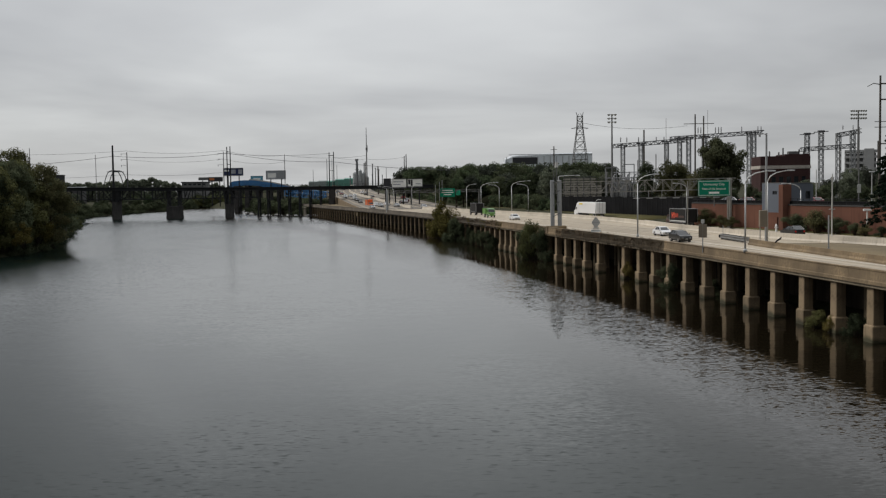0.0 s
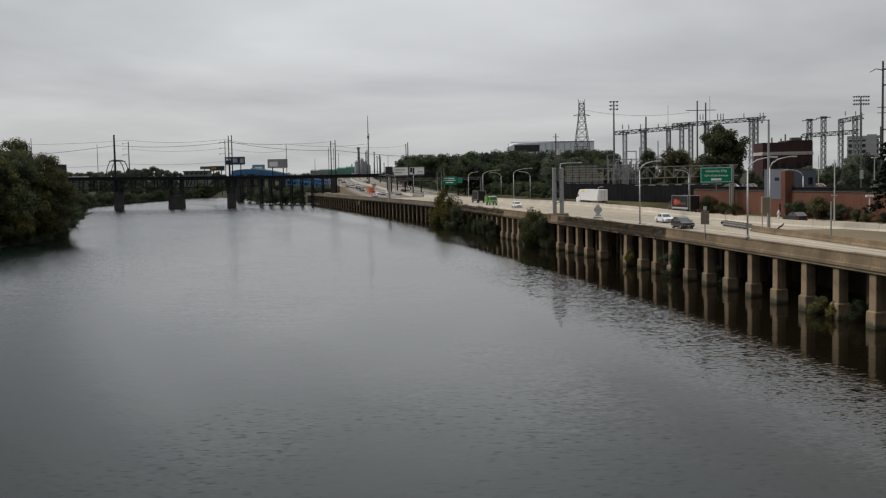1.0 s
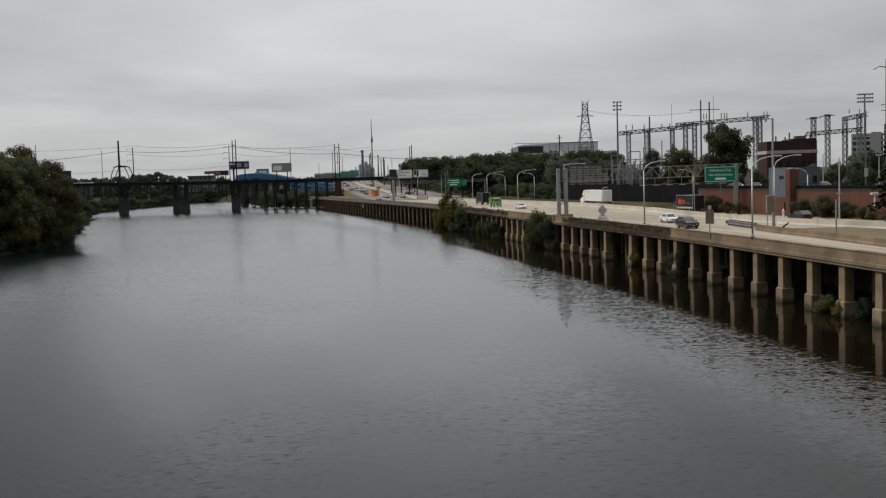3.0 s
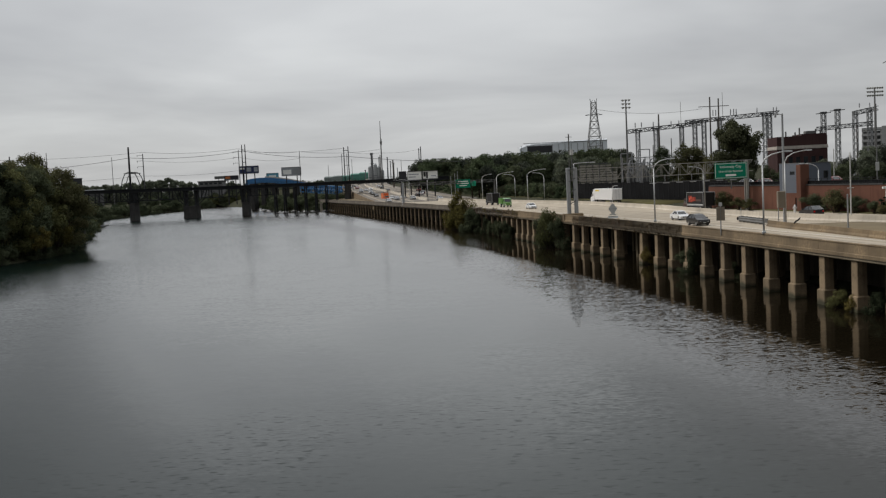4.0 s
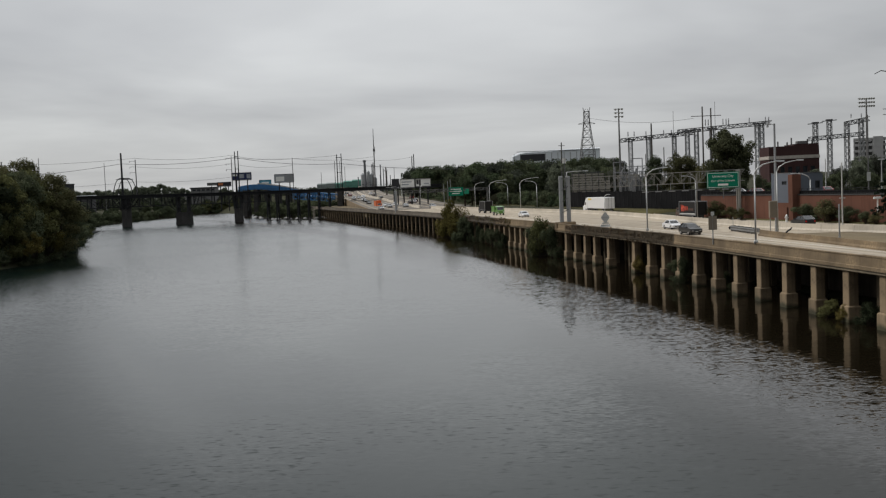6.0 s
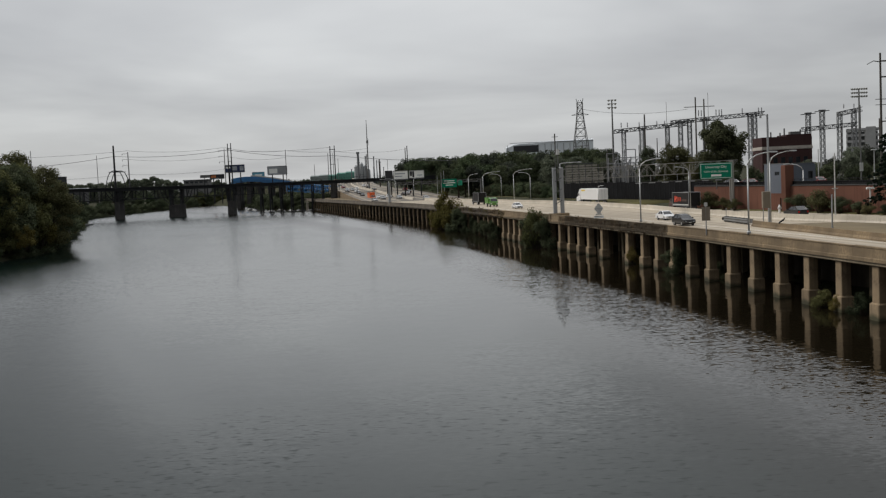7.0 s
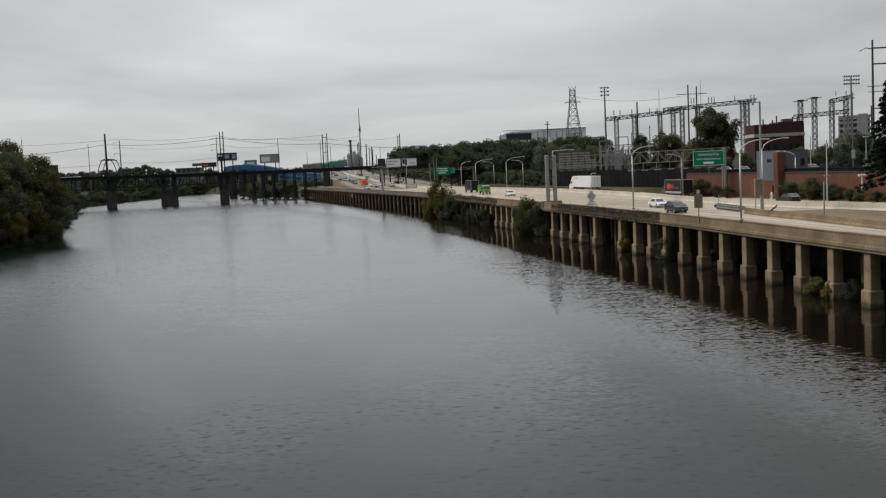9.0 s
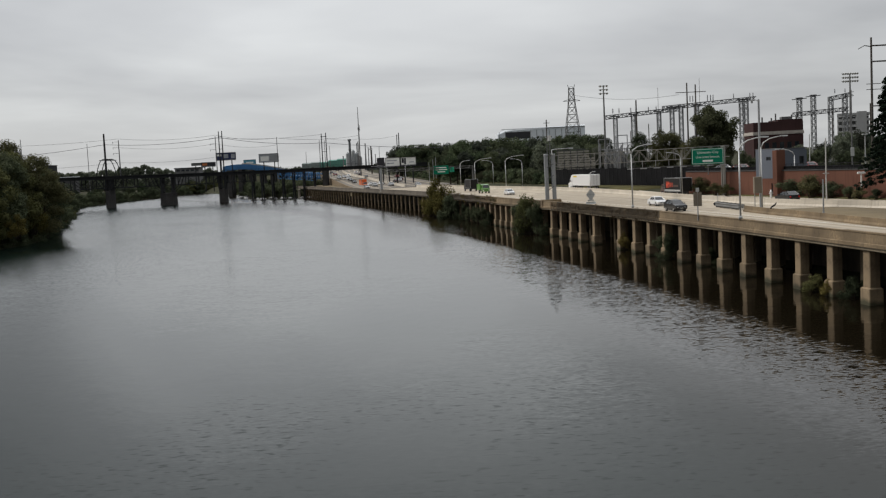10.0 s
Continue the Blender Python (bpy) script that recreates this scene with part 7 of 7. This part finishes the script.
BODY = {
    "sedan": dict(low=[(-2.25, 0.30), (2.2, 0.26), (2.28, 0.55), (2.15, 0.70), (1.0, 0.93), (-1.45, 1.0), (-2.2, 0.95), (-2.32, 0.6)], cab=[(1.05, 0.90), (0.25, 1.40), (-0.75, 1.45), (-1.6, 0.97)], half=0.88, axle=(1.38, -1.36)),
    "hatch": dict(low=[(-2.1, 0.30), (2.1, 0.26), (2.2, 0.52), (2.05, 0.72), (1.15, 0.95), (-1.6, 1.05), (-2.1, 1.05), (-2.2, 0.6)], cab=[(1.35, 0.92), (0.25, 1.44), (-0.6, 1.50), (-1.95, 1.08)], half=0.87, axle=(1.35, -1.32)),
    "suv": dict(low=[(-2.25, 0.38), (2.2, 0.34), (2.28, 0.65), (2.2, 0.90), (1.1, 1.08), (-2.2, 1.12), (-2.3, 0.7)], cab=[(1.2, 1.05), (0.3, 1.56), (-1.15, 1.63), (-2.15, 1.10)], half=0.92, axle=(1.38, -1.36)),
    "van": dict(low=[(-2.45, 0.33), (2.4, 0.30), (2.48, 0.6), (2.35, 0.85), (1.6, 1.05), (-2.4, 1.10), (-2.5, 0.7)], cab=[(1.7, 1.02), (0.75, 1.68), (-2.15, 1.74), (-2.42, 1.08)], half=0.97, axle=(1.5, -1.5)),
}


def car(style, paint_mat, label, x, y, heading, z=None, category="car"):
    """heading: +1 drives away along the road, -1 towards the bridge."""
    b = BODY[style]
    d = Vector((edge(y + 2) - edge(y - 2), 4.0)).normalized() * heading
    ob = thing("car" if style != "van" else "minivan", label, category, Matrix.Translation((x, y, ROAD_Z + 0.008 if z is None else z)) @ Matrix.Rotation(math.atan2(d.y, d.x), 4, "Z"), "cars on the expressway" if z is None else "parked cars")
    half = b["half"]
    part("body", shell(b["low"], half), paint_mat, ob)
    c = b["cab"]
    hi = half * 0.74
    # glass house, then roof and pillars over it
    lo_h = half * 0.90
    glass = Geo().add([(c[0][0], -lo_h, c[0][1]), (c[0][0], lo_h, c[0][1]), (c[3][0], lo_h, c[3][1]), (c[3][0], -lo_h, c[3][1]),
                       (c[1][0], -hi, c[1][1]), (c[1][0], hi, c[1][1]), (c[2][0], hi, c[2][1]), (c[2][0], -hi, c[2][1])],
                      [(0, 3, 2, 1), (4, 5, 6, 7), (0, 1, 5, 4), (1, 2, 6, 5), (2, 3, 7, 6), (3, 0, 4, 7)])
    part("window_glass", glass, M_CARGL, ob, "dark tinted window glass")
    roof = Geo().sweep([[(c[1][0] + 0.03, y2, c[1][1] - 0.01), (c[1][0] - 0.15, y2, c[1][1] + 0.05), (c[2][0] + 0.15, y2, c[2][1] + 0.05), (c[2][0] - 0.03, y2, c[2][1] - 0.01)] for y2 in (-hi * 1.02, -hi * 0.8, hi * 0.8, hi * 1.02)])
    part("roof", roof, paint_mat, ob)
    for s in (-1, 1):
        part("front_pillar", Geo().bar((c[0][0], s * lo_h, c[0][1]), (c[1][0], s * hi, c[1][1]), 0.09), paint_mat, ob)
        part("rear_pillar", Geo().bar((c[3][0], s * lo_h, c[3][1]), (c[2][0], s * hi, c[2][1]), 0.14), paint_mat, ob)
        mx = (c[1][0] + c[2][0]) / 2
        part("door_pillar", Geo().bar((mx - 0.1, s * lo_h, c[0][1] + 0.02), (mx - 0.1, s * hi, c[1][1]), 0.08), paint_mat, ob)
        part("headlight", Geo().box(2.12, s * (half - 0.32) - 0.16, 0.58, 2.27, s * (half - 0.32) + 0.16, 0.72, 0.03), M_HEADL, ob)
        part("tail_light", Geo().box(-2.36, s * (half - 0.2) - 0.12, 0.72, -2.2, s * (half - 0.2) + 0.12, 0.95, 0.03), M_TAILL, ob)
        part("mirror", Geo().box(c[0][0] - 0.3, s * (half + 0.08) - 0.09, c[0][1] + 0.02, c[0][0] - 0.12, s * (half + 0.08) + 0.09, c[0][1] + 0.17, 0.03), paint_mat, ob)
    part("grille", Geo().box(2.18, -0.45, 0.42, 2.30, 0.45, 0.62, 0.03), M_TRIM, ob)
    part("number_plate", Geo().box(2.295, -0.2, 0.44, 2.31, 0.2, 0.53), M_GREYS, ob)
    part("underbody", Geo().box(-2.1, -half * 0.85, 0.18, 2.05, half * 0.85, 0.34), M_TRIM, ob)
    add_wheels(ob, b["axle"], half - 0.1)
    return ob


def semi_truck(x, y, heading):
    d = Vector((edge(y + 2) - edge(y - 2), 4.0)).normalized() * heading
    ob = thing("semi_truck", "white tractor with a long white box trailer", "truck", Matrix.Translation((x, y, ROAD_Z + 0.008)) @ Matrix.Rotation(math.atan2(d.y, d.x), 4, "Z"))
    tr = part("trailer", Geo().box(-13.6, -1.28, 1.15, 0.8, 1.28, 4.05, 0.06), M_TRAILW, ob)
    for k in range(12):
        for s in (-1, 1):
            part("side_post", Geo().box(-13.2 + k * 1.2, s * 1.285 - 0.012, 1.3, -13.12 + k * 1.2, s * 1.285 + 0.012, 3.95), M_TRAILW, tr)
    part("door_bar", Geo().bar((-13.64, -0.4, 1.2), (-13.64, -0.4, 4.0), 0.05).bar((-13.64, 0.4, 1.2), (-13.64, 0.4, 4.0), 0.05), M_GALV, tr)
    part("side_mark", Geo().box(-2.8, 1.296, 3.35, 0.0, 1.30, 3.75), M_YELLOW, tr, "yellow lettering patch")
    part("chassis", Geo().box(-13.4, -0.5, 0.85, 3.6, 0.5, 1.149), M_TRIM, ob)
    cab = Geo().sweep([[(1.3, yy, 0.55), (4.3, yy, 0.55), (4.5, yy, 0.9), (4.45, yy, 1.7), (3.3, yy, 1.95), (2.9, yy, 2.9), (1.9, yy, 3.85), (1.3, yy, 3.9)] for yy in (-1.2, -1.12, 1.12, 1.2)])
    cb = part("cab", cab, M_TRAILW, ob)
    part("windscreen", Geo().add([(3.36, -1.0, 1.98), (3.36, 1.0, 1.98), (2.98, 0.95, 2.85), (2.98, -0.95, 2.85), (3.30, -1.0, 1.96), (3.30, 1.0, 1.96), (2.90, 0.95, 2.85), (2.90, -0.95, 2.85)], [(0, 1, 2, 3), (7, 6, 5, 4), (0, 4, 5, 1), (1, 5, 6, 2), (2, 6, 7, 3), (3, 7, 4, 0)]), M_CARGL, cb)
    for s in (-1, 1):
        part("side_window", Geo().box(2.1, s * 1.205 - 0.01, 2.0, 2.85, s * 1.205 + 0.01, 2.7), M_CARGL, cb)
        part("headlight", Geo().box(4.3, s * 0.9 - 0.18, 0.85, 4.5, s * 0.9 + 0.18, 1.1, 0.03), M_HEADL, cb)
        part("fuel_tank", Geo().tube((1.2, s * 0.98, 0.75), (2.7, s * 0.98, 0.75), 0.3, n=12), M_GALV, ob)
    part("bumper", Geo().box(4.4, -1.15, 0.4, 4.65, 1.15, 0.75, 0.05), M_GALV, cb)
    add_wheels(ob, (3.75, 0.9, -0.4, -11.2, -12.5), 1.02, True)
    return ob


def box_truck(x, y, heading, box_mat, cab_mat, label, length=6.5, marks=(), top=3.6, trim=None):
    d = Vector((edge(y + 2) - edge(y - 2), 4.0)).normalized() * heading
    ob = thing("box_truck", label, "truck", Matrix.Translation((x, y, ROAD_Z + 0.008)) @ Matrix.Rotation(math.atan2(d.y, d.x), 4, "Z"), "box trucks")
    bx = part("cargo_box", Geo().box(-length, -1.2, 1.0, 0, 1.2, top, 0.06), box_mat, ob)
    fr = Geo()
    for s in (-1.21, 1.21):
        for z in (1.0, top):
            fr.bar((-length, s, z), (0, s, z), 0.1)
        for xx in (-length, -0.03):
            fr.bar((xx, s, 1.0), (xx, s, top), 0.1)
    part("edge_trim", fr, trim or M_GALV, bx)
    for a, b, c, d2, mat in marks:
        part("printed_mark", Geo().box(-length + a, 1.205, b, -length + c, 1.215, d2), mat, bx)
    cab = Geo().sweep([[(0.12, yy, 0.55), (2.1, yy, 0.5), (2.2, yy, 1.2), (2.0, yy, 1.45), (1.55, yy, 2.35), (0.12, yy, 2.45)] for yy in (-1.05, -0.97, 0.97, 1.05)])
    cb = part("cab", cab, cab_mat, ob)
    part("windscreen", Geo().add([(2.03, -0.9, 1.5), (2.03, 0.9, 1.5), (1.63, 0.85, 2.28), (1.63, -0.85, 2.28), (1.9, 0, 1.6)], [(0, 1, 2, 3)]), M_CARGL, cb)
    for s in (-1, 1):
        part("side_window", Geo().box(0.6, s * 1.055 - 0.01, 1.5, 1.5, s * 1.055 + 0.01, 2.15), M_CARGL, cb)
        part("headlight", Geo().box(2.1, s * 0.8 - 0.15, 0.75, 2.24, s * 0.8 + 0.15, 0.98, 0.03), M_HEADL, cb)
    part("chassis", Geo().box(-length, -0.5, 0.6, 1.8, 0.5, 0.99), M_TRIM, ob)
    add_wheels(ob, (1.2, -length + 1.6), 0.95, True)
    return ob


M_BROWNCAB = paint("brown_truck_cab_paint", (0.06, 0.025, 0.018), 0.4)
semi_truck(38.0, 284.5, 1)
box_truck(46.4, 210.0, 1, M_TRUCKBK, M_BROWNCAB, "black box truck with red printing and pale trim", 7.5, [(5.2, 1.7, 5.45, 2.9, M_ORANGE), (5.45, 2.4, 5.75, 2.7, M_ORANGE), (5.75, 1.7, 6.0, 2.9, M_ORANGE), (6.0, 2.1, 6.3, 2.5, M_ORANGE), (6.3, 1.7, 6.55, 2.9, M_ORANGE), (4.7, 1.9, 4.95, 2.7, M_ORANGE), (4.2, 1.9, 4.45, 2.7, M_ORANGE), (3.6, 1.9, 3.85, 2.7, M_ORANGE), (1.0, 1.9, 3.3, 2.3, M_BROWNCAB), (0.2, 1.12, 7.3, 1.35, M_GREYS)])
car("suv", M_CARBLACK, "black estate car on the far carriageway", 54.7, 164.4, 1)
car("sedan", M_CARWHITE, "white saloon car on the near lanes", 36.1, 173.0, -1)
car("suv", M_CARBLACK, "black four-wheel-drive car on the near lanes", 34.7, 153.8, -1)
car("sedan", M_CARWHITE, "white saloon car far along the lanes", 18.1, 267.0, -1)
box_truck(12.9, 292.5, -1, M_CARLIME, M_CARLIME, "lime green refuse truck on the near lanes", 3.6, top=2.5, trim=M_CARLIME)
box_truck(9.6, 323.0, 1, M_TRUCKBK, M_TRUCKBK, "dark box truck far along the road", 6.0)
box_truck(-33.5, 480, -1, M_ORVEH, M_ORVEH, "orange truck coming round the distant bend", 5.5)
for i, (x, y, h, st, mt, lab) in enumerate([(-20, 452, -1, "suv", M_CARSILV, "silver car on the distant bend"), (-30, 470, -1, "sedan", M_CARWHITE, "white car on the distant bend"), (-40, 505, -1, "sedan", M_CARBLACK, "black car on the distant bend"),
                                            (-46, 545, -1, "suv", M_CARWHITE, "white car on the distant bend"), (-55, 590, -1, "sedan", M_CARSILV, "silver car on the distant bend"), (-62, 640, -1, "suv", M_CARRED, "dark red car on the distant bend"),
                                            (-70, 700, -1, "sedan", M_CARBLACK, "black car on the distant bend"), (-72, 760, -1, "suv", M_CARSILV, "silver car on the distant bend"), (-38, 560, 1, "suv", M_CARBLACK, "black car on the distant bend"), (-51, 660, 1, "sedan", M_CARWHITE, "white car on the distant bend"),
                                            (-18, 498, 1, "sedan", M_CARSILV, "silver car on the distant bend"), (-8, 430, -1, "suv", M_CARSILV, "silver car on the distant bend")]):
    car(st, mt, lab, x, y, h, z=road_z(y) + 0.012)
for i, (x, y, mt, lab) in enumerate([(56.6, 205, M_CARRED, "dark red parked car above the wall"), (59.6, 200, M_CARBLACK, "black parked car above the wall"), (62.5, 196, M_CARSILV, "silver parked car above the wall"), (53.9, 208, M_CARSILV, "silver parked car above the wall"), (65, 191, M_CARRED, "red parked car above the wall")]):
    car("suv", mt, lab, x + 3.0, y + 2.0, 1, z=9.62)

PAINTS = (M_CARSILV, M_CARBLACK, M_CARBLACK, M_CARSILV, M_CARRED, M_CARBLACK, M_CARWHITE)
NAMES = ("silver", "black", "black", "silver", "dark red", "black", "white")
for i in range(11):
    y = 436 + i * 18.5 + rnd.uniform(-2, 2)
    u = (0.14, 0.27, 0.39, 0.62, 0.76, 0.2, 0.88)[i % 7]
    car(("sedan", "suv", "hatch")[i % 3], PAINTS[i * 3 % 7], NAMES[i * 3 % 7] + " car in dense traffic on the bend", road_left(y) + (road_right(y) - road_left(y)) * u, y, -1 if u < 0.5 else 1, z=road_z(y) + 0.012)

for x, y, top, mat, lab in ((50.6, 222.0, M_YELLOW, M_TRAILW, "white fire hydrant with a yellow cap"), (55.9, 176.2, M_TRAILW, M_TRAILW, "white bollard at the building's door")):
    ob = thing("fire_hydrant" if "hydrant" in lab else "bollard", lab, "hydrant" if "hydrant" in lab else "bollard", pose(x, y, 6.0))
    part("barrel", Geo().tube((0, 0, -0.2), (0, 0, 0.75), 0.2, 0.17, 12).tube((0, 0, 0.75), (0, 0, 0.82), 0.26, 0.26, 12), mat, ob)
    part("cap", Geo().tube((0, 0, 0.82), (0, 0, 1.15), 0.2, 0.07, 12), top, ob)
    part("nozzle", Geo().tube((-0.32, 0, 0.55), (0.32, 0, 0.55), 0.09, 0.09, 8), mat, ob)
# pale post where the river wall ends
ob = thing("mooring_post", "pale concrete post at the river wall's end", "post", pose(-74.6, 565.0, 0))
part("shaft", Geo().prism(chamfer_ring(0.75, 0.6, 0.1), -1.5, 4.2, chamfer_ring(0.55, 0.45, 0.1)), M_BARR, ob)
part("cap", Geo().box(-0.7, -0.6, 4.2, 0.7, 0.6, 4.6, 0.08), M_BARR, ob)
# crash cushion at the nose of the gore barrier
ob = thing("crash_cushion", "dull grey ribbed crash cushion at the barrier nose", "crash cushion", Matrix.Translation((42.15, 158.2, ROAD_Z)) @ Matrix.Rotation(math.atan2(-10.8, 0.4), 4, "Z"))
for k in range(6):
    part("diaphragm", Geo().box(k * 1.85, -0.36, 0.05, k * 1.85 + 0.12, 0.36, 0.88), M_GALVD, ob)
for s in (-1, 1):
    for k in range(6):
        prof = [(s * 0.38, 0.22), (s * 0.46, 0.32), (s * 0.38, 0.45), (s * 0.38, 0.58), (s * 0.46, 0.70), (s * 0.38, 0.82), (s * 0.34, 0.82), (s * 0.34, 0.22)]
        part("side_panel", Geo().sweep([[(xx, yy, zz) for yy, zz in prof] for xx in (k * 1.85 - 0.1, k * 1.85 + 1.7)]), M_GALVD, ob)
part("nose", Geo().path([(-0.2, -0.36, 0.5), (-0.55, -0.25, 0.5), (-0.65, 0, 0.5), (-0.55, 0.25, 0.5), (-0.2, 0.36, 0.5)], 0.3, 6), M_TRIM, ob)
part("marker", Geo().box(-0.1, -0.03, 0.88, 0.0, 0.03, 2.1), M_GALV, ob)
ob = thing("road_debris", "dark scrap of rubber on the shoulder", "debris", pose(42.6, 133.5, ROAD_Z + 0.75, 0, 0, 30))
part("scrap", Geo().path([(-0.5, 0, 0.1), (-0.1, 0.1, 0.3), (0.3, 0, 0.5), (0.7, 0.1, 0.75)], [0.1, 0.12, 0.12, 0.05], 6), M_BLACK, ob)
# small boat by the bank
ob = thing("moored_boat", "small pale boat moored below bank trees", "boat", pose(-161.0, 468, 0, 0, 0, 10))
part("hull", Geo().sweep([[(-3.5, -0.7, 0.7), (-3.5, 0, -0.3), (-3.5, 0.7, 0.7)], [(0, -1.1, 0.7), (0, 0, -0.4), (0, 1.1, 0.7)], [(3.6, -0.1, 0.9), (3.6, 0, 0.6), (3.6, 0.1, 0.9)]]), M_TRAILW, ob)
part("seat", Geo().box(-1.2, -0.8, 0.5, -0.6, 0.8, 0.6), M_GREYS, ob)
